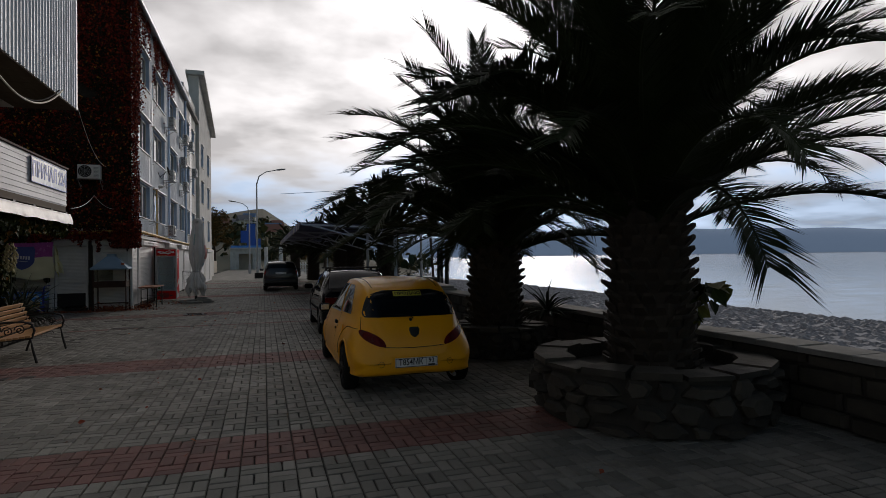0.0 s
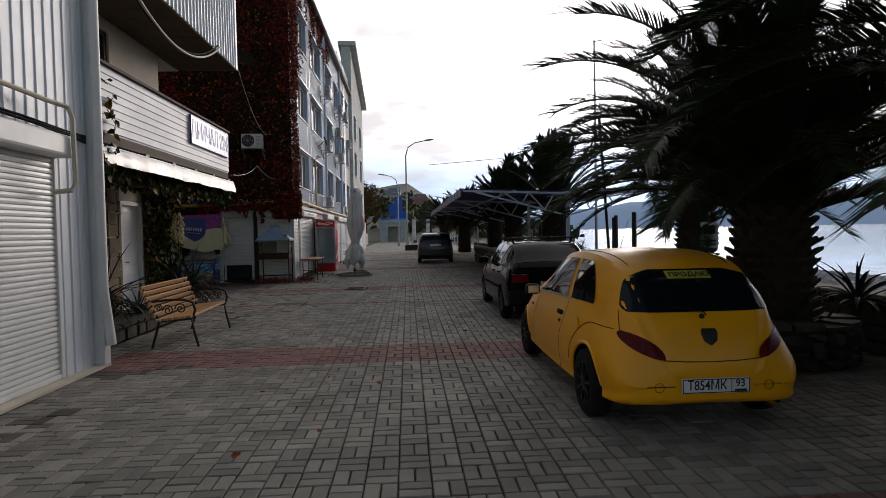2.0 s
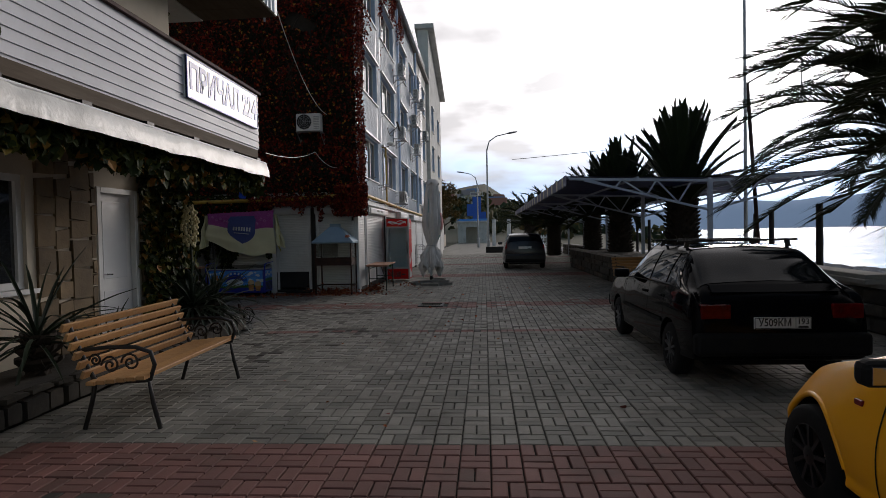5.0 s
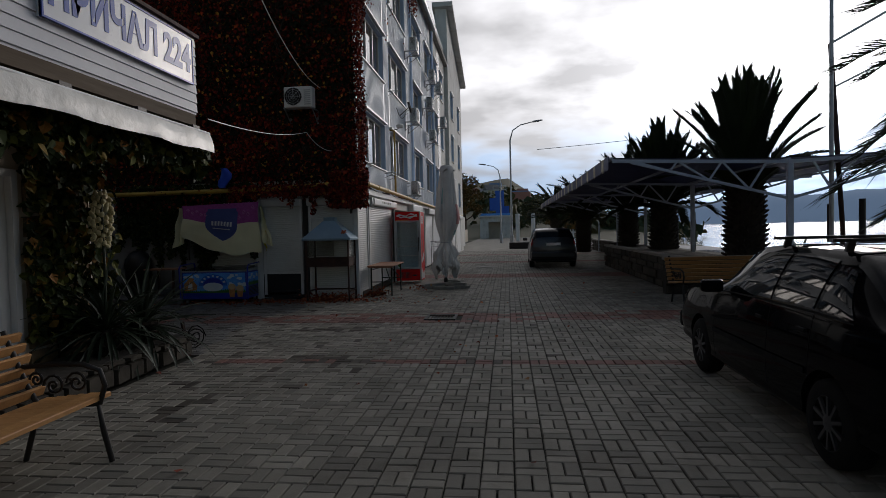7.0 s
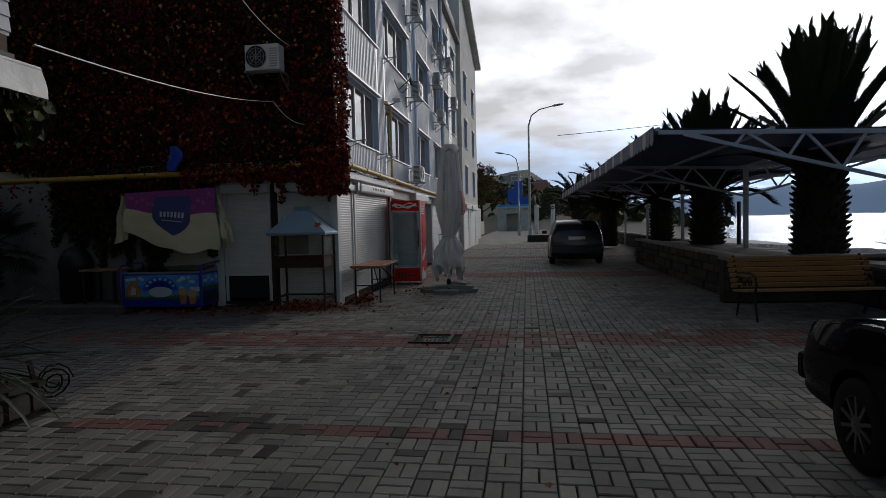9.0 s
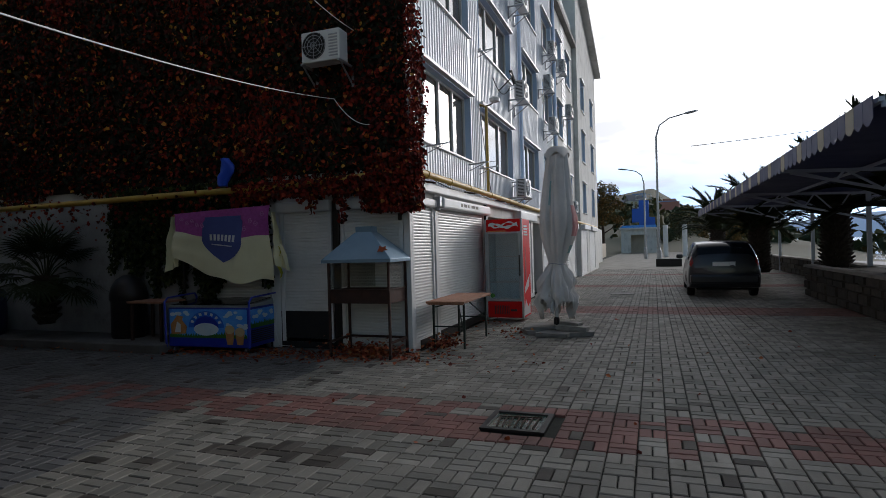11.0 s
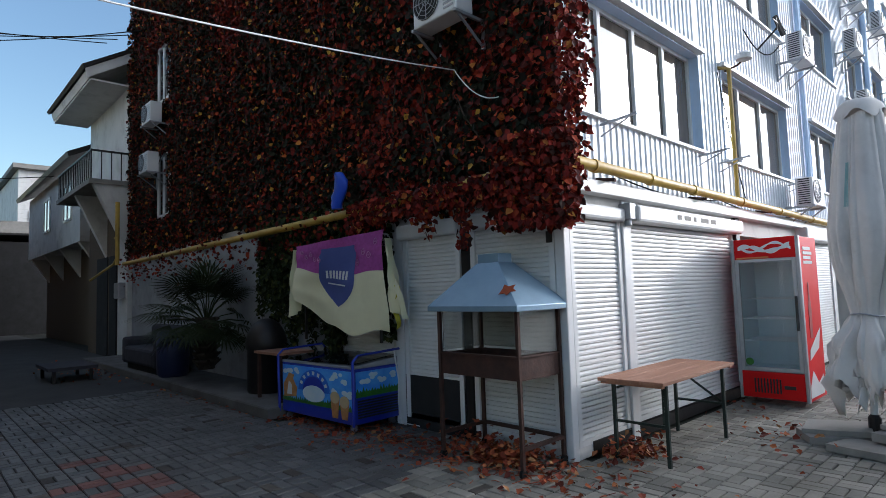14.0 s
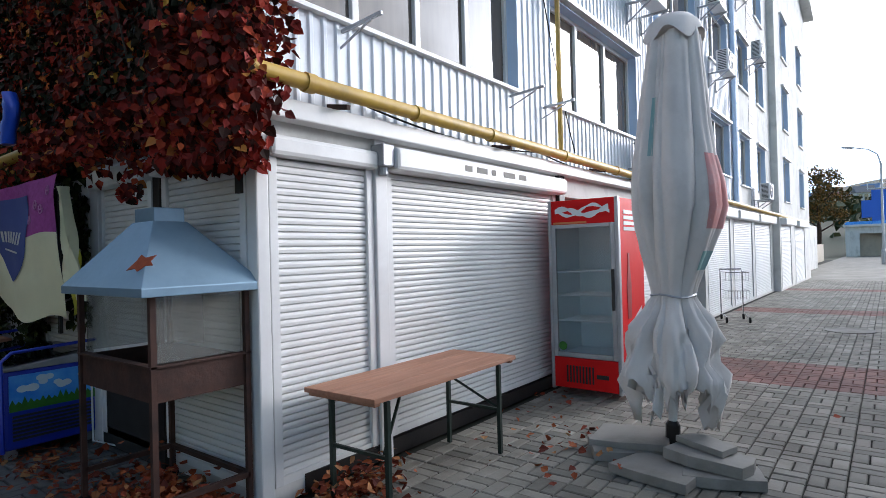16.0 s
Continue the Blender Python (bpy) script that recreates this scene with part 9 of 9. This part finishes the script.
def lay(x0, x1, y0, y1, nearest):
    global count
    i0, i1, j0, j1 = round(x0 / CELL), round(x1 / CELL), round(y0 / CELL), round(y1 / CELL)
    for j in range(j0, j1):
        for i in range(i0, i1):
            cx, cy = (i + 0.5) * CELL + 0.02, (j + 0.5) * CELL
            if covered(cx, cy):
                continue
            k = (i + j) % 2
            for s in (-0.05, 0.05):
                px, py = (cx, cy + s) if k else (cx + s, cy)
                px, py = px + pr.uniform(-0.0015, 0.0015), py + pr.uniform(-0.0015, 0.0015)
                pz = pr.uniform(-0.003, 0.002) + 0.006 * noise.noise((px * 0.8, py * 0.8, 0)) - 0.004
                red = 1 if red_band(cx, cy) else 0
                if count < 300 and nearest(cx, cy):
                    ob = new("paving_block", SINGLE[(k, red)])
                    ob.parent = pavement
                    ob.location = (px, py, pz)
                    ob.rotation_euler = (pr.uniform(-0.008, 0.008), pr.uniform(-0.008, 0.008), pr.uniform(-0.008, 0.008))
                    count += 1
                    continue
                # Index 3: alley blocks in the shade-toned grey.
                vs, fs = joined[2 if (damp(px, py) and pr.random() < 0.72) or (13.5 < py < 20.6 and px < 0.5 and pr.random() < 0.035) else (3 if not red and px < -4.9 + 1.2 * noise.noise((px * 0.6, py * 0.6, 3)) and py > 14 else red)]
                b = len(vs)
                tx, ty, rz = pr.uniform(-0.012, 0.012), pr.uniform(-0.012, 0.012), pr.uniform(-0.01, 0.01)
                vs.extend((px + x - rz * y, py + y + rz * x, pz + z + tx * x + ty * y) for x, y, z in (LONGX if k else LONGY))
                fs.extend(tuple(q + b for q in f) for f in BFACES)


lay(-5.4, 4.8, -1.6, 46.0, lambda x, y: -1.6 < x < 0.3 and 20.4 < y < 24.0)
lay(-11.5, -5.4, 14.2, 21.0, lambda x, y: False)
# Dark sheet in place of paving: the alley's deep shade put into its colour.
M_ALLEYGLOOM = material("alley_ground_shade", (0.05, 0.048, 0.046), (0.03, 0.03, 0.03), 0.85, 0, 1.5, 80, 0.5)
single("alley_dark_ground", Geo().box(-45.0, 14.35, -0.05, -11.52, 20.66, -0.006), M_ALLEYGLOOM, "dark sheet for the shaded ground deeper in the alley", "road", kind="structure")
for r, mt, nm in ((0, M_BLOCK, "grey_blocks"), (1, M_RED, "red_blocks"), (2, M_WET, "damp_blocks"), (3, M_SHADEBLOCK, "alley_blocks")):
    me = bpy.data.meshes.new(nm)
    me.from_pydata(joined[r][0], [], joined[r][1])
    ob = part("paving_blocks", me, mt, pavement, ("grey concrete blocks", "worn red concrete blocks", "dark damp-stained blocks", "alley blocks with the shade put in as darker grey")[r])
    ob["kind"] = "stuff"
single("pavement_far", Geo().box(-5.0, 46.0, -0.03, 4.6, 96.0, -0.004), M_BLOCK, "grey paving running on to the far end", "paving", kind="structure")
